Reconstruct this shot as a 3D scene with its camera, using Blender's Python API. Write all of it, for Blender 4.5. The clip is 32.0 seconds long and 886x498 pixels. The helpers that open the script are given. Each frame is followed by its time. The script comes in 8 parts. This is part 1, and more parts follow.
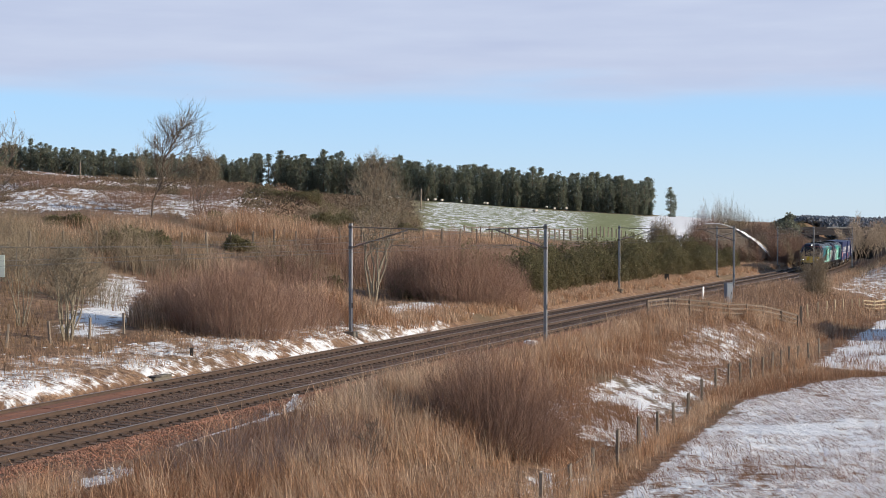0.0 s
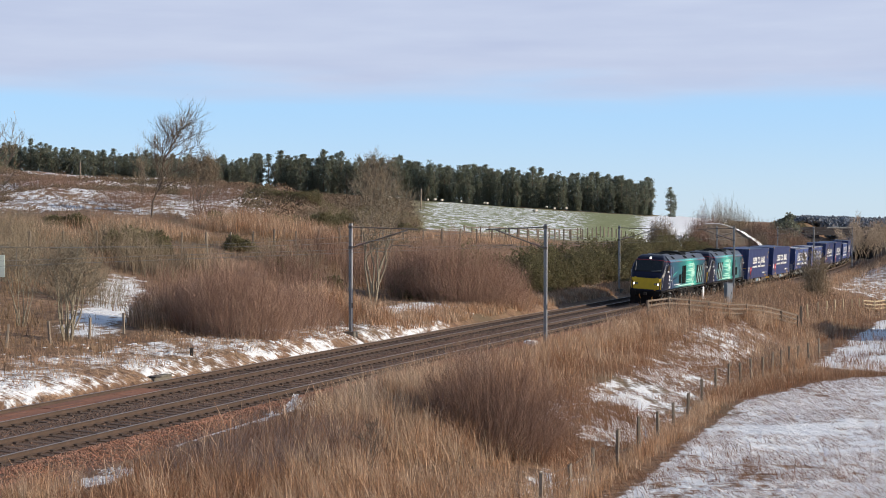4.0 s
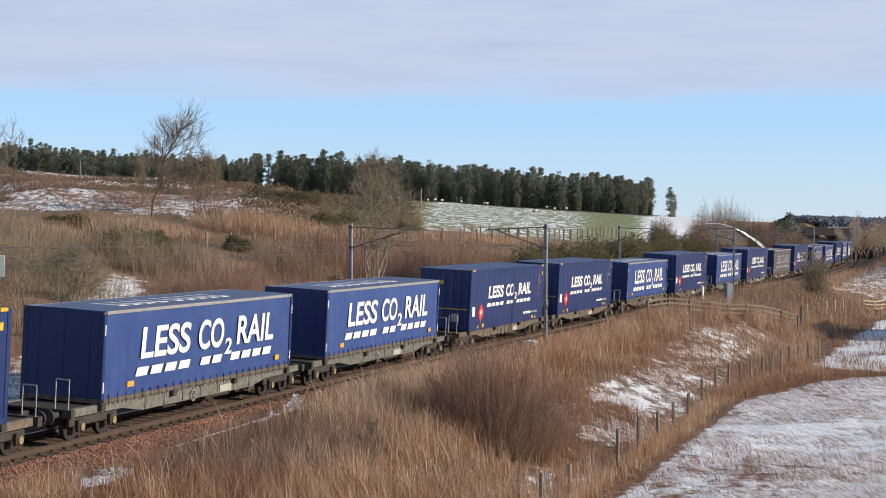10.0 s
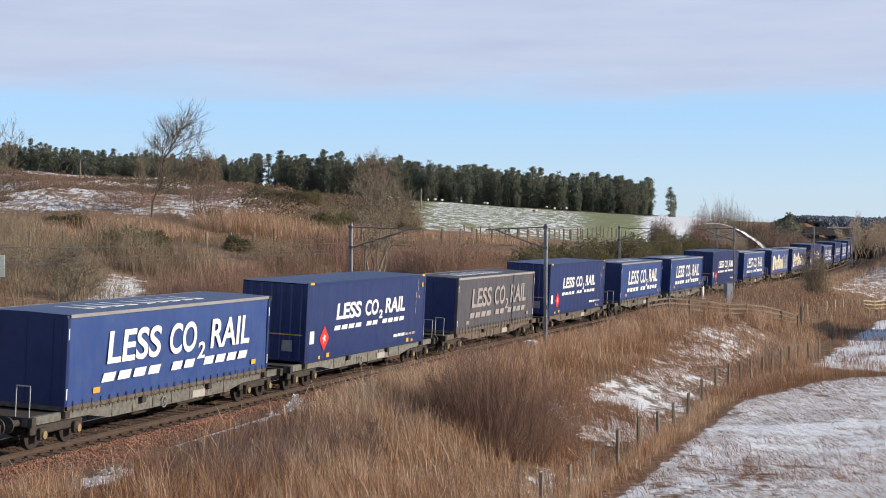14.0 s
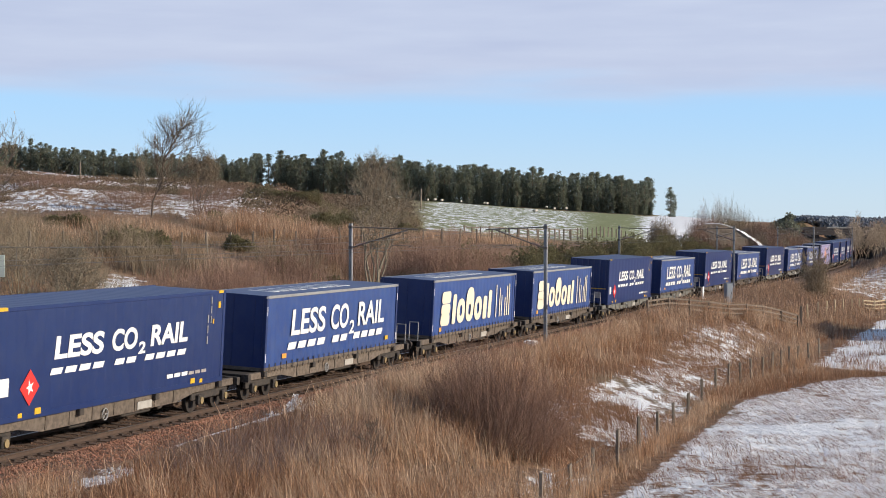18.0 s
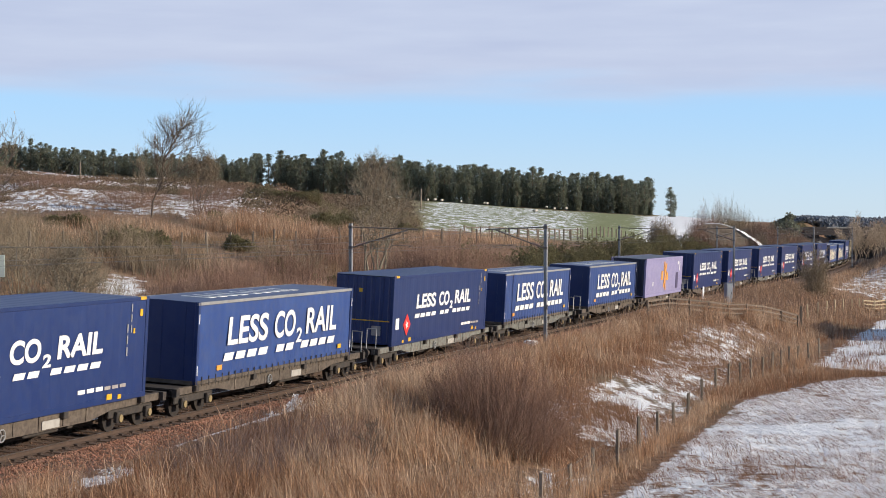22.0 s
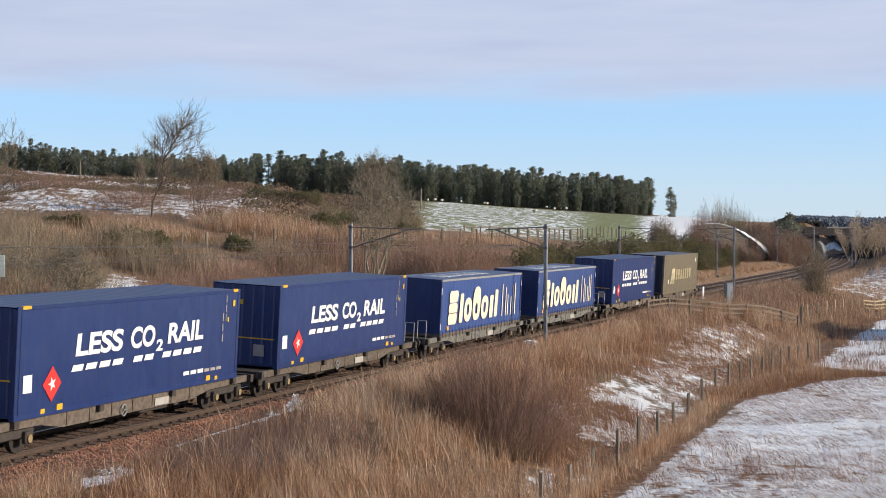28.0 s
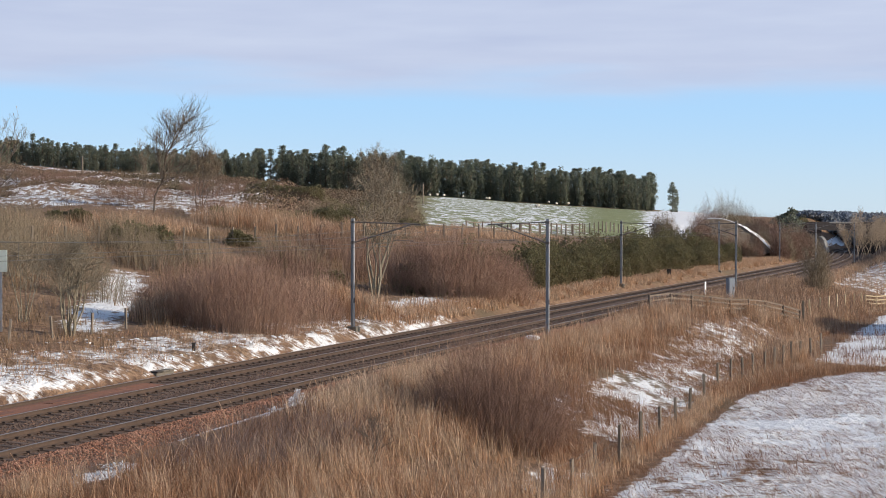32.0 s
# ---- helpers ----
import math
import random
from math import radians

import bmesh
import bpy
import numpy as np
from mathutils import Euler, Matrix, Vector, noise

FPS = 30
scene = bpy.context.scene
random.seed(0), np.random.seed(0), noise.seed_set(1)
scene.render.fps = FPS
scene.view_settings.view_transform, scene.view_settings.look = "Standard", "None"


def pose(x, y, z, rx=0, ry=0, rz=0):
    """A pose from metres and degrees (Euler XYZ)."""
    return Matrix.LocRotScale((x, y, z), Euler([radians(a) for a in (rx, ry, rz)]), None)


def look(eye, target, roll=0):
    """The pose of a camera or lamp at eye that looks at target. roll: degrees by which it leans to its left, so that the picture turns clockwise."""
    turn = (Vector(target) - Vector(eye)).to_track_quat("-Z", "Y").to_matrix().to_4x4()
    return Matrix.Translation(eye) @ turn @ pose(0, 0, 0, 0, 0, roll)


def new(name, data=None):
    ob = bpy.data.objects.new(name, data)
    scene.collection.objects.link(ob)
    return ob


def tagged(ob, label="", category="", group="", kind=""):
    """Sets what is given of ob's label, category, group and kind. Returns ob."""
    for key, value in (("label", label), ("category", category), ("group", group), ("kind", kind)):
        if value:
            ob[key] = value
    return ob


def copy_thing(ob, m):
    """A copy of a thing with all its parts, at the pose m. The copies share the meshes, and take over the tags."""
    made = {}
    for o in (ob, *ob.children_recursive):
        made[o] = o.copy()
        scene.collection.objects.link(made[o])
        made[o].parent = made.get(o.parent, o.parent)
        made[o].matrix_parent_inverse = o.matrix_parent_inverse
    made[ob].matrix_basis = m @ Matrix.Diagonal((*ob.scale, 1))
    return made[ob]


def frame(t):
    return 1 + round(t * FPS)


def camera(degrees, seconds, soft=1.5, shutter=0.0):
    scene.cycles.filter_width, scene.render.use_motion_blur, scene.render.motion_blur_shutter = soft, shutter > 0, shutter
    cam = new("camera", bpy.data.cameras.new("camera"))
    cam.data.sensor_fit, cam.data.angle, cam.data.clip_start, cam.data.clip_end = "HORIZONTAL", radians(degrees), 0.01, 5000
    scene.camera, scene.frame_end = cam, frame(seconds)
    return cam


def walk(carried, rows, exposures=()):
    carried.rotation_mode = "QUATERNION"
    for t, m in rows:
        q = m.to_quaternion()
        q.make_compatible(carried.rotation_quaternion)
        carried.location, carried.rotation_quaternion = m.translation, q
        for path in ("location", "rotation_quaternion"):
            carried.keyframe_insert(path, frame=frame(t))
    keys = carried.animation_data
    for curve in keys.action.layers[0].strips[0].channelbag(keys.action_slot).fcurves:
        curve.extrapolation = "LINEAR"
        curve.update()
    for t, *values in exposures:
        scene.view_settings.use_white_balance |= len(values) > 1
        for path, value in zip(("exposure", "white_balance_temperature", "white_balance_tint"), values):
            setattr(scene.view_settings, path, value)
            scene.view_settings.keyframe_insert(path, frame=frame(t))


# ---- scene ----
EYE = (0.0, 0.0, 5.766)
TILT = -0.692           # degrees below level
LEAN = 0.092

cam = camera(28.677, 32.0, soft=0.95)


def cam_pose(turn=0.0, tilt=TILT):
    return pose(EYE[0], EYE[1], EYE[2], 90 + tilt, 0, turn) @ pose(0, 0, 0, 0, 0, LEAN)


# the tripod stands still until it is touched in the last second
walk(cam, [(0.0, cam_pose()), (30.6, cam_pose()), (31.0, cam_pose(0, TILT - 0.016)), (31.5, cam_pose(0.004, TILT - 0.024)),
           (31.8, cam_pose(0.05, TILT - 0.1)), (32.0, cam_pose(0.068, TILT - 0.165))])

# ---- light ----
SUN_AZ = -9.0            # degrees from +x towards +y
SUN_EL = 18.5
world = bpy.data.worlds.new("sky")
scene.world = world
world.use_nodes = True
wn, wl = world.node_tree.nodes, world.node_tree.links
wn.clear()
w_out = wn.new("ShaderNodeOutputWorld")
w_bg = wn.new("ShaderNodeBackground")
w_sky = wn.new("ShaderNodeTexSky")
w_sky.sky_type = "NISHITA"
w_sky.sun_disc = False
w_sky.sun_elevation = radians(SUN_EL)
w_sky.sun_rotation = radians(90 - SUN_AZ)
w_sky.altitude = 100
w_sky.air_density, w_sky.dust_density, w_sky.ozone_density = 1.0, 0.3, 2.2
w_bg.inputs["Strength"].default_value = 0.13
# a sheet of stratus over the whole sky but for a clear band above the horizon
w_tc = wn.new("ShaderNodeTexCoord")
w_sep = wn.new("ShaderNodeSeparateXYZ")
w_map = wn.new("ShaderNodeMapping")
w_map.inputs["Scale"].default_value = (5.0, 5.0, 42.0)
w_noise = wn.new("ShaderNodeTexNoise")
w_noise.inputs["Scale"].default_value = 1.0
w_noise.inputs["Detail"].default_value = 5.0
w_noise.inputs["Roughness"].default_value = 0.5
w_add = wn.new("ShaderNodeMath")
w_add.operation = "MULTIPLY_ADD"
w_add.inputs[1].default_value = 0.045
w_ramp = wn.new("ShaderNodeMapRange")
w_ramp.interpolation_type = "SMOOTHSTEP"
w_ramp.inputs["From Min"].default_value = 0.088
w_ramp.inputs["From Max"].default_value = 0.118
w_ramp.inputs["To Max"].default_value = 0.93
w_n2 = wn.new("ShaderNodeTexNoise")
w_n2.inputs["Scale"].default_value = 2.2
w_n2.inputs["Detail"].default_value = 6.0
w_cl = wn.new("ShaderNodeMix")
w_cl.data_type = "RGBA"
w_cl.inputs[6].default_value = (3.75, 4.2, 5.7, 1)
w_cl.inputs[7].default_value = (4.95, 5.4, 6.6, 1)
w_mix = wn.new("ShaderNodeMix")
w_mix.data_type = "RGBA"
# hazy blue of the clear band
w_low = wn.new("ShaderNodeMapRange")
w_low.interpolation_type = "SMOOTHSTEP"
w_low.inputs["From Min"].default_value = -0.005
w_low.inputs["From Max"].default_value = 0.075
w_hz = wn.new("ShaderNodeMix")
w_hz.data_type = "RGBA"
w_hz.inputs[6].default_value = (4.7, 6.2, 7.7, 1)
w_hz.inputs[7].default_value = (3.2, 5.5, 8.6, 1)
w_band = wn.new("ShaderNodeMix")
w_band.data_type = "RGBA"
w_band.inputs[0].default_value = 0.75
wl.new(w_tc.outputs["Generated"], w_sep.inputs[0])
wl.new(w_tc.outputs["Generated"], w_map.inputs["Vector"])
wl.new(w_map.outputs[0], w_noise.inputs["Vector"])
wl.new(w_map.outputs[0], w_n2.inputs["Vector"])
wl.new(w_noise.outputs[0], w_add.inputs[0])
wl.new(w_sep.outputs["Z"], w_add.inputs[2])
wl.new(w_add.outputs[0], w_ramp.inputs["Value"])
wl.new(w_n2.outputs[0], w_cl.inputs[0])
wl.new(w_sep.outputs["Z"], w_low.inputs["Value"])
wl.new(w_low.outputs[0], w_hz.inputs[0])
wl.new(w_sky.outputs[0], w_band.inputs[6])
wl.new(w_hz.outputs[2], w_band.inputs[7])
# the bank of cloud thins out towards the zenith
w_top = wn.new("ShaderNodeMapRange")
w_top.interpolation_type = "SMOOTHSTEP"
w_top.inputs["From Min"].default_value, w_top.inputs["From Max"].default_value = 0.16, 0.42
w_top.inputs["To Min"].default_value, w_top.inputs["To Max"].default_value = 1.0, 0.12
w_cov = wn.new("ShaderNodeMath")
w_cov.operation = "MULTIPLY"
wl.new(w_sep.outputs["Z"], w_top.inputs["Value"])
wl.new(w_ramp.outputs[0], w_cov.inputs[0])
wl.new(w_top.outputs[0], w_cov.inputs[1])
# the hazy blue belongs to the low sky alone
w_hi = wn.new("ShaderNodeMapRange")
w_hi.interpolation_type = "SMOOTHSTEP"
w_hi.inputs["From Min"].default_value, w_hi.inputs["From Max"].default_value = 0.12, 0.4
w_hi.inputs["To Min"].default_value, w_hi.inputs["To Max"].default_value = 0.75, 0.0
wl.new(w_sep.outputs["Z"], w_hi.inputs["Value"])
wl.new(w_hi.outputs[0], w_band.inputs[0])
wl.new(w_cov.outputs[0], w_mix.inputs[0])
wl.new(w_band.outputs[2], w_mix.inputs[6])
wl.new(w_cl.outputs[2], w_mix.inputs[7])
wl.new(w_mix.outputs[2], w_bg.inputs["Color"])
wl.new(w_bg.outputs[0], w_out.inputs["Surface"])

sun_data = bpy.data.lights.new("sun", "SUN")
sun_data.energy = 5.0
sun_data.angle = radians(0.6)
sun_data.color = (1.0, 0.87, 0.70)
sun = new("sun", sun_data)
ca, sa, ce, se = (math.cos(radians(SUN_AZ)), math.sin(radians(SUN_AZ)), math.cos(radians(SUN_EL)), math.sin(radians(SUN_EL)))
sun.matrix_world = look((ca * ce * 200, sa * ce * 200, se * 200), (0, 0, 0))
scene.view_settings.exposure = 0.0
# ---- materials ----


def mat(name, base=(0.5, 0.5, 0.5), rough=0.7, metal=0.0, second=None, scale=6.0, amount=0.5, bump=0.0, bump_scale=40.0,
        third=None, third_scale=1.0, third_amount=0.4, rand=0.0, island=0.0, spec=0.5, coat=0.0, stretch=(1, 1, 1), thin=0.0):
    """A procedural surface: base colour broken up by two scales of noise, optional random shift per object or per island, and relief."""
    m = bpy.data.materials.new(name)
    m.use_nodes = True
    nd, lk = m.node_tree.nodes, m.node_tree.links
    b = nd["Principled BSDF"]
    b.inputs["Roughness"].default_value = rough
    b.inputs["Metallic"].default_value = metal
    b.inputs["Specular IOR Level"].default_value = spec
    b.inputs["Coat Weight"].default_value = coat
    tc = nd.new("ShaderNodeTexCoord")
    mp = nd.new("ShaderNodeMapping")
    mp.inputs["Scale"].default_value = stretch
    lk.new(tc.outputs["Object"], mp.inputs["Vector"])
    col = nd.new("ShaderNodeRGB")
    col.outputs[0].default_value = (*base, 1)
    out = col.outputs[0]

    def layer(out, colour, sc, amt, detail):
        n = nd.new("ShaderNodeTexNoise")
        n.inputs["Scale"].default_value = sc
        n.inputs["Detail"].default_value = detail
        n.inputs["Roughness"].default_value = 0.6
        lk.new(mp.outputs[0], n.inputs["Vector"])
        r = nd.new("ShaderNodeMapRange")
        r.interpolation_type = "SMOOTHSTEP"
        r.inputs["From Min"].default_value, r.inputs["From Max"].default_value = 0.38, 0.66
        r.inputs["To Max"].default_value = amt
        lk.new(n.outputs[0], r.inputs["Value"])
        mx = nd.new("ShaderNodeMix")
        mx.data_type = "RGBA"
        mx.inputs[7].default_value = (*colour, 1)
        lk.new(r.outputs[0], mx.inputs[0])
        lk.new(out, mx.inputs[6])
        return mx.outputs[2]

    if second:
        out = layer(out, second, scale, amount, 5)
    if third:
        out = layer(out, third, third_scale, third_amount, 3)
    if rand or island:
        src = nd.new("ShaderNodeObjectInfo").outputs["Random"] if rand else nd.new("ShaderNodeNewGeometry").outputs["Random Per Island"]
        amt = rand or island
        r = nd.new("ShaderNodeMapRange")
        r.inputs["To Min"].default_value, r.inputs["To Max"].default_value = 1 - amt, 1 + amt
        lk.new(src, r.inputs["Value"])
        h = nd.new("ShaderNodeHueSaturation")
        lk.new(r.outputs[0], h.inputs["Value"])
        lk.new(out, h.inputs["Color"])
        out = h.outputs[0]
    lk.new(out, b.inputs["Base Color"])
    if thin:
        # light passes through thin blades and leaves
        tr = nd.new("ShaderNodeBsdfTranslucent")
        ms = nd.new("ShaderNodeMixShader")
        ms.inputs[0].default_value = thin
        lk.new(out, tr.inputs["Color"])
        lk.new(b.outputs[0], ms.inputs[1])
        lk.new(tr.outputs[0], ms.inputs[2])
        lk.new(ms.outputs[0], nd["Material Output"].inputs["Surface"])
    if bump:
        n = nd.new("ShaderNodeTexNoise")
        n.inputs["Scale"].default_value = bump_scale
        n.inputs["Detail"].default_value = 4
        lk.new(mp.outputs[0], n.inputs["Vector"])
        bp = nd.new("ShaderNodeBump")
        bp.inputs["Strength"].default_value = 1.0
        bp.inputs["Distance"].default_value = bump
        lk.new(n.outputs[0], bp.inputs["Height"])
        lk.new(bp.outputs[0], b.inputs["Normal"])
    return m


M_BLUE = mat("blue_container_paint", (0.009, 0.026, 0.115), 0.4, second=(0.014, 0.035, 0.135), scale=1.2, amount=0.6, third=(0.035, 0.05, 0.12), third_scale=3.0, third_amount=0.25, rand=0.12)
M_CURT = mat("blue_curtain_vinyl", (0.02, 0.055, 0.21), 0.5, second=(0.03, 0.075, 0.25), scale=1.0, amount=0.6, third=(0.06, 0.08, 0.16), third_scale=2.5, third_amount=0.3, rand=0.12, bump=0.01, bump_scale=3)
M_GREYC = mat("grey_curtain_vinyl", (0.068, 0.068, 0.085), 0.6, second=(0.10, 0.097, 0.11), scale=1.5, amount=0.6, third=(0.05, 0.045, 0.045), third_scale=4, third_amount=0.4)
M_LILAC = mat("lilac_paint", (0.27, 0.248, 0.44), 0.5, second=(0.325, 0.30, 0.485), scale=1.4, amount=0.6, third=(0.26, 0.235, 0.38), third_scale=5, third_amount=0.3)
M_OLIVE = mat("olive_grey_paint", (0.155, 0.127, 0.08), 0.5, second=(0.195, 0.162, 0.107), scale=1.5, amount=0.6, third=(0.09, 0.07, 0.045), third_scale=5, third_amount=0.4)
M_WHITE = mat("white_lettering", (0.78, 0.78, 0.76), 0.5, second=(0.66, 0.66, 0.66), scale=5, amount=0.4)
M_GREYW = mat("faded_lettering", (0.36, 0.33, 0.32), 0.6, second=(0.25, 0.23, 0.23), scale=3, amount=0.7)
M_RED = mat("red_decal", (0.7, 0.035, 0.03), 0.5, second=(0.5, 0.03, 0.03), scale=6, amount=0.4)
M_DKRED = mat("dull_red_line", (0.35, 0.02, 0.025), 0.5, second=(0.22, 0.02, 0.025), scale=1.5, amount=0.6)
M_YEL = mat("yellow_paint", (0.72, 0.42, 0.02), 0.5, second=(0.5, 0.3, 0.03), scale=6, amount=0.5)
M_ORANGE = mat("orange_paint", (0.8, 0.36, 0.06), 0.5, second=(0.6, 0.25, 0.04), scale=6, amount=0.4)
M_IVORY = mat("ivory_lettering", (0.8, 0.72, 0.55), 0.5, second=(0.7, 0.63, 0.48), scale=4, amount=0.4)
M_PALEBLUE = mat("pale_blue_panel_paint", (0.22, 0.36, 0.46), 0.6, second=(0.15, 0.24, 0.3), scale=5, amount=0.5)
M_CREAM = mat("cream_lettering", (0.62, 0.52, 0.32), 0.55, second=(0.5, 0.42, 0.27), scale=6, amount=0.5)
M_GREYTOP = mat("grey_roof_sheet", (0.30, 0.30, 0.30), 0.5, second=(0.2, 0.2, 0.2), scale=2, amount=0.6)
M_WAGON = mat("weathered_wagon_steel", (0.125, 0.098, 0.076), 0.8, second=(0.18, 0.145, 0.115), scale=2.5, amount=0.7, third=(0.06, 0.045, 0.035), third_scale=6, third_amount=0.7, bump=0.004, bump_scale=30, rand=0.2)
M_WAGONG = mat("grey_green_wagon_steel", (0.155, 0.165, 0.15), 0.7, second=(0.21, 0.215, 0.195), scale=2.5, amount=0.6, third=(0.09, 0.06, 0.045), third_scale=6, third_amount=0.7, rand=0.15)
M_UNDER = mat("black_underframe", (0.010, 0.010, 0.011), 0.9, second=(0.026, 0.021, 0.018), scale=5, amount=0.6, spec=0.12)
M_DARK = mat("grimy_running_gear", (0.035, 0.03, 0.027), 0.8, second=(0.07, 0.055, 0.045), scale=7, amount=0.7)
# wheel steel, its base colour darkened for the shade under the vehicles
M_WHEEL = mat("shade_darkened_wheel_steel", (0.022, 0.018, 0.016), 0.75, metal=0.1, second=(0.045, 0.032, 0.025), scale=9, amount=0.6)
M_AXLE = mat("tan_axlebox_paint", (0.30, 0.22, 0.10), 0.7, second=(0.18, 0.14, 0.09), scale=6, amount=0.6)
# dark navy stands in for shade on the lilac and olive container ends
M_ENDS = mat("navy_for_shaded_ends", (0.012, 0.018, 0.045), 0.5, second=(0.02, 0.026, 0.055), scale=2, amount=0.6)
M_ROOFB = mat("blue_grey_container_roof", (0.10, 0.115, 0.16), 0.55, second=(0.15, 0.165, 0.21), scale=1.5, amount=0.6)
M_BLACK = mat("black_rubber", (0.012, 0.012, 0.013), 0.6)
M_LOCO = mat("dark_blue_loco_paint", (0.005, 0.007, 0.022), 0.4, second=(0.008, 0.011, 0.03), scale=1.5, amount=0.6, spec=0.25)
M_LROOF = mat("dark_grey_loco_roof", (0.035, 0.042, 0.056), 0.4, second=(0.055, 0.062, 0.08), scale=3, amount=0.6)
M_VENT = mat("black_grille", (0.006, 0.008, 0.009), 0.9, second=(0.012, 0.012, 0.012), scale=6, amount=0.5, spec=0.1)
M_TEAL = mat("teal_vinyl", (0.012, 0.19, 0.20), 0.35, second=(0.02, 0.26, 0.25), scale=1.0, amount=0.5)
M_TEAL2 = mat("bright_turquoise_vinyl", (0.03, 0.42, 0.36), 0.35, second=(0.1, 0.55, 0.46), scale=1.2, amount=0.5)
M_MINT = mat("pale_mint_vinyl", (0.58, 0.9, 0.76), 0.4, second=(0.35, 0.7, 0.6), scale=2.5, amount=0.5)
M_LYEL = mat("loco_warning_yellow", (0.62, 0.42, 0.012), 0.45, second=(0.5, 0.33, 0.02), scale=4, amount=0.5)
M_STEEL = mat("galvanised_steel", (0.36, 0.37, 0.38), 0.5, metal=0.35, second=(0.26, 0.26, 0.27), scale=9, amount=0.5, stretch=(1, 1, 0.2))
M_RUSTM = mat("weathered_brown_mast_steel", (0.16, 0.14, 0.125), 0.7, second=(0.24, 0.22, 0.2), scale=5, amount=0.5)
M_RAIL = mat("rusty_rail_steel", (0.07, 0.045, 0.033), 0.85, metal=0.05, second=(0.105, 0.066, 0.047), scale=4, amount=0.6)
M_CHAIR = mat("dirty_rail_chair", (0.05, 0.034, 0.026), 0.9, second=(0.08, 0.055, 0.042), scale=4, amount=0.6)
M_RAILTOP = mat("polished_rail_head", (0.34, 0.31, 0.30), 0.35, metal=0.8, second=(0.25, 0.21, 0.19), scale=3, amount=0.5)
M_SLEEPER = mat("stained_sleeper", (0.115, 0.075, 0.055), 0.9, second=(0.15, 0.1, 0.075), scale=5, amount=0.6, third=(0.05, 0.035, 0.03), third_scale=14, third_amount=0.6, rand=0.3, bump=0.01)
M_BALLAST = mat("brown_ballast", (0.125, 0.074, 0.052), 0.95, second=(0.18, 0.108, 0.076), scale=9, amount=0.75, third=(0.045, 0.032, 0.026), third_scale=14, third_amount=0.7, bump=0.06, bump_scale=12)
M_STONE = mat("ballast_stone", (0.34, 0.158, 0.098), 0.9, second=(0.38, 0.22, 0.155), scale=1.5, amount=0.8, third=(0.2, 0.11, 0.08), third_scale=0.7, third_amount=0.6, island=0.55)
M_CONC = mat("pale_concrete", (0.42, 0.40, 0.37), 0.85, second=(0.3, 0.28, 0.25), scale=5, amount=0.6, bump=0.006)
M_MOSSC = mat("stained_old_concrete", (0.17, 0.15, 0.125), 0.9, second=(0.11, 0.1, 0.08), scale=5, amount=0.6, bump=0.006)
M_GLAZED = mat("porcelain", (0.3, 0.2, 0.16), 0.3)
M_WOOD = mat("weathered_grey_wood", (0.22, 0.18, 0.14), 0.9, second=(0.3, 0.25, 0.21), scale=6, amount=0.6, third=(0.12, 0.09, 0.06), third_scale=12, third_amount=0.5, rand=0.3, bump=0.006, stretch=(1, 1, 0.25))
M_PALEWOOD = mat("pale_new_wood", (0.52, 0.42, 0.28), 0.85, second=(0.42, 0.33, 0.21), scale=5, amount=0.5, rand=0.15)
M_POSTW = mat("white_painted_post", (0.8, 0.8, 0.8), 0.6, second=(0.65, 0.65, 0.63), scale=7, amount=0.4)
M_CABIN = mat("grey_cabinet_paint", (0.22, 0.25, 0.29), 0.55, second=(0.27, 0.3, 0.34), scale=4, amount=0.5)
M_WIRE = mat("dull_copper_wire", (0.12, 0.12, 0.115), 0.6, metal=0.3)
M_BRIDGE = mat("dark_engineering_brick", (0.05, 0.042, 0.042), 0.9, second=(0.085, 0.07, 0.065), scale=3, amount=0.6, bump=0.02, bump_scale=8)
M_GLASS = bpy.data.materials.new("tinted_cab_glass")
M_GLASS.use_nodes = True
M_GLASS.node_tree.nodes["Principled BSDF"].inputs["Base Color"].default_value = (0.01, 0.013, 0.016, 1)
M_GLASS.node_tree.nodes["Principled BSDF"].inputs["Roughness"].default_value = 0.08


def glow(name, colour, power):
    m = bpy.data.materials.new(name)
    m.use_nodes = True
    b = m.node_tree.nodes["Principled BSDF"]
    b.inputs["Emission Color"].default_value = (*colour, 1)
    b.inputs["Emission Strength"].default_value = power
    return m


M_LAMP = glow("lit_headlight_lens", (1.0, 0.97, 0.9), 4.0)


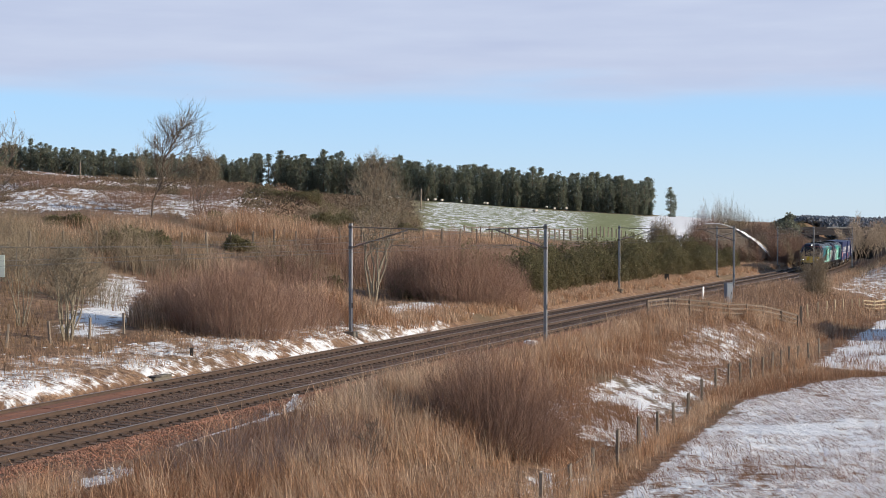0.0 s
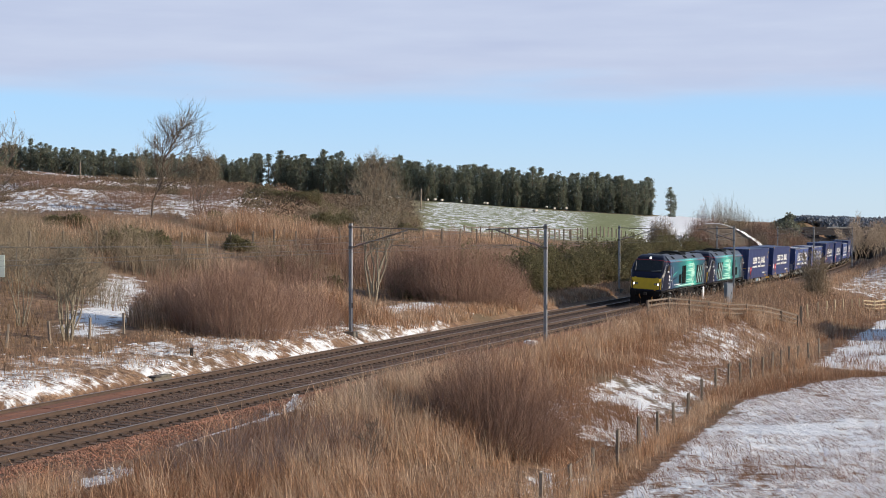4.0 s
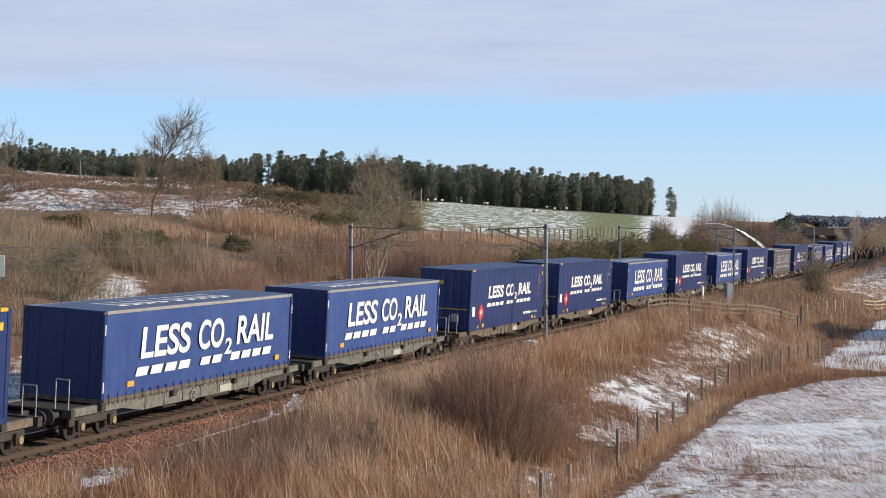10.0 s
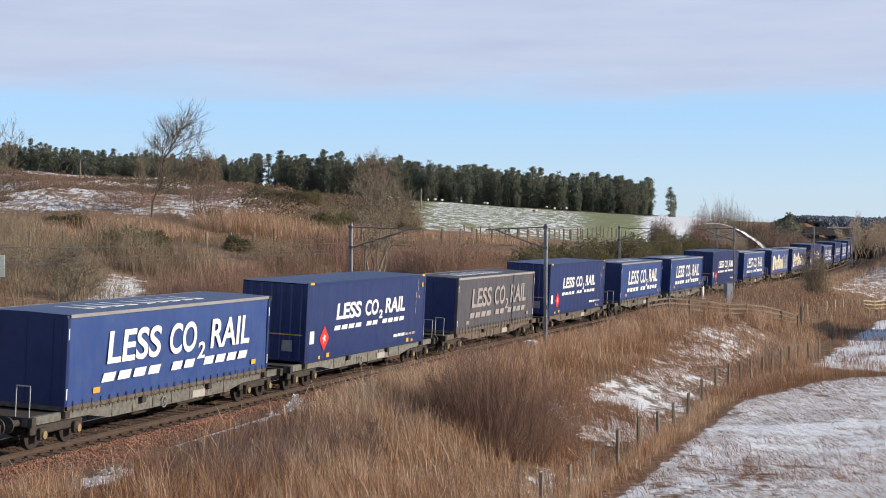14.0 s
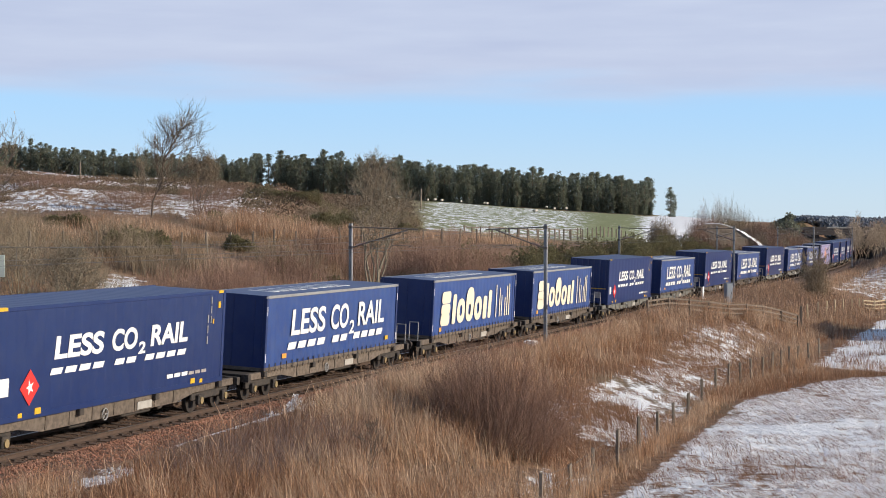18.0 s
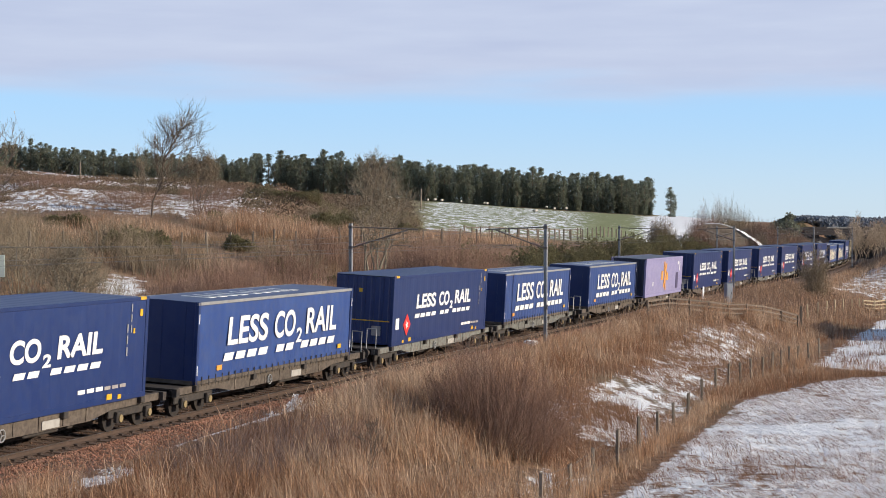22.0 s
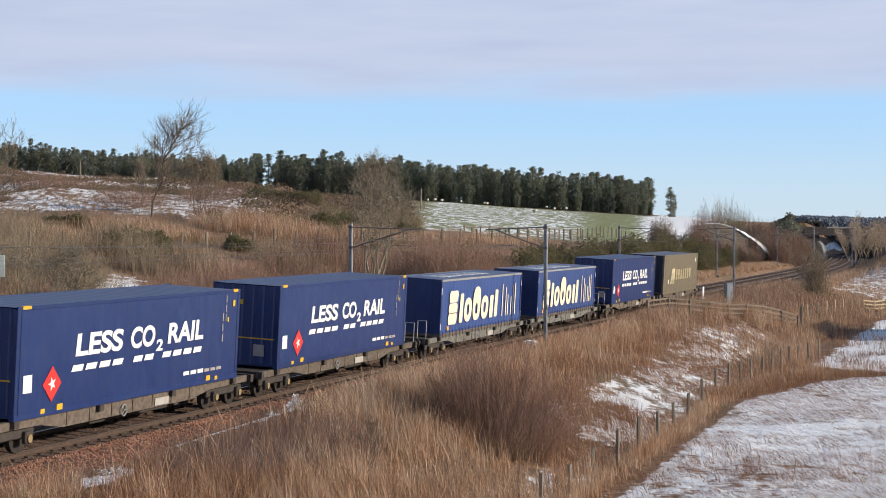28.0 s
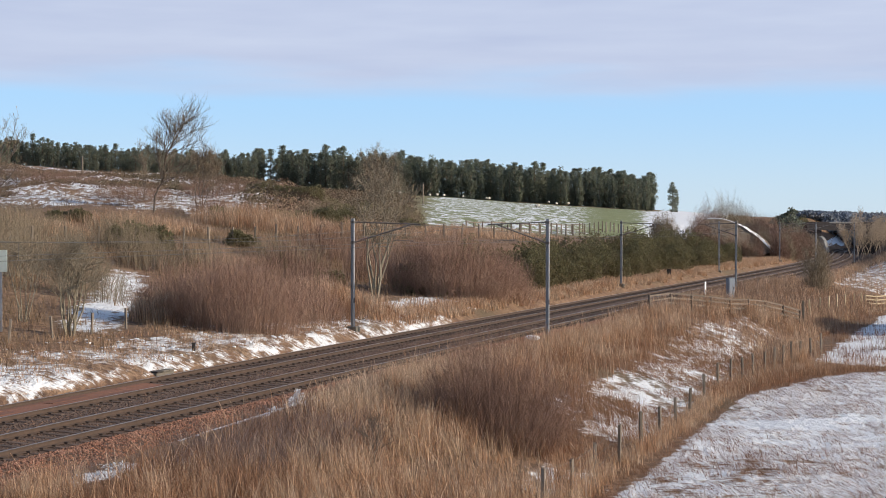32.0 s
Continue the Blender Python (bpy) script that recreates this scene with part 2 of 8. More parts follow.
def loco_paint(gx):
    """Dark blue body shading through teal into turquoise towards the emblem, in long windblown streaks."""
    m = bpy.data.materials.new("blue_to_turquoise_loco_paint")
    m.use_nodes = True
    nd, lk = m.node_tree.nodes, m.node_tree.links
    b = nd["Principled BSDF"]
    b.inputs["Roughness"].default_value = 0.32
    b.inputs["Coat Weight"].default_value = 0.25
    tc, sp, mp = nd.new("ShaderNodeTexCoord"), nd.new("ShaderNodeSeparateXYZ"), nd.new("ShaderNodeMapping")
    mp.inputs["Scale"].default_value = (0.22, 0.0, 2.3)
    mp.inputs["Rotation"].default_value = (0, radians(7), 0)
    lk.new(tc.outputs["Object"], sp.inputs[0])
    lk.new(tc.outputs["Object"], mp.inputs["Vector"])
    n = nd.new("ShaderNodeTexNoise")
    n.inputs["Scale"].default_value, n.inputs["Detail"].default_value = 1.4, 3
    lk.new(mp.outputs[0], n.inputs["Vector"])
    a = nd.new("ShaderNodeMath")
    a.operation = "MULTIPLY_ADD"
    a.inputs[1].default_value = 7.0
    lk.new(n.outputs[0], a.inputs[0])
    lk.new(sp.outputs["X"], a.inputs[2])
    z = nd.new("ShaderNodeMath")
    z.operation = "MULTIPLY_ADD"
    z.inputs[1].default_value = 0.8
    lk.new(sp.outputs["Z"], z.inputs[0])
    lk.new(a.outputs[0], z.inputs[2])
    r = nd.new("ShaderNodeMapRange")
    r.inputs["From Min"].default_value, r.inputs["From Max"].default_value = -9.5 + 5.3, 9.5 + 5.3
    lk.new(z.outputs[0], r.inputs["Value"])
    ramp = nd.new("ShaderNodeValToRGB")
    g = (gx + 9.5) / 19
    el = ramp.color_ramp.elements
    el[0].position, el[0].color = 0.12, (0.012, 0.032, 0.13, 1)
    el[1].position, el[1].color = 0.93, (0.012, 0.03, 0.085, 1)
    for pos, col in ((0.20, (0.008, 0.085, 0.17)), (g - 0.22, (0.010, 0.16, 0.19)), (g - 0.12, (0.015, 0.34, 0.31)), (g - 0.02, (0.06, 0.60, 0.49)), (g + 0.04, (0.012, 0.30, 0.28)), (0.82, (0.008, 0.10, 0.15))):
        e = el.new(pos)
        e.color = (*col, 1)
    lk.new(r.outputs[0], ramp.inputs[0])
    lk.new(ramp.outputs[0], b.inputs["Base Color"])
    return m
# ---- the line of the railway ----
CANT = 0.054
KNOT_S = [-60, 30, 120, 200, 280, 312, 330, 420]
KNOT_K = [-3.275e-4, -3.335e-4, -0.77e-4, 6.62e-4, 7.48e-4, -2.0e-4, -28.0e-4, -28.0e-4]
LS = np.arange(-400, 1400, 0.5)
_k = np.where(LS < -60, 0.0, np.interp(LS, KNOT_S, KNOT_K))
_k = np.where(LS > 700, 0.0, _k)
_th = np.cumsum(_k) * 0.5
_i0 = int(np.argmin(abs(LS)))
LT = _th - _th[_i0] + 1.27372
_x, _y = np.cumsum(np.cos(LT)) * 0.5, np.cumsum(np.sin(LT)) * 0.5
LX, LY = _x - _x[_i0] - 11.024, _y - _y[_i0] + 47.100


def line_at(s, n=0.0):
    """A place on the line: s metres along it, n metres towards the fields on the sunny side. Returns x, y and the heading."""
    x, y, th = np.interp(s, LS, LX), np.interp(s, LS, LY), np.interp(s, LS, LT)
    return x + np.sin(th) * n, y - np.cos(th) * n, th


def sn_of(x, y):
    """s and n of places in the plan."""
    x, y = np.atleast_1d(np.asarray(x, float)), np.atleast_1d(np.asarray(y, float))
    s, n = np.empty(len(x)), np.empty(len(x))
    cx, cy = LX[::4], LY[::4]
    for a in range(0, len(x), 4000):
        d = (x[a:a + 4000, None] - cx) ** 2 + (y[a:a + 4000, None] - cy) ** 2
        i = d.argmin(1) * 4
        dx, dy = x[a:a + 4000] - LX[i], y[a:a + 4000] - LY[i]
        s[a:a + 4000] = LS[i] + dx * np.cos(LT[i]) + dy * np.sin(LT[i])
        n[a:a + 4000] = dx * np.sin(LT[i]) - dy * np.cos(LT[i])
    return s, n


def smooth(x, a, b):
    t = np.clip((np.asarray(x, float) - a) / (b - a), 0, 1)
    return t * t * (3 - 2 * t)


def wave(x, y, seed=0.0):
    """A cheap rolling unevenness between about -1 and 1."""
    return (np.sin(x * 0.31 + y * 0.17 + seed) + np.sin(x * -0.13 + y * 0.29 + 2.1 * seed + 1.0) + np.sin(x * 0.71 - y * 0.53 + seed * 0.7)
            + 0.7 * np.sin(x * 1.3 + y * 1.1 + seed) * np.sin(x * 0.9 - y * 1.7)) / 3.2


def ground_z(x, y, sn=None):
    """Height of the ground over the rails."""
    x, y = np.atleast_1d(np.asarray(x, float)), np.atleast_1d(np.asarray(y, float))
    s, n = sn if sn is not None else sn_of(x, y)
    far = -n - 6.6                                   # beyond the far cess
    hill = 4.3 - 0.064 * (np.clip(x, -900, 700) - 15.4) + 0.025 * (np.clip(y, 0, 640) - 220) - 0.012 * np.clip(y - 640, 0, 1500)
    hill = hill + 0.35 * wave(x * 0.5, y * 0.5, 3.0) * smooth(far, 12, 40)
    hill = hill + 0.5 * wave(x * 0.4, y * 0.13, 8.0) * smooth(y, 165, 200) * (1 - smooth(y, 480, 560)) * smooth(-x / np.maximum(y, 1), 0.03, 0.08)
    # the rough brow of the hill, broken ground that hides the land behind it
    left = smooth(-x / np.maximum(y, 1), 0.055, 0.10)
    hill = hill + left * smooth(y, 182, 264) * (1 - smooth(y, 272, 420)) * (3.3 + 0.7 * wave(x * 0.55, y * 0.6, 5.0) + 0.45 * wave(x * 1.9, y * 1.3, 9.0))
    hill = hill + left * 0.4 * wave(x * 1.5, y * 0.9, 4.0) * smooth(y, 165, 185) * (1 - smooth(y, 272, 300))
    width = 27 - 15 * smooth(s, 95, 135) + 18 * smooth(s, 185, 230)
    verge = 0.02 + 0.34 * smooth(far, -0.5, 1.2) + 0.05 * np.clip(far, 0, 5) + 0.06 * wave(x * 2, y * 2, 1.0) * smooth(far, 0.3, 2)
    w = np.clip((far - 2.5) / np.where(s > 318, np.maximum(width - 22 * smooth(s, 318, 336), 7), width), 0, 1)
    w = 0.55 * w + 0.45 * smooth(w, 0, 1)
    hill = hill + 2.6 * smooth(s, 318, 340) * (1 - smooth(far, 9, 22))
    z_far = verge + (np.maximum(hill, verge + 0.2) - verge) * w
    # sunny side: shoulder, bank down to the fence, field; further on the land climbs over the cutting
    crest = -0.52 + 0.40 * smooth(s, -5, 15)
    bank = crest + (-2.5 - crest) * np.clip((n - 2.7) / 9.7, 0, 1)
    rise = smooth(s, 150, 225) * smooth(n, 3.5, 13.0)
    shelf = smooth(s, 55, 69) * (1 - smooth(s, 112, 150)) * smooth(n, 2.6, 4.2) * (1 - smooth(n, 8, 12))
    z_near = bank + 0.62 * shelf + 5.0 * rise + 0.12 * wave(x * 1.2, y * 1.2, 5.0) * smooth(n, 4, 7)
    dip = smooth(s, 70, 82) * (1 - smooth(s, 92, 110)) * smooth(n, 16, 22)
    z_near = z_near + 0.5 * dip
    # the cutting deepens towards the bridge; past s 308 an unseen bank adds shade
    z_near = z_near + 1.6 * smooth(s, 215, 260) * smooth(n, 6, 20) + 9.5 * smooth(s, 308, 326) * smooth(n, 4.5, 11)
    # unseen knoll, added so that its shadow falls on the snowy hollow
    z_near = z_near + 8.5 * smooth(n, 22, 35) * smooth(s, 88, 97) * (1 - smooth(s, 106, 116)) * (1 - smooth(n, 50, 70))
    z_near = z_near + 0.004 * np.clip(y - 260, 0, 900) * smooth(n, 13, 40)
    z = np.where(n < -6.1, z_far, np.where(n > 2.5, z_near, -0.75))
    t = smooth(n, 2.0, 2.7)
    z = np.where((n > 2.0) & (n < 2.7), -0.75 * (1 - t) + z_near * t, z)
    t = smooth(-n, 5.6, 6.6)
    return np.where((n < -5.6) & (n > -6.6), -0.75 * (1 - t) + z_far * t, z)


def field_edge(s):
    """n of the edge of the lower field, which follows the fence and then swings away from the line."""
    return np.interp(s, [8, 13, 19, 31, 40, 46, 53, 57, 60, 64, 70], [12.9, 12.9, 13.2, 13.0, 12.8, 13.5, 14.8, 16.6, 19.5, 28, 90])


def fence_line(s):
    return np.interp(s, [5, 13, 23.7, 34, 44.3, 52.8, 68.3, 80], [12.6, 12.6, 12.8, 12.3, 11.9, 12.4, 13.8, 14.6])


def gz(x, y):
    return float(ground_z(x, y)[0])


# ---- helpers for meshes ----


def mesh_of(name, verts, faces, material, smooth_shade=False):
    me = bpy.data.meshes.new(name)
    me.from_pydata([tuple(v) for v in verts], [], faces)
    me.materials.append(material)
    if smooth_shade:
        me.polygons.foreach_set("use_smooth", [True] * len(me.polygons))
    me.update()
    return me


def big_mesh(name, verts, loops, counts, material):
    """A mesh from arrays: corner indices and the number of corners of each face."""
    me = bpy.data.meshes.new(name)
    verts, loops, counts = np.asarray(verts, np.float32), np.asarray(loops, np.int32), np.asarray(counts, np.int32)
    me.vertices.add(len(verts))
    me.vertices.foreach_set("co", verts.ravel())
    me.loops.add(len(loops))
    me.loops.foreach_set("vertex_index", loops)
    me.polygons.add(len(counts))
    me.polygons.foreach_set("loop_start", np.concatenate(([0], np.cumsum(counts)[:-1])).astype(np.int32))
    me.materials.append(material)
    me.update(calc_edges=True)
    return me


def part(name, data, material, parent, label=""):
    """Links a bmesh or a mesh as one mesh object under a thing or a part."""
    if isinstance(data, bmesh.types.BMesh):
        me = bpy.data.meshes.new(name)
        data.to_mesh(me)
        data.free()
        me.materials.append(material)
    else:
        me = data
    ob = new(name, me)
    ob.parent = parent
    if label:
        ob["label"] = label
    return ob


def box(bm, x0, x1, y0, y1, z0, z1, bev=0.0):
    m = Matrix.Translation(((x0 + x1) / 2, (y0 + y1) / 2, (z0 + z1) / 2)) @ Matrix.Diagonal((x1 - x0, y1 - y0, z1 - z0, 1))
    r = bmesh.ops.create_cube(bm, size=1.0, matrix=m)
    if bev:
        ed = list({e for v in r["verts"] for e in v.link_edges})
        bmesh.ops.bevel(bm, geom=ed, offset=bev, segments=1, affect="EDGES", profile=0.5)
    return bm


def cyl(bm, p, q, r0, r1=None, seg=10):
    p, q = Vector(p), Vector(q)
    d = q - p
    m = Matrix.Translation((p + q) / 2) @ d.to_track_quat("Z", "Y").to_matrix().to_4x4()
    bmesh.ops.create_cone(bm, cap_ends=True, segments=seg, radius1=r0, radius2=r0 if r1 is None else r1, depth=d.length, matrix=m)
    return bm


def boxes(*rows, bev=0.0):
    bm = bmesh.new()
    for r in rows:
        box(bm, *r, bev=bev)
    return bm


def cyls(*rows, seg=10):
    bm = bmesh.new()
    for p, q, r in rows:
        cyl(bm, p, q, r, seg=seg)
    return bm


def prism(bm, outline, x0, x1):
    """An outline in y, z pushed from x0 to x1."""
    a = [bm.verts.new((x0, y, z)) for y, z in outline]
    b = [bm.verts.new((x1, y, z)) for y, z in outline]
    n = len(outline)
    for i in range(n):
        bm.faces.new((a[i], a[(i + 1) % n], b[(i + 1) % n], b[i]))
    bm.faces.new(a[::-1])
    bm.faces.new(b)
    bmesh.ops.recalc_face_normals(bm, faces=bm.faces[:])
    return bm


def slab(points, depth=0.004, at=0.0):
    """A flat decal of real thickness: an outline in x, z standing proud of a side at y."""
    bm = bmesh.new()
    a = [bm.verts.new((x, at, z)) for x, z in points]
    b = [bm.verts.new((x, at - depth, z)) for x, z in points]
    n = len(points)
    for i in range(n):
        bm.faces.new((a[i], a[(i + 1) % n], b[(i + 1) % n], b[i]))
    bm.faces.new(a)
    bm.faces.new(b[::-1])
    bmesh.ops.recalc_face_normals(bm, faces=bm.faces[:])
    return bm


def empty(name, m, label, category, group="", kind=""):
    ob = new(name)
    ob.matrix_basis = m
    return tagged(ob, label, category, group, kind)


# ---- ground ----
def ground_material():
    m = bpy.data.materials.new("winter_ground")
    m.use_nodes = True
    nd, lk = m.node_tree.nodes, m.node_tree.links
    b = nd["Principled BSDF"]
    b.inputs["Roughness"].default_value = 0.9
    b.inputs["Specular IOR Level"].default_value = 0.2
    geo = nd.new("ShaderNodeNewGeometry")

    def noise_of(scale, detail, stretch=(1, 1, 1), rough=0.6, turn=0.0):
        mp = nd.new("ShaderNodeMapping")
        mp.inputs["Scale"].default_value = stretch
        mp.inputs["Rotation"].default_value = (0, 0, turn)
        lk.new(geo.outputs["Position"], mp.inputs["Vector"])
        n = nd.new("ShaderNodeTexNoise")
        n.inputs["Scale"].default_value, n.inputs["Detail"].default_value, n.inputs["Roughness"].default_value = scale, detail, rough
        lk.new(mp.outputs[0], n.inputs["Vector"])
        return n.outputs[0]

    def mix(fac, a, c):
        x = nd.new("ShaderNodeMix")
        x.data_type = "RGBA"
        if isinstance(fac, float):
            x.inputs[0].default_value = fac
        else:
            lk.new(fac, x.inputs[0])
        for sock, v in ((6, a), (7, c)):
            if isinstance(v, tuple):
                x.inputs[sock].default_value = (*v, 1)
            else:
                lk.new(v, x.inputs[sock])
        return x.outputs[2]

    def step(v, lo, hi):
        r = nd.new("ShaderNodeMapRange")
        r.interpolation_type = "SMOOTHSTEP"
        r.inputs["From Min"].default_value, r.inputs["From Max"].default_value = lo, hi
        lk.new(v, r.inputs["Value"])
        return r.outputs[0]

    def math_of(op, a, c):
        x = nd.new("ShaderNodeMath")
        x.operation = op
        for i, v in enumerate((a, c)):
            if isinstance(v, float):
                x.inputs[i].default_value = v
            else:
                lk.new(v, x.inputs[i])
        return x.outputs[0]

    def attr(name):
        a = nd.new("ShaderNodeAttribute")
        a.attribute_name = name
        return a.outputs["Fac"]

    fine, mid, big = noise_of(2.6, 6), noise_of(0.45, 5), noise_of(0.07, 4)
    straw = mix(step(mid, 0.35, 0.65), (0.25, 0.15, 0.095), (0.35, 0.23, 0.145))
    straw = mix(step(fine, 0.4, 0.7), straw, (0.125, 0.075, 0.052))
    straw = mix(step(big, 0.5, 0.7), straw, (0.17, 0.125, 0.08))
    green = mix(step(mid, 0.35, 0.65), (0.21, 0.235, 0.11), (0.29, 0.31, 0.165))
    col = mix(attr("green"), straw, green)
    # snow lies where the cover weight beats the unevenness: drifts along the furrows of the green field, blotches elsewhere
    furrow = noise_of(1.5, 6, (0.42, 0.14, 1), 0.75, 0.06)
    tuft = noise_of(1.5, 6, (1.0, 0.45, 1.0), 0.62, -0.5)
    streak = noise_of(3.4, 4, (0.55, 1.5, 1.0), 0.7, 0.5)
    blend = math_of("ADD", math_of("MULTIPLY", tuft, 0.45), math_of("MULTIPLY", noise_of(0.22, 4), 0.25))
    blend = math_of("ADD", blend, math_of("MULTIPLY", streak, 0.30))
    pick = math_of("MULTIPLY", furrow, attr("green"))
    inv = math_of("SUBTRACT", 1.0, attr("green"))
    pick = math_of("ADD", pick, math_of("MULTIPLY", blend, inv))
    lim = math_of("ADD", math_of("SUBTRACT", attr("snow"), 1.0), pick)
    cover = step(lim, -0.035, 0.055)
    snow = mix(step(fine, 0.35, 0.7), (0.84, 0.86, 0.89), (0.94, 0.945, 0.955))
    col = mix(cover, col, snow)
    lk.new(col, b.inputs["Base Color"])
    bp = nd.new("ShaderNodeBump")
    bp.inputs["Distance"].default_value = 0.25
    bp.inputs["Strength"].default_value = 0.9
    lk.new(math_of("ADD", fine, tuft), bp.inputs["Height"])
    lk.new(bp.outputs[0], b.inputs["Normal"])
    return m


def spread(core, step0, far, growth):
    v = list(np.arange(core[0], core[1], step0))
    d, p = step0, v[-1]
    while p < far[1]:
        d *= growth
        p += d
        v.append(p)
    d, p = step0, v[0]
    while p > far[0]:
        d *= growth
        p -= d
        v.insert(0, p)
    return np.array(v)


def build_ground():
    us = spread((25, 240), 1.1, (-300, 4300), 1.09)
    vs = spread((-32, 26), 0.62, (-3000, 3000), 1.085)
    th0 = radians(72.0)
    U, V = np.meshgrid(us, vs, indexing="ij")
    ox, oy = LX[_i0], LY[_i0]
    U0, V0 = (U - 45).ravel(), V.ravel()
    x = ox + U0 * math.cos(th0) + V0 * math.sin(th0)
    y = oy + U0 * math.sin(th0) - V0 * math.cos(th0)
    sn = sn_of(x, y)
    z = ground_z(x, y, sn)
    nu, nv = len(us), len(vs)
    i = np.arange(nu * nv).reshape(nu, nv)
    loops = np.stack([i[:-1, :-1], i[:-1, 1:], i[1:, 1:], i[1:, :-1]], -1).reshape(-1, 4)
    loops = loops[:, ::-1]
    me = big_mesh("ground", np.stack([x, y, z], 1), loops.ravel(), np.full(len(loops), 4), ground_material())
    me.polygons.foreach_set("use_smooth", [True] * len(me.polygons))
    s, n = sn
    far = -n - 6.6
    px = x / np.maximum(y, 1.0)
    # how much of the ground is under snow, and where the crop is green
    verge = smooth(far, -1.0, -0.6) * (1 - smooth(far, 3.6, 7.0)) * (1 - 0.75 * smooth(s, 56, 66)) * (1 - 0.6 * smooth(s, 100, 110)) * (0.52 - 0.028 * smooth(s, 8, 24))
    verge = np.maximum(verge, 0.62 * smooth(s, 52, 60) * (1 - smooth(s, 66, 80)) * smooth(far, 0.5, 2) * (1 - smooth(far, 5, 7)))
    along_g = np.clip(((s - 28) * 26 + (n + 14) * -12) / (26 ** 2 + 12 ** 2), 0, 1)
    gully = 0.56 * np.exp(-(np.hypot(s - 28 - 26 * along_g, n + 14 + 12 * along_g) / 3.3) ** 2)
    brow = 0.60 * np.exp(-((px + 0.215) / 0.035) ** 2 - ((y - 228) / 26) ** 2) * (n < -6)
    rough = 0.492 * smooth(-px, 0.05, 0.11) * smooth(y, 172, 195) * (n < -6)
    wooded = smooth(y, 578, 588) * (n < -6) * (1 - smooth(px, 0.122, 0.126))
    crop = (1 - wooded) * (1 - smooth(s, 300, 320) * (n > -24)) * smooth(y, 205, 235) * smooth(px, -0.03, 0.0) * (n < -25) * (1 - smooth(px, 0.16, 0.17))
    shaded = 0.72 * smooth(s, 330, 340) * smooth(far, 1.5, 2.6) * (1 - smooth(far, 4.6, 5.6))
    snow = np.maximum.reduce([verge, gully, brow, rough, shaded])
    strip = smooth(px, 0.108, 0.135) * 0.36 - 0.15 * np.exp(-((px - 0.098) / 0.016) ** 2)
    snow = np.where(crop > 0.5, 0.495 + strip, snow) * (1 - wooded)
    field = smooth(n - field_edge(s), -0.3, 0.9) * (1 - smooth(s, 66, 69)) * (0.60 - 0.045 * smooth(24 - s, 0, 7) - 0.05 * smooth(s, 24, 34) * np.exp(-((n - field_edge(s)) / 2.5) ** 2))
    near_bank = 0.53 * np.exp(-((s - 37) / 25) ** 4 - ((n - 9.8) / 3.6) ** 4) * (n < field_edge(s))
    near_bank = np.maximum(near_bank, 0.63 * np.exp(-((s - 25) / 9) ** 2 - ((n - 11.2) / 2.2) ** 4))
    near_bank = np.maximum(near_bank, 0.6 * np.exp(-((s - 12) / 6.5) ** 2 - ((n - 11.6) / 1.8) ** 2))
    toe = 0.56 * np.exp(-((s - 8) / 11) ** 4 - ((n - 2.85) / 0.40) ** 2)
    low_end = 0.66 * np.exp(-((s + 2.5) / 4) ** 2 - ((n - 3.2) / 0.6) ** 2)
    mid_bank = 0.52 * np.exp(-((s - 64) / 24) ** 4 - ((n - 9.0) / 3.4) ** 4)
    back = 0.585 * smooth(s, 60, 64) * (1 - smooth(s, 116, 126)) * smooth(n, 12.5, 15)
    cutting = 0.50 * smooth(s, 146, 160) * (1 - smooth(s, 200, 222)) * smooth(n, 4.0, 6.5) * (1 - smooth(n, 15, 22))
    snow = np.where(n > 2.3, np.maximum.reduce([field, near_bank, toe, low_end, mid_bank, back, cutting]), snow)
    for name, v in (("snow", snow), ("green", crop)):
        a = me.attributes.new(name, "FLOAT", "POINT")
        a.data.foreach_set("value", np.asarray(v, np.float32))
    return tagged(new("ground", me), "rough winter grassland and fields with patchy snow", "ground", kind="structure")


build_ground()

# ---- track ----
TRACKS = ((0.0, 0.0, CANT, "near"), (-3.5, 0.12, 0.03, "far"))
S0, S1 = -28.0, 330.0


def ribbon(name, section, s0, s1, step, material, closed=True):
    """A cross section (n, z) carried along the line."""
    ss = np.arange(s0, s1 + step / 2, step)
    verts, k = [], len(section)
    for s in ss:
        x, y, th = line_at(s)
        for n, z in section:
            verts.append((x + math.sin(th) * n, y - math.cos(th) * n, z))
    faces = []
    for i in range(len(ss) - 1):
        for j in range(k if closed else k - 1):
            a, b = i * k + j, i * k + (j + 1) % k
            faces.append((a, b, b + k, a + k))
    if closed:
        faces.append(tuple(range(k))[::-1])
        faces.append(tuple(range((len(ss) - 1) * k, len(ss) * k)))
    return mesh_of(name, verts, faces, material)


def canted(n0, z0, cant, pts):
    c, s = math.cos(cant), math.sin(cant)
    return [(n0 + n * c + z * s, z0 + z * c - n * s) for n, z in pts]


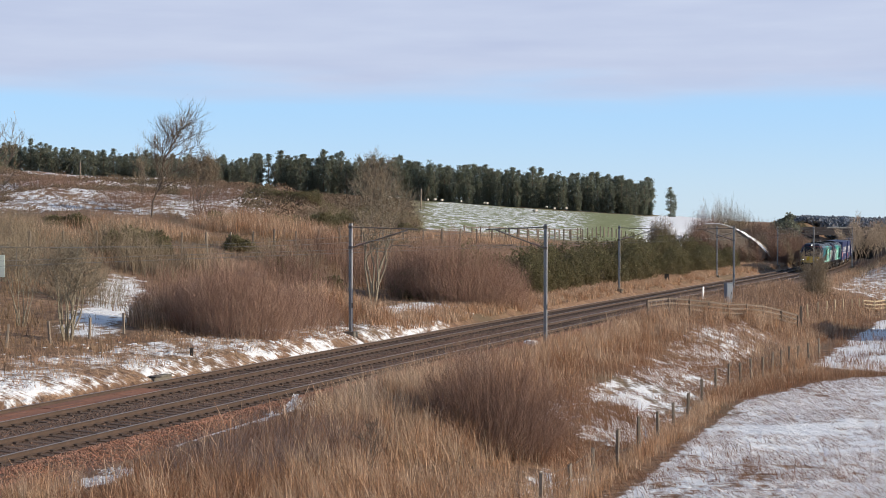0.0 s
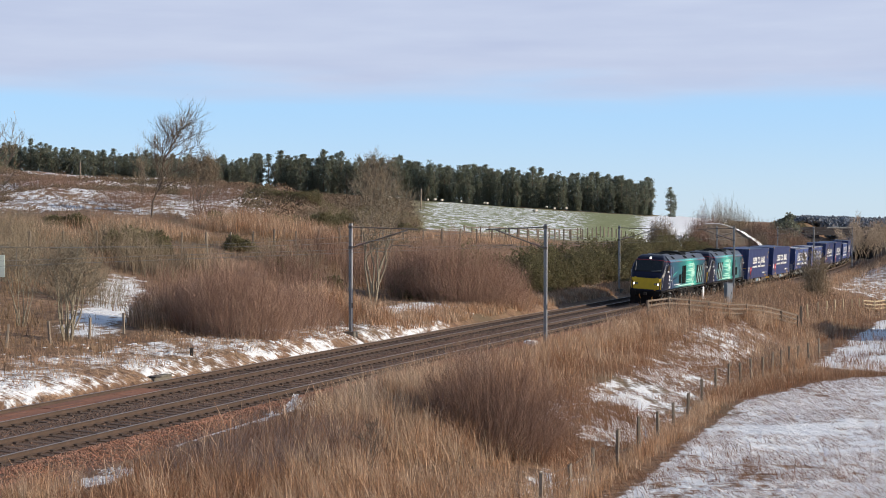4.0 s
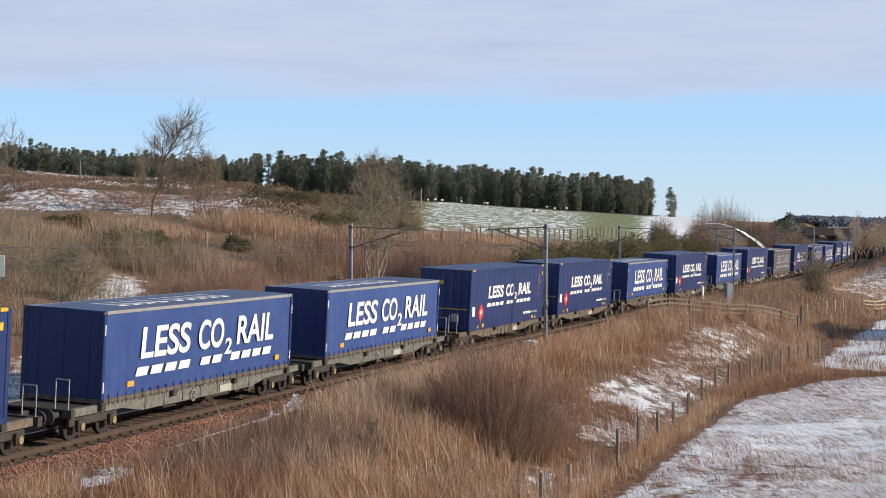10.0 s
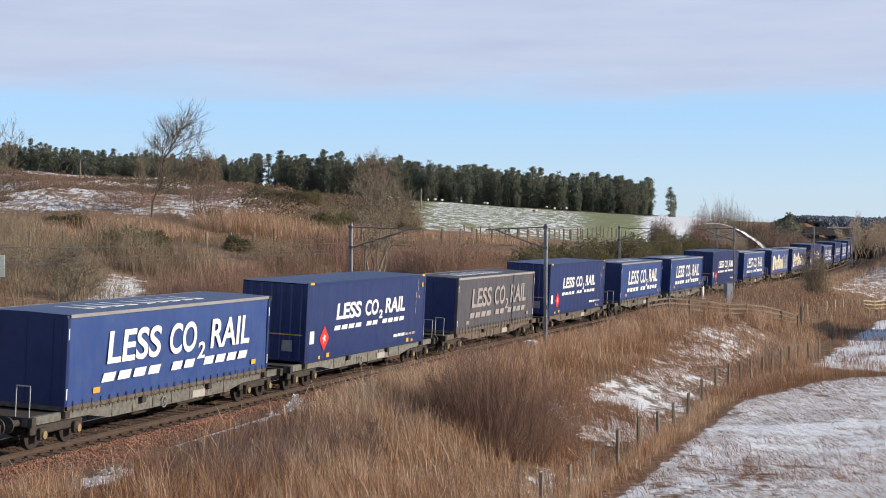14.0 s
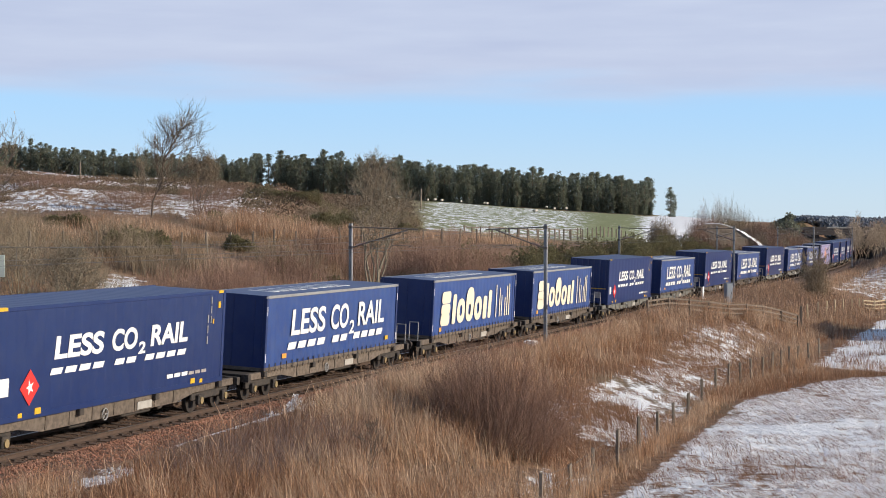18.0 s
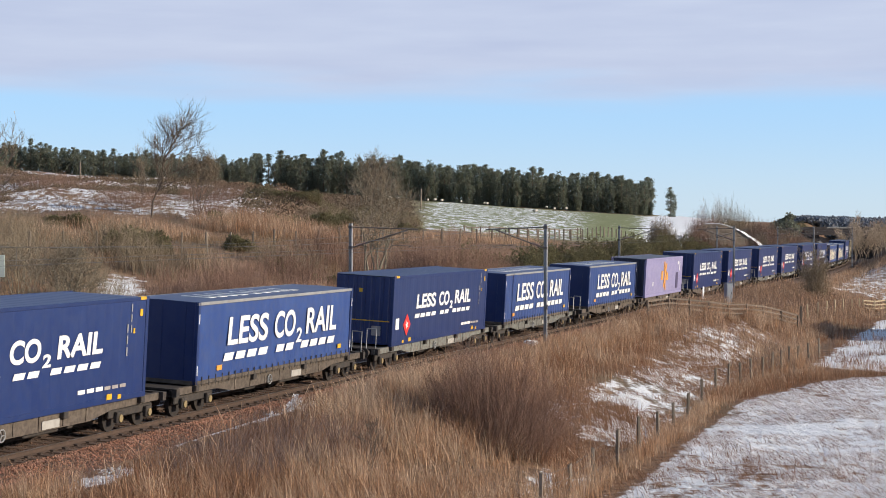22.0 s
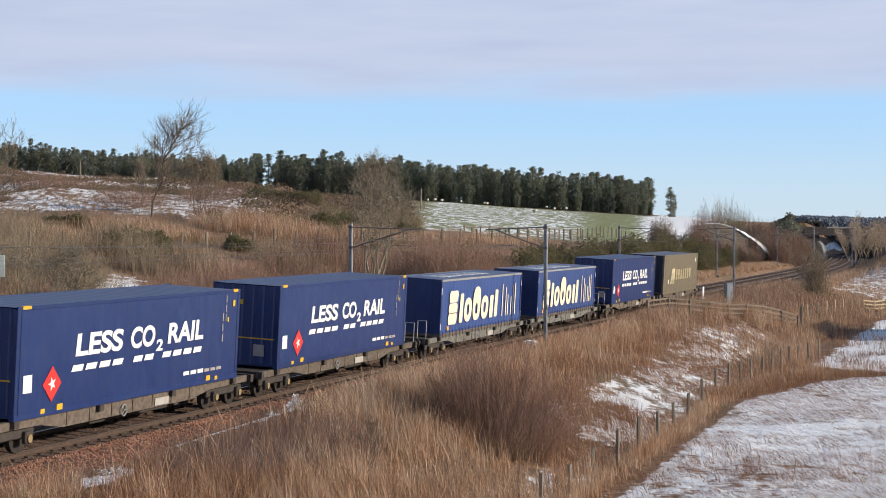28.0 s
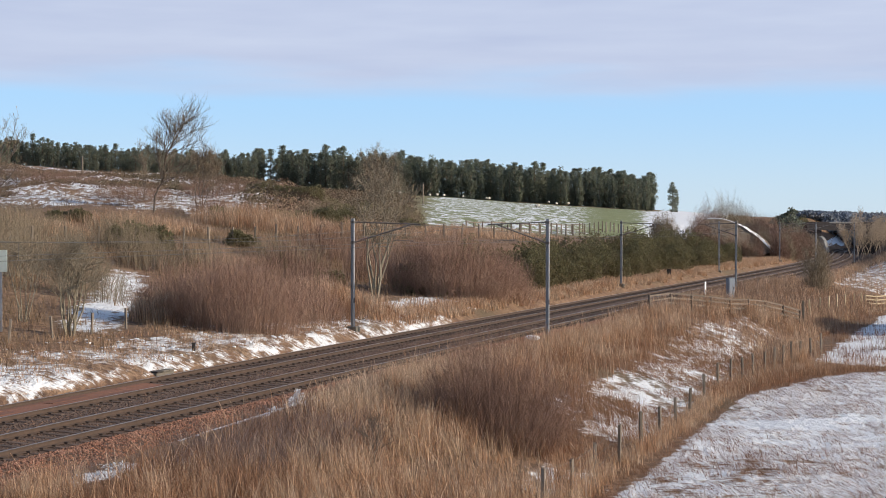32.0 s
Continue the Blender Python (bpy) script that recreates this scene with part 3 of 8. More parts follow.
def build_track():
    bed = ribbon("ballast_bed", [(2.95, -0.72), (2.5, -0.55), (1.75, -0.262), (1.3, -0.265), (0.7, -0.228), (-0.7, -0.152), (-1.3, -0.12), (-1.75, -0.13), (-2.2, -0.11), (-3.5, -0.068), (-4.8, -0.03), (-5.3, -0.06), (-6.3, -0.45), (-6.3, -1.0), (2.95, -1.2)],
                 S0 - 60, S1 + 250, 3.0, M_BALLAST)
    tagged(new("ballast_bed", bed), "brown stone ballast bed under two railway tracks", "ballast", kind="structure")
    for n0, z0, cant, which in TRACKS:
        thing = empty("railway_track", Matrix.Identity(4), "rusty running rails with bright heads on close-set sleepers", "railway track", "parallel railway tracks", "structure")
        for side in (1, -1):
            g = side * 0.752
            web = [(g - 0.075, -0.16), (g - 0.075, -0.145), (g - 0.012, -0.12), (g - 0.012, -0.045), (g - 0.036, -0.03), (g - 0.036, -0.004),
                   (g + 0.036, -0.004), (g + 0.036, -0.03), (g + 0.012, -0.045), (g + 0.012, -0.12), (g + 0.075, -0.145), (g + 0.075, -0.16)]
            rail = part("rail", ribbon("rail", canted(n0, z0, cant, web[::-1]), S0 - 40, S1 + 100, 2.0, M_RAIL), M_RAIL, thing, "rust-brown steel running rail")
            head = [(g - 0.03, -0.004), (g + 0.03, -0.004), (g + 0.03, 0.0), (g - 0.03, 0.0)]
            part("rail_head", ribbon("rail_head", canted(n0, z0, cant, head), S0 - 40, S1 + 100, 2.0, M_RAILTOP), M_RAILTOP, rail, "bright worn running surface")
        bm = boxes((-0.125, 0.125, -1.28, 1.28, -0.30, -0.165), bev=0.018)
        sl = bpy.data.meshes.new("sleeper")
        bm.to_mesh(sl)
        bm.free()
        sl.materials.append(M_SLEEPER)
        rng = random.Random(3)
        rest_v, rest_f = [], []
        s = S0
        count = 0
        while s < S1:
            x, y, th = line_at(s, n0)
            m = Matrix.Translation((float(x), float(y), z0)) @ Matrix.Rotation(float(th), 4, "Z") @ Matrix.Rotation(cant, 4, "X")
            m = m @ pose(rng.uniform(-.02, .02), rng.uniform(-.03, .03), rng.uniform(-.008, .006), 0, 0, rng.uniform(-.6, .6))
            if count < 150:
                ob = new("sleeper", sl)
                ob.parent = thing
                ob.matrix_basis = m
            else:
                a = len(rest_v)
                rest_v += [m @ v.co for v in sl.vertices]
                rest_f += [tuple(a + i for i in p.vertices) for p in sl.polygons]
            count += 1
            s += 0.65
        # chairs and clips that hold each rail to its sleepers
        cv, cf = [], []
        for k in range(330):
            x, y, th = line_at(S0 + 0.65 * k, n0)
            m = Matrix.Translation((float(x), float(y), z0)) @ Matrix.Rotation(float(th), 4, "Z") @ Matrix.Rotation(cant, 4, "X")
            for g in (-0.752, 0.752):
                for d0, d1 in ((-0.17, -0.045), (0.045, 0.17)):
                    a = len(cv)
                    cv += [m @ Vector((px_, g + py_, pz_)) for pz_, k_ in ((-0.17, 1.0), (-0.125, 0.75)) for px_, py_ in ((-0.085 * k_, d0), (0.085 * k_, d0), (0.085 * k_, d1), (-0.085 * k_, d1))]
                    cf += [tuple(a + i for i in q) for q in ((4, 5, 6, 7), (0, 1, 5, 4), (1, 2, 6, 5), (2, 3, 7, 6), (3, 0, 4, 7))]
        part("rail_chairs", mesh_of("rail_chairs", cv, cf, M_CHAIR), M_CHAIR, thing, "dark iron rail chairs and clips")["kind"] = "stuff"
        far_sl = part("distant_sleepers", mesh_of("distant_sleepers", rest_v, rest_f, M_SLEEPER), M_SLEEPER, thing, "row of stained sleepers")
        far_sl["kind"] = "stuff"


build_track()
# ---- overhead line ----
def mast(s, side, z0, top=6.0):
    """A steel H-section mast with its cantilever over one track. side +1: by the near track, -1: by the far track."""
    n = 3.05 if side > 0 else -7.0
    x, yy, th = (float(v) for v in line_at(s, n))
    m = Matrix.Translation((x, yy, 0)) @ Matrix.Rotation(th, 4, "Z")
    thing = empty("catenary_mast", m, "slim steel overhead line mast with a trussed bracket arm", "catenary mast", "masts along the railway")
    w = 0.085
    part("post", boxes((-w, w, -0.08, -0.068, z0, top), (-w, w, 0.068, 0.08, z0, top), (-0.006, 0.006, -0.068, 0.068, z0, top)), M_STEEL, thing, "galvanised H-section steel post")
    part("base", boxes((-0.3, 0.3, -0.3, 0.3, z0 - 0.6, z0 + 0.12), bev=0.03), M_MOSSC, thing, "concrete foundation block")
    d = side                                        # arm points to the track: local +y is the far side
    L = 2.65 if side > 0 else 3.15
    part("top_tube", cyls(((0, 0, top - 0.18), (0, d * (L + 0.55), top - 0.30), 0.032), seg=8), M_RUSTM, thing, "brown steel tie tube")
    part("bracket_tube", cyls(((0, d * 0.06, top - 1.25), (0, d * L, top - 0.33), 0.035), seg=8), M_RUSTM, thing, "brown raking steel tube")
    ins = bmesh.new()
    p0, p1 = Vector((0, d * L * 0.10, top - 1.25 + 0.092)), Vector((0, d * L * 0.26, top - 1.25 + 0.24))
    ax = (p1 - p0).normalized()
    e1 = Vector((1, 0, 0))
    e2 = ax.cross(e1)
    rings = []
    for k in range(13):
        c, r = p0.lerp(p1, k / 12), (0.075 if k % 2 else 0.045)
        rings.append([ins.verts.new(c + e1 * r * math.cos(a) + e2 * r * math.sin(a)) for a in np.arange(8) * math.pi / 4])
    for a, b in zip(rings, rings[1:]):
        for j in range(8):
            ins.faces.new((a[j], a[(j + 1) % 8], b[(j + 1) % 8], b[j]))
    part("insulator", ins, M_GLAZED, thing, "ribbed brown insulator")
    part("registration_arm", cyls(((0, d * (L - 0.9), top - 1.12), (0, d * (L + 0.25), top - 1.16), 0.018), ((0, d * (L - 0.9), top - 1.12), (0, d * (L - 0.75), top - 0.66), 0.012),
                                  ((0, d * (L + 0.2), top - 1.16), (0, d * L, top - 1.22), 0.012), seg=6), M_RUSTM, thing)
    for z in (top - 0.26, top - 1.32):
        part("clamp", boxes((-0.1, 0.1, -0.1, 0.1, z, z + 0.14)), M_RUSTM, thing)
    part("number_plate", boxes((-0.09, 0.09, -0.09, -0.082, 1.6, 1.85)), M_DARK, thing, "small blank plate")


for s_m, side, z_m in ((44.6, 1, -0.6), (43.0, -1, 0.25), (107.2, 1, -0.3), (107.4, -1, 0.35), (166.1, 1, -0.3), (158.0, -1, 0.25), (228.2, 1, -0.1), (216.5, -1, 0.3),
                       (-16.0, 1, -0.5), (-17.0, -1, 0.2)):
    mast(s_m, side, z_m)


def wires():
    """Contact and catenary wires with droppers over both tracks."""
    for n, z_off in ((0.1, 0.0), (-3.6, 0.0)):
        thing = empty("overhead_wire", Matrix.Identity(4), "thin grey overhead contact wire hung on droppers", "overhead wire", "wires over the tracks")
        sup = [-76.0, -16.5, 43.8, 107.5, 160.5, 218.0, 278.0]
        cat, con, drop = [], [], []

        def strand(pts, r):
            bm = bmesh.new()
            ring = []
            for i, p in enumerate(pts):
                ring.append([bm.verts.new((p[0] + r * dx, p[1], p[2] + r * dz)) for dx, dz in ((1, 0), (-.5, .87), (-.5, -.87))])
            for a, b in zip(ring, ring[1:]):
                for j in range(3):
                    bm.faces.new((a[j], a[(j + 1) % 3], b[(j + 1) % 3], b[j]))
            return bm

        for a, b in zip(sup, sup[1:]):
            for k in range(12):
                f = k / 12
                s = a + (b - a) * f
                x, y, th = (float(v) for v in line_at(s, n + 0.15 * math.cos(math.pi * f)))
                cat.append((x, y, 5.66 - 0.55 * 4 * f * (1 - f)))
                con.append((x, y, 4.76))
                if k % 2:
                    drop.append(((x, y, 4.76), (x, y, 5.66 - 0.55 * 4 * f * (1 - f))))
        part("catenary_wire", strand(cat, 0.008), M_WIRE, thing)
        part("contact_wire", strand(con, 0.008), M_WIRE, thing)
        bm = bmesh.new()
        for p, q in drop:
            cyl(bm, p, q, 0.006, seg=3)
        part("droppers", bm, M_WIRE, thing)["kind"] = "stuff"


wires()
# ---- the train ----
CL, CW2, DECK, H_STEEL, H_CURT = 13.716, 1.275, 0.95, 2.9, 2.6
GAP_T, GAP_W = 3.4, 4.87
PAIR = 2 * CL + GAP_T + GAP_W


def head_s(t):
    """s of the first container's leading end at t seconds."""
    return 231.25 - 26.0999 * t - 0.04711 * t * t - 1.1331e-4 * t ** 3


def ride(t, back):
    """The pose of a vehicle whose middle runs so many metres behind the first container's leading end."""
    s = head_s(t) + back
    x, y, th = line_at(s)
    return Matrix.Translation((float(x), float(y), 0)) @ Matrix.Rotation(float(th), 4, "Z") @ Matrix.Rotation(CANT, 4, "X")


MOVERS = []             # (thing, metres behind the leading end)


def text_mesh(name, body, size, bold, width, material, depth=0.006, shear=0.0):
    """Built-in font as a mesh standing up in x, z, its lower left corner at the origin, squeezed to a width."""
    cu = bpy.data.curves.new(name, "FONT")
    cu.body, cu.size, cu.offset, cu.extrude, cu.shear = body, size, bold, depth / 2, shear
    ob = bpy.data.objects.new(name, cu)
    scene.collection.objects.link(ob)
    dg = bpy.context.evaluated_depsgraph_get()
    me = bpy.data.meshes.new_from_object(ob.evaluated_get(dg))
    bpy.data.objects.remove(ob)
    me.name = name
    co = np.empty(len(me.vertices) * 3, np.float32)
    me.vertices.foreach_get("co", co)
    co = co.reshape(-1, 3)
    lo, hi = co.min(0), co.max(0)
    new_co = np.empty_like(co)
    new_co[:, 0] = (co[:, 0] - lo[0]) * width / (hi[0] - lo[0])
    new_co[:, 1] = -co[:, 2]
    new_co[:, 2] = (co[:, 1] - lo[1]) * size / (hi[1] - lo[1])
    me.vertices.foreach_set("co", new_co.ravel())
    me.materials.clear()
    me.materials.append(material)
    me.update()
    return me


def slogan_meshes(material, x0, x1, z0, z1):
    """LESS CO2 RAIL with its row of slanted dashes; returns a list of (mesh, x, z)."""
    w, h = x1 - x0, z1 - z0
    out = [(text_mesh("slogan_word", "LESS", h, 0.02, w * 0.335, material, shear=0.08), x0, z0),
           (text_mesh("slogan_word", "CO", h, 0.02, w * 0.19, material, shear=0.08), x0 + w * 0.395, z0),
           (text_mesh("slogan_word", "2", h * 0.56, 0.012, w * 0.055, material, shear=0.08), x0 + w * 0.595, z0 - h * 0.28),
           (text_mesh("slogan_word", "RAIL", h, 0.02, w * 0.31, material, shear=0.08), x0 + w * 0.69, z0)]
    return out


def dash_outlines(x0, x1, z0, z1):
    w = x1 - x0
    sl = (z1 - z0) * 0.55
    res = []
    for a, b, k in ((0.0, 0.37, 4), (0.43, 0.60, 2), (0.655, 1.0, 4)):
        step = (b - a) * w / k
        for i in range(k):
            p = x0 + a * w + i * step
            q = p + step * 0.80
            res.append([(p, z0), (q - sl * 0.2, z0), (q + sl * 0.8, z1), (p + sl, z1)])
    return res


def bars(parent, rows, material, y, name="lettering_bar", label=""):
    for x0, x1, z0, z1 in rows:
        part(name, slab([(x0, z0), (x1, z0), (x1, z1), (x0, z1)], 0.005, at=y), material, parent, label)


def soft_block(x, z, wd, h, slant, r=0.3):
    """Outline of a leaning block with rounded corners."""
    r = min(r, wd * 0.48)
    pts = []
    for cx, cz, a0 in ((wd - r, r, -90), (wd - r, h - r, 0), (r, h - r, 90), (r, r, 180)):
        for k in range(5):
            a = radians(a0 + k * 22.5)
            pts.append((cx + r * math.cos(a), cz + r * math.sin(a)))
    return [(x + a + slant * b, z + b) for a, b in pts]


def ring_slab(outer, inner, depth, at):
    """A flat ring between two outlines with as many points each."""
    bm = bmesh.new()
    rows = [[bm.verts.new((x, at - d, z)) for x, z in o] for d in (depth, 0.0) for o in (outer, inner)]
    n = len(outer)
    for i in range(n):
        j = (i + 1) % n
        for a, b in ((0, 1), (1, 3), (3, 2), (2, 0)):
            bm.faces.new((rows[a][i], rows[a][j], rows[b][j], rows[b][i]))
    bmesh.ops.recalc_face_normals(bm, faces=bm.faces[:])
    return bm


def container_shell(thing, h, material, corrugated=0.0, pitch=0.28, roof_mat=None, end_mat=None):
    """Side, end, roof and base of a container with corner posts and castings. Local x along, origin on the wagon deck's line at z 0 = rail."""
    z0, z1, x0, x1, w = DECK, DECK + h, -CL / 2, CL / 2, CW2
    bm = boxes((x0, x1, -w, -w + 0.14, z0, z0 + 0.15), (x0, x1, w - 0.14, w, z0, z0 + 0.15), (x0 + .02, x1 - .02, -w + 0.1, w - 0.1, z0 + 0.05, z0 + 0.13))
    part("base_frame", bm, material, thing)
    for sy in (-1, 1):
        bm = bmesh.new()
        if corrugated:
            k = int((CL - 0.4) / pitch)
            st = (CL - 0.4) / k
            pts = []
            for i in range(k):
                a = x0 + 0.2 + i * st
                for f, d in ((0, 0), (0.36, 0), (0.5, 1), (0.86, 1)):
                    pts.append((a + f * st, w - 0.012 - corrugated * d))
            pts.append((x1 - 0.2, w - 0.012))
            lo = [bm.verts.new((x, sy * y, z0 + 0.14)) for x, y in pts]
            hi = [bm.verts.new((x, sy * y, z1 - 0.09)) for x, y in pts]
            for i in range(len(pts) - 1):
                bm.faces.new((lo[i], lo[i + 1], hi[i + 1], hi[i]) if sy < 0 else (lo[i + 1], lo[i], hi[i], hi[i + 1]))
        else:
            box(bm, x0 + 0.15, x1 - 0.15, min(sy * (w - 0.012), sy * (w - 0.07)), max(sy * (w - 0.012), sy * (w - 0.07)), z0 + 0.14, z1 - 0.09)
        part("side_panel", bm, material, thing)
        part("top_rail", boxes((x0, x1, sy * w - 0.06 if sy > 0 else -w, w if sy > 0 else -w + 0.06, z1 - 0.11, z1 - 0.004), bev=0.012), material, thing)
        for x in (x0, x1):
            xa, xb = (x, x + 0.17) if x < 0 else (x - 0.17, x)
            ya, yb = (w - 0.16, w) if sy > 0 else (-w, -w + 0.16)
            part("corner_post", boxes((xa, xb, ya, yb, z0 + 0.12, z1 - 0.1), bev=0.015), material, thing)
            part("corner_casting", boxes((xa - .003, xb + .003, ya - .003, yb + .003, z0 - 0.002, z0 + 0.12), bev=0.012), material, thing)
    bm = bmesh.new()
    prof = []
    for k in range(6):
        y = -w + 0.1 + k * (2 * w - 0.2) / 6
        d = (2 * w - 0.2) / 6
        prof += [(y, x0 + 0.05), (y + d * 0.3, x0 + 0.05), (y + d * 0.42, x0 + 0.014), (y + d * 0.88, x0 + 0.014)]
    prof.append((w - 0.1, x0 + 0.05))
    lo, hi = [bm.verts.new((x, y, z0 + 0.1)) for y, x in prof], [bm.verts.new((x, y, z1 - 0.06)) for y, x in prof]
    for k in range(len(prof) - 1):
        bm.faces.new((lo[k + 1], lo[k], hi[k], hi[k + 1]))
    part("front_end", bm, end_mat or material, thing)
    doors = part("door_end", boxes((x1 - 0.08, x1 - 0.03, -w + 0.1, -0.01, z0 + 0.1, z1 - 0.06), (x1 - 0.08, x1 - 0.03, 0.01, w - 0.1, z0 + 0.1, z1 - 0.06)), end_mat or material, thing)
    part("locking_bars", cyls(*[((x1 - 0.012, y, z0 + 0.12), (x1 - 0.012, y, z1 - 0.1), 0.017) for y in (-0.8, -0.35, 0.35, 0.8)], seg=6), M_STEEL, doors, "galvanised door bars")
    bm = bmesh.new()
    prof = [(x0 + 0.02, z1 - 0.03)]
    for k in range(22):
        x = x0 + 0.4 + k * (CL - 0.8) / 22
        prof += [(x, z1 - 0.016), (x + 0.08, z1 - 0.008), (x + 0.36, z1 - 0.008), (x + 0.44, z1 - 0.016)]
    prof.append((x1 - 0.02, z1 - 0.03))
    lo, hi = [bm.verts.new((x, -w + 0.05, z)) for x, z in prof], [bm.verts.new((x, w - 0.05, z)) for x, z in prof]
    for k in range(len(prof) - 1):
        bm.faces.new((lo[k], lo[k + 1], hi[k + 1], hi[k]))
    part("roof", bm, roof_mat or material, thing)


def steel_container():
    thing = empty("shipping_container", Matrix.Identity(4), "dark blue steel container with white slogan and red diamond", "container", "containers on the freight train")
    container_shell(thing, H_STEEL, M_BLUE, 0.006, 0.9)
    x0, y = -CL / 2, -CW2 - 0.001
    for me, x, z in slogan_meshes(M_WHITE, x0 + 3.0, x0 + 11.0, 2.38, 3.0):
        part("slogan_word", me, M_WHITE, thing, "white slogan lettering").location = (x, y + 0.002, z)
    for o in dash_outlines(x0 + 2.8, x0 + 11.0, 1.99, 2.16):
        part("slogan_dash", slab(o, 0.006, at=y), M_WHITE, thing)
    cx, cz, dw, dh = x0 + 1.82, 1.76, 0.48, 0.47
    red = part("red_diamond", slab([(cx - dw, cz), (cx, cz - dh), (cx + dw, cz), (cx, cz + dh)], 0.006, at=y), M_RED, thing, "red diamond decal")
    part("blossom_mark", slab([(cx + math.cos(a) * (0.2 if k % 2 else 0.08), cz + math.sin(a) * (0.2 if k % 2 else 0.08)) for k, a in ((k, k * math.pi / 5) for k in range(10))], 0.004, at=y - 0.007), M_WHITE, red, "white star-shaped mark")
    bars(thing, [(x0 + 0.37, x0 + 0.80, 1.62, 2.08)], M_WHITE, y, "label_plate", "white paper label")
    bars(thing, [(x0 + 2.12, x0 + 2.42, 1.04, 1.2), (x0 + 1.3, x0 + 1.5, 1.02, 1.14), (x0 + 11.35, x0 + 11.65, 1.04, 1.2), (x0 + 12.0, x0 + 12.2, 1.02, 1.14)], M_YEL, y, "yellow_sticker")
    bars(thing, [(x0 + 9.7 + i * 0.5, x0 + 10.1 + i * 0.5, 1.33, 1.45) for i in range(3)], M_WHITE, y)
    bars(thing, [(x0 + 11.2 + i * 0.45, x0 + 11.55 + i * 0.45, 1.33, 1.43) for i in range(3)], M_GREYW, y)
    bars(thing, [(x0 + 12.4, x0 + 12.47, 2.2 + 0.33 * i, 2.45 + 0.33 * i) for i in range(3)] + [(x0 + 12.62, x0 + 12.68, 2.85 + 0.3 * i, 3.07 + 0.3 * i) for i in range(3)], M_GREYTOP, y)
    bars(thing, [(x0 + 13.16, x0 + 13.32, 3.3, 3.5), (x0 + 12.78, x0 + 12.88, 2.82, 2.97)], M_YEL, y, "yellow_sticker")
    z1 = DECK + H_STEEL
    part("painted_casting", boxes((x0 + 0.22, x0 + 0.62, -CW2 - 0.004, -CW2 + 0.10, z1 - 0.085, z1 + 0.002)), M_YEL, thing, "yellow painted top casting")
    part("painted_casting", boxes((CL / 2 - 0.55, CL / 2 - 0.2, -CW2 - 0.004, -CW2 + 0.10, z1 - 0.085, z1 + 0.002)), M_YEL, thing, "yellow painted top casting")
    ye = x0 + 0.008
    part("warning_stripe", boxes((ye, ye + 0.02, -1.2, 1.1, 1.94, 1.98)), M_YEL, thing, "yellow stripe across the end")
    part("end_label", boxes((ye, ye + 0.02, -0.75, -0.35, 1.35, 1.75)), M_GREYW, thing)
    part("end_sticker", boxes((ye, ye + 0.02, 0.12, 0.27, 3.12, 3.28)), M_YEL, thing)
    return thing


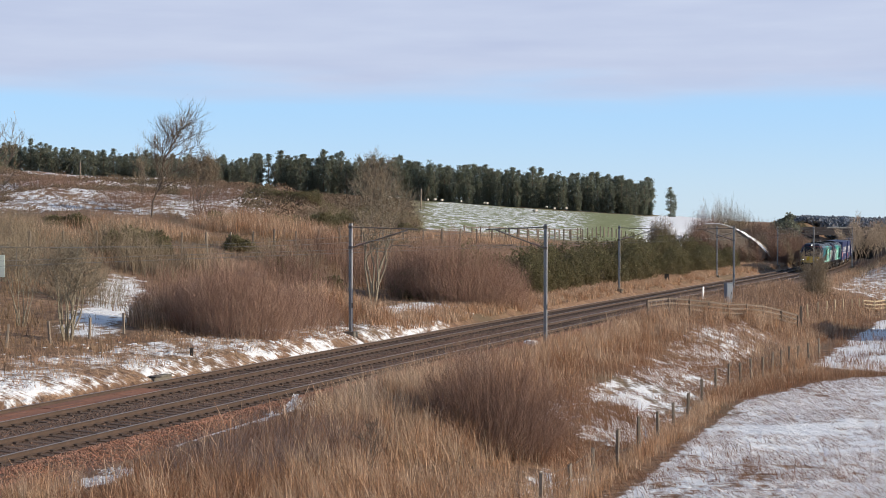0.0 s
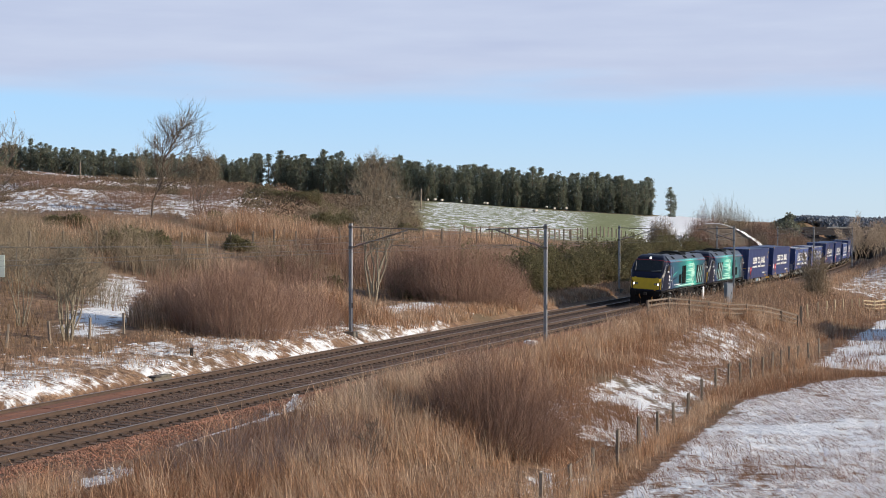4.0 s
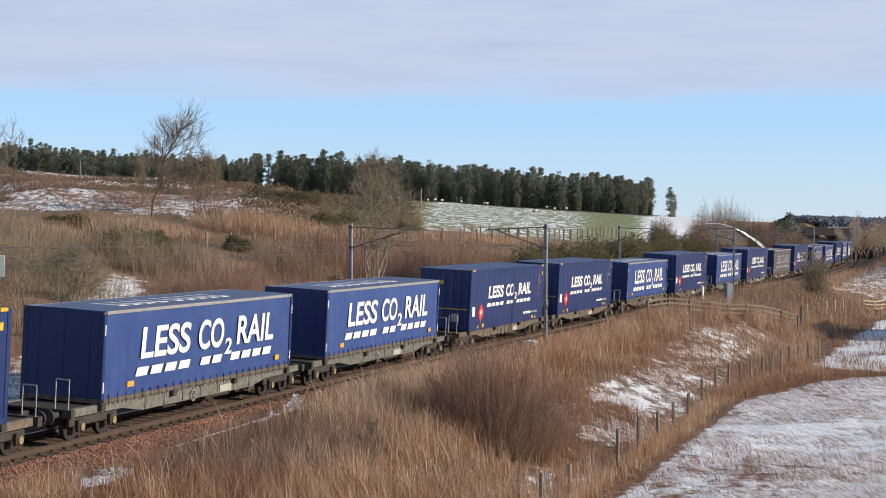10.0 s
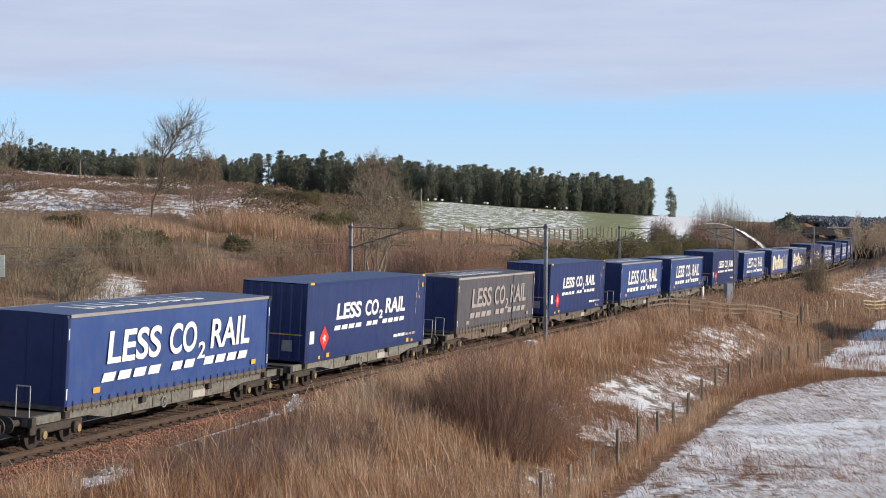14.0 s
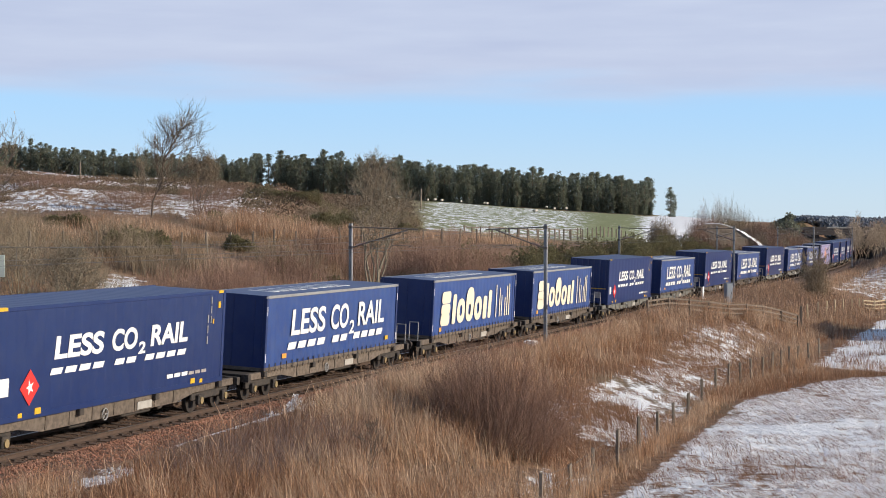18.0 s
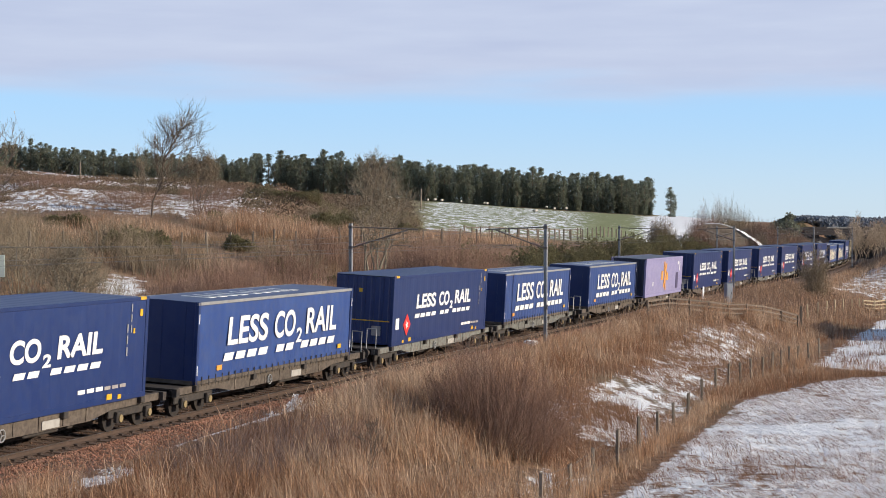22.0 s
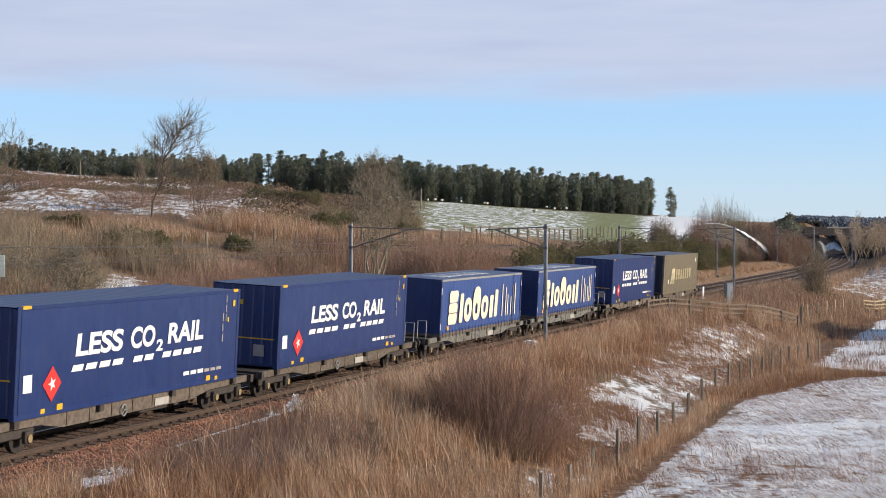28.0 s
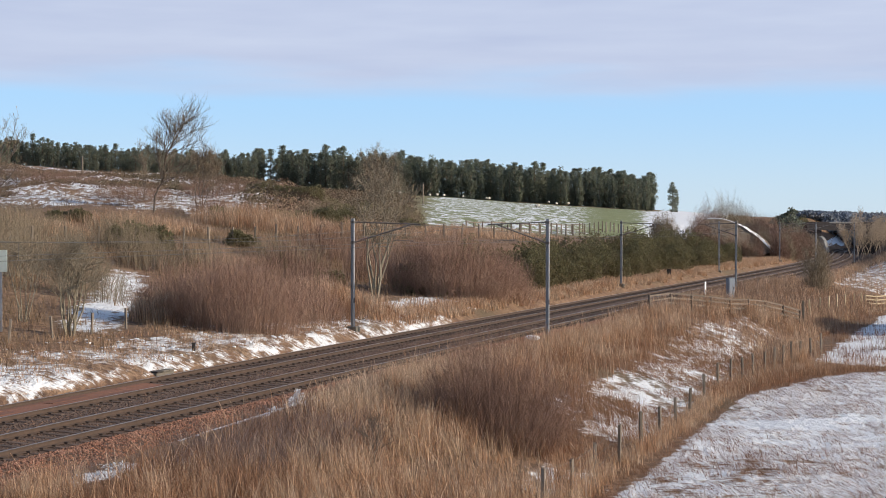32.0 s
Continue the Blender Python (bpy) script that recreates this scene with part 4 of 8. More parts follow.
def curtain_container(livery):
    words = {"slogan": "blue curtain-sided container with white slogan lettering", "grey": "dusty grey curtain-sided container with faded slogan", "plain_bars": "blue curtain-sided container with large white lettering"}
    thing = empty("curtain_container", Matrix.Identity(4), words[livery], "container", "containers on the freight train")
    z0, z1, x0, x1, w = DECK, DECK + H_CURT, -CL / 2, CL / 2, CW2
    cm = M_GREYC if livery == "grey" else M_CURT
    part("base_frame", boxes((x0, x1, -w, w, z0, z0 + 0.12)), M_WAGON, thing)
    for sy in (-1, 1):
        # a curtain with soft upright folds between its straps
        bm = bmesh.new()
        k, rows = 96, 5
        grid = []
        for i in range(k + 1):
            x = x0 + 0.17 + (CL - 0.34) * i / k
            col = []
            for j in range(rows + 1):
                f = j / rows
                amp = 0.012 * (1 - f) + 0.004
                d = amp * math.sin(i * 2 * math.pi / 4.0) + 0.012 * math.sin(i * 0.21 + j)
                col.append(bm.verts.new((x, sy * (w - 0.035 + d), z0 + 0.10 + (H_CURT - 0.22) * f)))
            grid.append(col)
        for i in range(k):
            for j in range(rows):
                q = (grid[i][j], grid[i + 1][j], grid[i + 1][j + 1], grid[i][j + 1])
                bm.faces.new(q if sy < 0 else q[::-1])
        for f in bm.faces:
            f.smooth = True
        part("curtain", bm, cm, thing)
        part("top_rail", boxes((x0, x1, w - 0.07 if sy > 0 else -w, w if sy > 0 else -w + 0.07, z1 - 0.13, z1 - 0.03), bev=0.01), M_GREYTOP if livery != "grey" else M_GREYW, thing, "pale aluminium top rail")
        bm = bmesh.new()
        for i in range(26):
            x = x0 + 0.45 + i * (CL - 0.9) / 25
            box(bm, x - 0.025, x + 0.025, sy * w - 0.008, sy * w + 0.008, z0 - 0.06, z0 + 0.24)
            box(bm, x - 0.06, x + 0.06, sy * w - 0.012, sy * w + 0.012, z0 + 0.0, z0 + 0.05)
        part("strap_row", bm, M_DARK, thing, "row of dark buckled curtain straps")["kind"] = "stuff"
        for x in (x0, x1):
            xa, xb = (x, x + 0.15) if x < 0 else (x - 0.15, x)
            part("corner_post", boxes((xa, xb, w - 0.14 if sy > 0 else -w, w if sy > 0 else -w + 0.14, z0, z1 - 0.02), bev=0.012), M_BLUE if livery != "grey" else M_GREYC, thing)
            part("reflective_strip", boxes((xa + 0.05, xb - 0.05, sy * w - 0.004, sy * w + 0.004, z0 + 0.3, z0 + 0.6), (xa + 0.05, xb - 0.05, sy * w - 0.004, sy * w + 0.004, z0 + 1.9, z0 + 2.2)), M_WHITE, thing)
    bm = boxes((x0 + 0.03, x0 + 0.08, -w + 0.1, w - 0.1, z0 + 0.1, z1 - 0.05))
    for y in (-0.8, 0.0, 0.8):
        box(bm, x0 + 0.015, x0 + 0.035, y - 0.03, y + 0.03, z0 + 0.15, z1 - 0.15)
    part("front_end", bm, M_BLUE, thing)
    part("door_end", boxes((x1 - 0.08, x1 - 0.03, -w + 0.1, -0.01, z0 + 0.1, z1 - 0.05), (x1 - 0.08, x1 - 0.03, 0.01, w - 0.1, z0 + 0.1, z1 - 0.05)), M_BLUE, thing)
    bm = bmesh.new()
    prism(bm, [(-w + 0.02, z1 - 0.07), (w - 0.02, z1 - 0.07), (w - 0.1, z1 - 0.03), (0, z1 - 0.012), (-w + 0.1, z1 - 0.03)], x0 + 0.02, x1 - 0.02)
    roof = part("roof", bm, M_BLUE if livery != "grey" else M_GREYC, thing)
    for k in range(9):
        xa = -4.6 + k * 0.85 + (0.3 if k > 3 else 0)
        part("roof_mark", boxes((xa, xa + 0.22, -0.55, 0.45, z1 - 0.02, z1 - 0.006), (xa + 0.22, xa + 0.55, -0.55, -0.3, z1 - 0.02, z1 - 0.0065)), M_WHITE, roof, "white roof marking")
    y = -w - 0.004
    if livery == "plain_bars":
        # name of the haulier as plain upright blocks: a bold word, then a thin one
        xs = x0 + 1.1
        for wd, h, form in ((1.45, 1.6, "stack"), (0.62, 1.35, "bar"), (1.22, 1.12, "ring"), (1.22, 1.6, "ring"), (1.22, 1.12, "ring"), (0.7, 1.1, "bar"), (0.62, 1.35, "bar")):
            label = "plain ivory block of bold lettering"
            if form == "ring":
                zi = 1.45 + 0.3
                part("bold_letter_block", ring_slab(soft_block(xs, 1.45, wd, h, 0.10, 0.5), soft_block(xs + 0.42 + 0.02, zi, wd - 0.84, 0.52, 0.10, 0.2), 0.005, y), M_IVORY, thing, label)
            elif form == "stack":
                for dx, dz, hh in ((0.0, 0.0, 0.62), (0.06, 0.5, 0.55), (0.12, 1.0, 0.62)):
                    part("bold_letter_block", slab(soft_block(xs + dx, 1.43 + dz, wd - 0.14, hh - 0.08, 0.10, 0.22), 0.005, at=y), M_IVORY, thing, label)
            else:
                part("bold_letter_block", slab(soft_block(xs + 0.08, 1.45, wd - 0.1, h, 0.10, 0.12), 0.005, at=y), M_IVORY, thing, label)
            xs += wd + 0.17
        xs = x0 + 10.05
        for wd, h in ((0.75, 1.6), (0.7, 1.05), (0.14, 1.5), (0.14, 1.6)):
            bars(thing, [(xs, xs + 0.12, 1.42, 1.42 + h), (xs + wd - 0.12, xs + wd, 1.42, 1.42 + h * 0.9)] if wd > 0.2 else [(xs, xs + wd, 1.42, 1.42 + h)], M_IVORY, y, "thin_letter_stroke", "thin ivory stroke of lettering")
            xs += wd + 0.25
        bars(thing, [(x0 + 1.0, x0 + 1.3, 1.2, 1.38)], M_ORANGE, y, "orange_sticker")
    else:
        lm = M_GREYW if livery == "grey" else M_WHITE
        for me, x, z in slogan_meshes(lm, x0 + 2.25, x0 + 12.05, 2.04, 2.97):
            part("slogan_word", me, lm, thing, "slogan lettering").location = (x, y + 0.002, z)
        for o in dash_outlines(x0 + 1.95, x0 + 12.0, 1.56, 1.81):
            part("slogan_dash", slab(o, 0.006, at=y), lm, thing)
        bars(thing, [(x0 + 1.5, x0 + 1.9, 1.3, 1.46)], M_ORANGE if livery != "grey" else M_GREYW, y, "orange_sticker")
        bars(thing, [(x0 + 12.3, x0 + 12.65, 1.3, 1.46)], M_YEL if livery != "grey" else M_GREYW, y, "yellow_sticker")
    return thing


def lilac_container():
    thing = empty("shipping_container", Matrix.Identity(4), "pale lilac corrugated steel container with an orange emblem", "container", "containers on the freight train")
    container_shell(thing, 2.75, M_LILAC, 0.03, 0.30, M_ROOFB, M_ENDS)
    x0, y = -CL / 2, -CW2 - 0.004
    cx = x0 + 6.85
    for k, pts in enumerate(([(-1.4, 2.05), (-0.75, 2.05), (-0.7, 2.72), (-1.35, 2.72)],
                [(0.5, 2.0), (1.2, 2.0), (1.0, 2.5), (0.5, 2.7)],
                [(-0.5, 3.4), (-0.15, 3.4), (0.45, 1.3), (0.1, 1.3)], [(0.3, 3.25), (0.62, 3.25), (-0.25, 1.5), (-0.6, 1.5)])):
        part("emblem_stroke", slab([(cx + a, b) for a, b in pts], 0.006, at=y - 0.0015 * k), M_ORANGE, thing, "orange emblem stroke")
    bars(thing, [(x0 + 11.1, x0 + 12.0, 1.3, 2.5)], mat("slate_patch", (0.07, 0.06, 0.13), 0.6, second=(0.1, 0.08, 0.17), scale=3), y, "repair_panel", "dark repair panel")
    bars(thing, [(x0 + 11.7, x0 + 12.0, 3.1, 3.35), (x0 + 12.4, x0 + 12.6, 2.6, 3.3), (x0 + 2.4, x0 + 2.7, 1.7, 2.0)], M_WHITE, y, "white_sticker")
    return thing


def olive_container():
    thing = empty("shipping_container", Matrix.Identity(4), "olive grey corrugated steel container with cream lettering", "container", "containers on the freight train")
    container_shell(thing, 2.9, M_OLIVE, 0.035, 0.30, M_ROOFB, M_ENDS)
    x0, y = -CL / 2, -CW2 - 0.004
    xs = x0 + 4.7
    for k in range(7):
        bars(thing, [(xs, xs + 0.16, 1.92, 2.72), (xs + 0.3, xs + 0.46, 1.92, 2.72)], M_CREAM, y, "letter_block", "plain cream block of lettering")
        xs += 0.92
    cx, cz = x0 + 3.5, 2.2
    for k in range(4):
        part("emblem_stroke", slab([(cx - 0.95 + k * 0.42, cz - 0.55), (cx - 0.72 + k * 0.42, cz - 0.55), (cx - 0.3 + k * 0.35, cz + 0.1), (cx - 0.1 + k * 0.28, cz + 0.6), (cx - 0.4 + k * 0.28, cz + 0.6), (cx - 0.55 + k * 0.35, cz + 0.1)], 0.006, at=y), M_CREAM, thing, "cream emblem stroke")
    bars(thing, [(x0 + 12.6, x0 + 12.9, 3.2, 3.5), (x0 + 1.6, x0 + 1.9, 1.7, 2.0)], M_WHITE, y, "white_sticker")
    return thing


def wagon(inner, material, blocks=False):
    """A low container flat; inner: +1 when its close-coupled end trails, -1 when it leads."""
    thing = empty("container_wagon", Matrix.Identity(4), "low grimy steel container wagon on two bogies" if material is M_WAGON else "low grey-green container wagon with rust streaks", "wagon", "wagons of the freight train")
    a, b = -CL / 2 - (GAP_W / 2 - 0.75 if inner > 0 else GAP_T / 2 - 0.35), CL / 2 + (GAP_T / 2 - 0.35 if inner > 0 else GAP_W / 2 - 0.75)
    for sy in (-1, 1):
        # fish-bellied solebar
        bm = bmesh.new()
        y0, y1 = (1.02, 1.16) if sy > 0 else (-1.16, -1.02)
        out = [(a, 0.72), (a + 3.2, 0.70), (a + 4.4, 0.52), (b - 4.4, 0.52), (b - 3.2, 0.70), (b, 0.72), (b, 0.93), (a, 0.93)]
        va = [bm.verts.new((x, y0, z)) for x, z in out]
        vb = [bm.verts.new((x, y1, z)) for x, z in out]
        for i in range(8):
            bm.faces.new((va[i], va[(i + 1) % 8], vb[(i + 1) % 8], vb[i]))
        bm.faces.new(va[::-1])
        bm.faces.new(vb)
        bmesh.ops.recalc_face_normals(bm, faces=bm.faces[:])
        part("solebar", bm, material, thing)
        for i in range(7):
            x = a + 4.6 + i * (b - a - 9.2) / 6
            part("side_rib", boxes((x - 0.05, x + 0.05, sy * 1.09 - 0.09, sy * 1.09 + 0.09, 0.55, 0.9)), material, thing)
        for x in (-CL / 2 + 0.15, -CL / 2 + 4.6, CL / 2 - 4.6, CL / 2 - 0.15):
            part("twistlock_bracket", boxes((x - 0.12, x + 0.12, min(sy * 1.1, sy * 1.3), max(sy * 1.1, sy * 1.3), 0.76, 0.947), bev=0.02), M_DARK, thing)
    part("deck_plate", boxes((a, b, -1.02, 1.02, 0.80, 0.90), (a, a + 0.22, -1.3, 1.3, 0.70, 0.948), (b - 0.22, b, -1.3, 1.3, 0.70, 0.948)), M_DARK, thing)
    rim = [(-0.8 + 0.16 * math.cos(q), -1.21, 0.64 + 0.16 * math.sin(q)) for q in np.arange(13) * math.pi / 6]
    part("handbrake_wheel", cyls(*[(p, q, 0.022) for p, q in zip(rim, rim[1:])], *[((-0.8, -1.21, 0.64), rim[k], 0.012) for k in (0, 4, 8)], ((-0.8, -1.1, 0.64), (-0.8, -1.22, 0.64), 0.03), seg=6), M_GREYTOP, thing, "pale spoked handbrake wheel")
    part("brake_gear", boxes((-2.2, -1.3, -0.9, -0.3, 0.35, 0.7), (0.6, 2.4, -1.0, -0.4, 0.38, 0.62), (2.8, 3.1, -1.05, -0.7, 0.4, 0.75), bev=0.03), M_DARK, thing)
    part("data_panel", boxes((1.2, 2.1, -1.19, -1.165, 0.56, 0.78)), M_CONC, thing, "pale data panel")
    if blocks:
        # freshly painted corners at the close-coupled end
        e, d = (b, -1) if inner > 0 else (a, 1)
        for p, q in ((0.15, 0.95), (1.5, 1.9)):
            part("yellow_block", boxes((min(e + d * p, e + d * q), max(e + d * p, e + d * q), -1.2, -1.16, 0.72, 0.90), bev=0.01), M_YEL, thing, "yellow painted block")
        part("blue_panel", boxes((-0.4, 0.9, -1.19, -1.163, 0.62, 0.84)), M_PALEBLUE, thing, "pale blue data panel")
    for x, outer in ((a, inner > 0), (b, inner < 0)):
        sx = -1 if x == a else 1
        xb = x - sx * 1.75
        bog = part("bogie", boxes((xb - 1.35, xb + 1.35, -1.05, -0.93, 0.42, 0.66), (xb - 1.35, xb + 1.35, 0.93, 1.05, 0.42, 0.66), (xb - 0.2, xb + 0.2, -0.95, 0.95, 0.4, 0.7), bev=0.03), M_DARK, thing, "rust-dark three-piece bogie")
        for dx in (-0.9, 0.9):
            for sy in (-1, 1):
                part("wheel", cyls(((xb + dx, sy * 0.70, 0.42), (xb + dx, sy * 0.84, 0.42), 0.42), seg=20), M_WHEEL, bog)
                part("axlebox", boxes((xb + dx - 0.16, xb + dx + 0.16, min(sy * 1.04, sy * 1.18), max(sy * 1.04, sy * 1.18), 0.28, 0.6), bev=0.03), M_DARK, bog)
                part("axle_cap", cyls(((xb + dx, sy * 1.17, 0.42), (xb + dx, sy * 1.22, 0.42), 0.11), seg=12), M_AXLE, bog, "tan axle cap")
        if outer:
            for sy in (-1, 1):
                part("buffer", cyls(((x, sy * 0.88, 0.80), (x + sx * 0.50, sy * 0.88, 0.80), 0.09), ((x + sx * 0.50, sy * 0.88, 0.80), (x + sx * 0.56, sy * 0.88, 0.80), 0.22), seg=14), M_DARK, thing, "round steel buffer")
                part("hand_rail", cyls(((x - sx * 0.1, sy * 1.15, 0.9), (x - sx * 0.1, sy * 1.15, 1.75), 0.02), ((x - sx * 0.1, sy * 0.75, 0.9), (x - sx * 0.1, sy * 0.75, 1.75), 0.02), ((x - sx * 0.1, sy * 0.75, 1.75), (x - sx * 0.1, sy * 1.15, 1.75), 0.02), seg=6), M_STEEL, thing)
            part("drawhook", boxes((x if sx > 0 else x - 0.4, x + 0.4 if sx > 0 else x, -0.06, 0.06, 0.72, 0.86)), M_DARK, thing)
        else:
            part("drawbar", boxes((x if sx > 0 else x - 0.42, x + 0.42 if sx > 0 else x, -0.12, 0.12, 0.6, 0.78)), M_DARK, thing)
    return thing


def locomotive(graphic, nose):
    """A two-cab diesel. Local -x leads. graphic: where the bright emblem stands; nose: +1 when the louvres follow the leading cab."""
    thing = empty("locomotive", Matrix.Identity(4), "dark blue and turquoise diesel locomotive with yellow nose, lamps lit", "locomotive", "locomotives at the head of the train")
    hl, w = 9.45, 1.345
    # body section tapers into raked cabs
    sec = [(-w, 1.30), (-w, 3.30), (-w + 0.10, 3.45), (w - 0.10, 3.45), (w, 3.30), (w, 1.30)]
    bm = bmesh.new()
    prism(bm, sec, -hl + 2.0, hl - 2.0)
    paint = loco_paint(graphic)
    part("body", bm, paint, thing, "blue bodyside shading into turquoise")
    for sx in (-1, 1):
        bm = bmesh.new()
        # stations: x, half width, bottom, top, half width of the top
        st = [(hl - 2.0, w, 1.30, 3.81, 0.86), (hl - 1.6, w, 1.30, 3.77, 0.88), (hl - 1.25, w - 0.01, 1.29, 3.65, 0.95), (hl - 0.98, w - 0.03, 1.27, 3.40, 1.0), (hl - 0.66, w - 0.05, 1.25, 2.966, 1.05),
              (hl - 0.36, w - 0.09, 1.22, 2.56, 1.05), (hl - 0.20, w - 0.14, 1.20, 2.42, 1.0), (hl - 0.06, w - 0.23, 1.19, 2.26, 0.92), (hl, w - 0.34, 1.18, 2.12, 0.82)]
        rings = []
        for x, hw, zb, zt, tw in st:
            zs = min(2.75, zt - 0.30)
            pr = [(-hw, zb), (-hw, zs), (-(hw * 0.6 + tw * 0.4), zs + (zt - zs) * 0.62), (-tw, zt - 0.03), (-tw + 0.2, zt)]
            pr = pr + [(-y, z) for y, z in pr[::-1]]
            rings.append([bm.verts.new((sx * x, yy, zz)) for yy, zz in pr])
        for p, q in zip(rings, rings[1:]):
            for j in range(10):
                bm.faces.new((p[j], p[(j + 1) % 10], q[(j + 1) % 10], q[j]))
        bm.faces.new(rings[-1])
        bm.faces.new(rings[0][::-1])
        bmesh.ops.recalc_face_normals(bm, faces=bm.faces[:])
        cab = part("cab", bm, M_LOCO, thing, "raked dark blue cab")
        for nm, mt, gw, lift in (("windscreen_surround", M_BLACK, 0.10, 0.012), ("windscreen", M_GLASS, 0.0, 0.026)):
            bm = bmesh.new()
            q = [(hl - 0.96 - gw * 0.4, -0.93 - gw, 3.365 + gw * 0.5), (hl - 0.96 - gw * 0.4, 0.93 + gw, 3.365 + gw * 0.5), (hl - 0.39 + gw * 0.3, 1.03 + gw * 0.6, 2.60 - gw * 0.4), (hl - 0.39 + gw * 0.3, -1.03 - gw * 0.6, 2.60 - gw * 0.4)]
            v0 = [bm.verts.new((sx * (x + lift), y, z + lift)) for x, y, z in q]
            v1 = [bm.verts.new((sx * (x - 0.06), y, z - 0.06)) for x, y, z in q]
            bm.faces.new(v0)
            bm.faces.new(v1[::-1])
            for i in range(4):
                bm.faces.new((v0[i], v1[i], v1[(i + 1) % 4], v0[(i + 1) % 4]))
            bmesh.ops.recalc_face_normals(bm, faces=bm.faces[:])
            part(nm, bm, mt, cab, "dark cab windscreen" if mt is M_GLASS else "")
        part("wiper", cyls(((sx * (hl - 0.33), -0.3, 2.62), (sx * (hl - 0.40), -1.0, 2.68), 0.02), seg=6), M_GREYTOP, cab)
        part("wiper", cyls(((sx * (hl - 0.33), 0.9, 2.62), (sx * (hl - 0.86), 1.0, 3.30), 0.02), seg=6), M_GREYTOP, cab)
        part("yellow_panel", boxes((min(sx * (hl - 0.05), sx * (hl + 0.015)), max(sx * (hl - 0.05), sx * (hl + 0.015)), -w + 0.34, w - 0.34, 1.27, 2.10), bev=0.03), M_LYEL, cab, "yellow warning panel")
        for sy in (-1, 1):
            bm = bmesh.new()
            q = [(hl + 0.015, w - 0.40, 1.29), (hl + 0.015, w - 0.40, 2.10), (hl - 0.055, w - 0.225, 2.13), (hl - 0.055, w - 0.225, 1.29)]
            v0 = [bm.verts.new((sx * x, sy * y, z)) for x, y, z in q]
            v1 = [bm.verts.new((sx * (x - 0.06), sy * (y - 0.02), z)) for x, y, z in q]
            bm.faces.new(v0)
            bm.faces.new(v1[::-1])
            for i in range(4):
                bm.faces.new((v0[i], v1[i], v1[(i + 1) % 4], v0[(i + 1) % 4]))
            bmesh.ops.recalc_face_normals(bm, faces=bm.faces[:])
            part("yellow_corner", bm, M_LYEL, cab)
        # upper lip of the yellow, rolling back to the foot of the windscreen
        bm = bmesh.new()
        lip = [[bm.verts.new((sx * (x + dx), y, z + dz)) for x, y, z in ((hl, -0.9, 2.08), (hl, -0.45, 2.08), (hl, 0.0, 2.08), (hl, 0.45, 2.08), (hl, 0.9, 2.08))] for dx, dz in ((0.014, 0.0), (-0.03, 0.12))]
        for i, top_z in enumerate((0.0, 0.05, 0.07, 0.05, 0.0)):
            lip[1][i].co.z += top_z - 0.03
            lip[1][i].co.x -= sx * top_z * 0.35
        base = [bm.verts.new((v.co.x - sx * 0.06, v.co.y, v.co.z - 0.03)) for v in lip[1]]
        for a_, b_ in ((lip[0], lip[1]), (lip[1], base)):
            for i in range(4):
                bm.faces.new((a_[i], a_[i + 1], b_[i + 1], b_[i]))
        bmesh.ops.recalc_face_normals(bm, faces=bm.faces[:])
        part("yellow_lip", bm, M_LYEL, cab)
        # the red line sweeps round the head of the cab
        line = [(hl - 2.0, w + 0.004, 3.315), (hl - 1.6, 1.175, 3.39), (hl - 1.25, 1.185, 3.32), (hl - 1.0, 1.02, 3.43), (hl - 1.0, 0.0, 3.44)]
        line = line + [(x, -y, z) for x, y, z in line[-2::-1]]
        part("red_line", cyls(*[((sx * p[0], p[1], p[2]), (sx * q[0], q[1], q[2]), 0.018) for p, q in zip(line, line[1:])], seg=6), M_DKRED, cab, "thin red line round the cab")
        for sy in (-1, 1):
            # steel tubes added to draw the white glint along the cab corner
            part("pillar_trim", cyls(((sx * (hl - 0.42), sy * 1.24, 2.46), (sx * (hl - 0.98), sy * 1.23, 3.05), 0.022), ((sx * (hl - 0.98), sy * 1.23, 3.05), (sx * (hl - 1.5), sy * 1.3, 3.14), 0.022), ((sx * (hl - 0.12), sy * 1.18, 1.45), (sx * (hl - 0.3), sy * 1.23, 2.15), 0.02), seg=6), M_STEEL, cab, "bright glint line along the cab corner")
            part("door_seam", boxes((min(sx * (hl - 2.93), sx * (hl - 2.91)), max(sx * (hl - 2.93), sx * (hl - 2.91)), sy * (w + 0.003) - 0.004, sy * (w + 0.003) + 0.004, 1.35, 3.2), (min(sx * (hl - 2.29), sx * (hl - 2.27)), max(sx * (hl - 2.29), sx * (hl - 2.27)), sy * (w + 0.003) - 0.004, sy * (w + 0.003) + 0.004, 1.35, 3.2)), M_BLACK, cab)
        lead = sx < 0 and nose > 0
        for y in (-0.98, 0.98):
            part("headlight", cyls(((sx * (hl - 0.06), y * 0.92, 1.68), (sx * (hl + 0.035), y * 0.92, 1.68), 0.065), seg=16), M_LAMP if lead else M_GREYTOP, cab, "round headlight")
            part("lamp_surround", boxes((min(sx * (hl - 0.05), sx * (hl + 0.022)), max(sx * (hl - 0.05), sx * (hl + 0.022)), y * 0.80 - 0.2, y * 0.80 + 0.2, 1.59, 1.77), bev=0.02), M_BLACK, cab)
            part("marker_light", cyls(((sx * (hl - 0.06), y * 0.70, 1.68), (sx * (hl + 0.03), y * 0.70, 1.68), 0.05), seg=12), M_GREYTOP, cab)
            sgy = 1 if y > 0 else -1
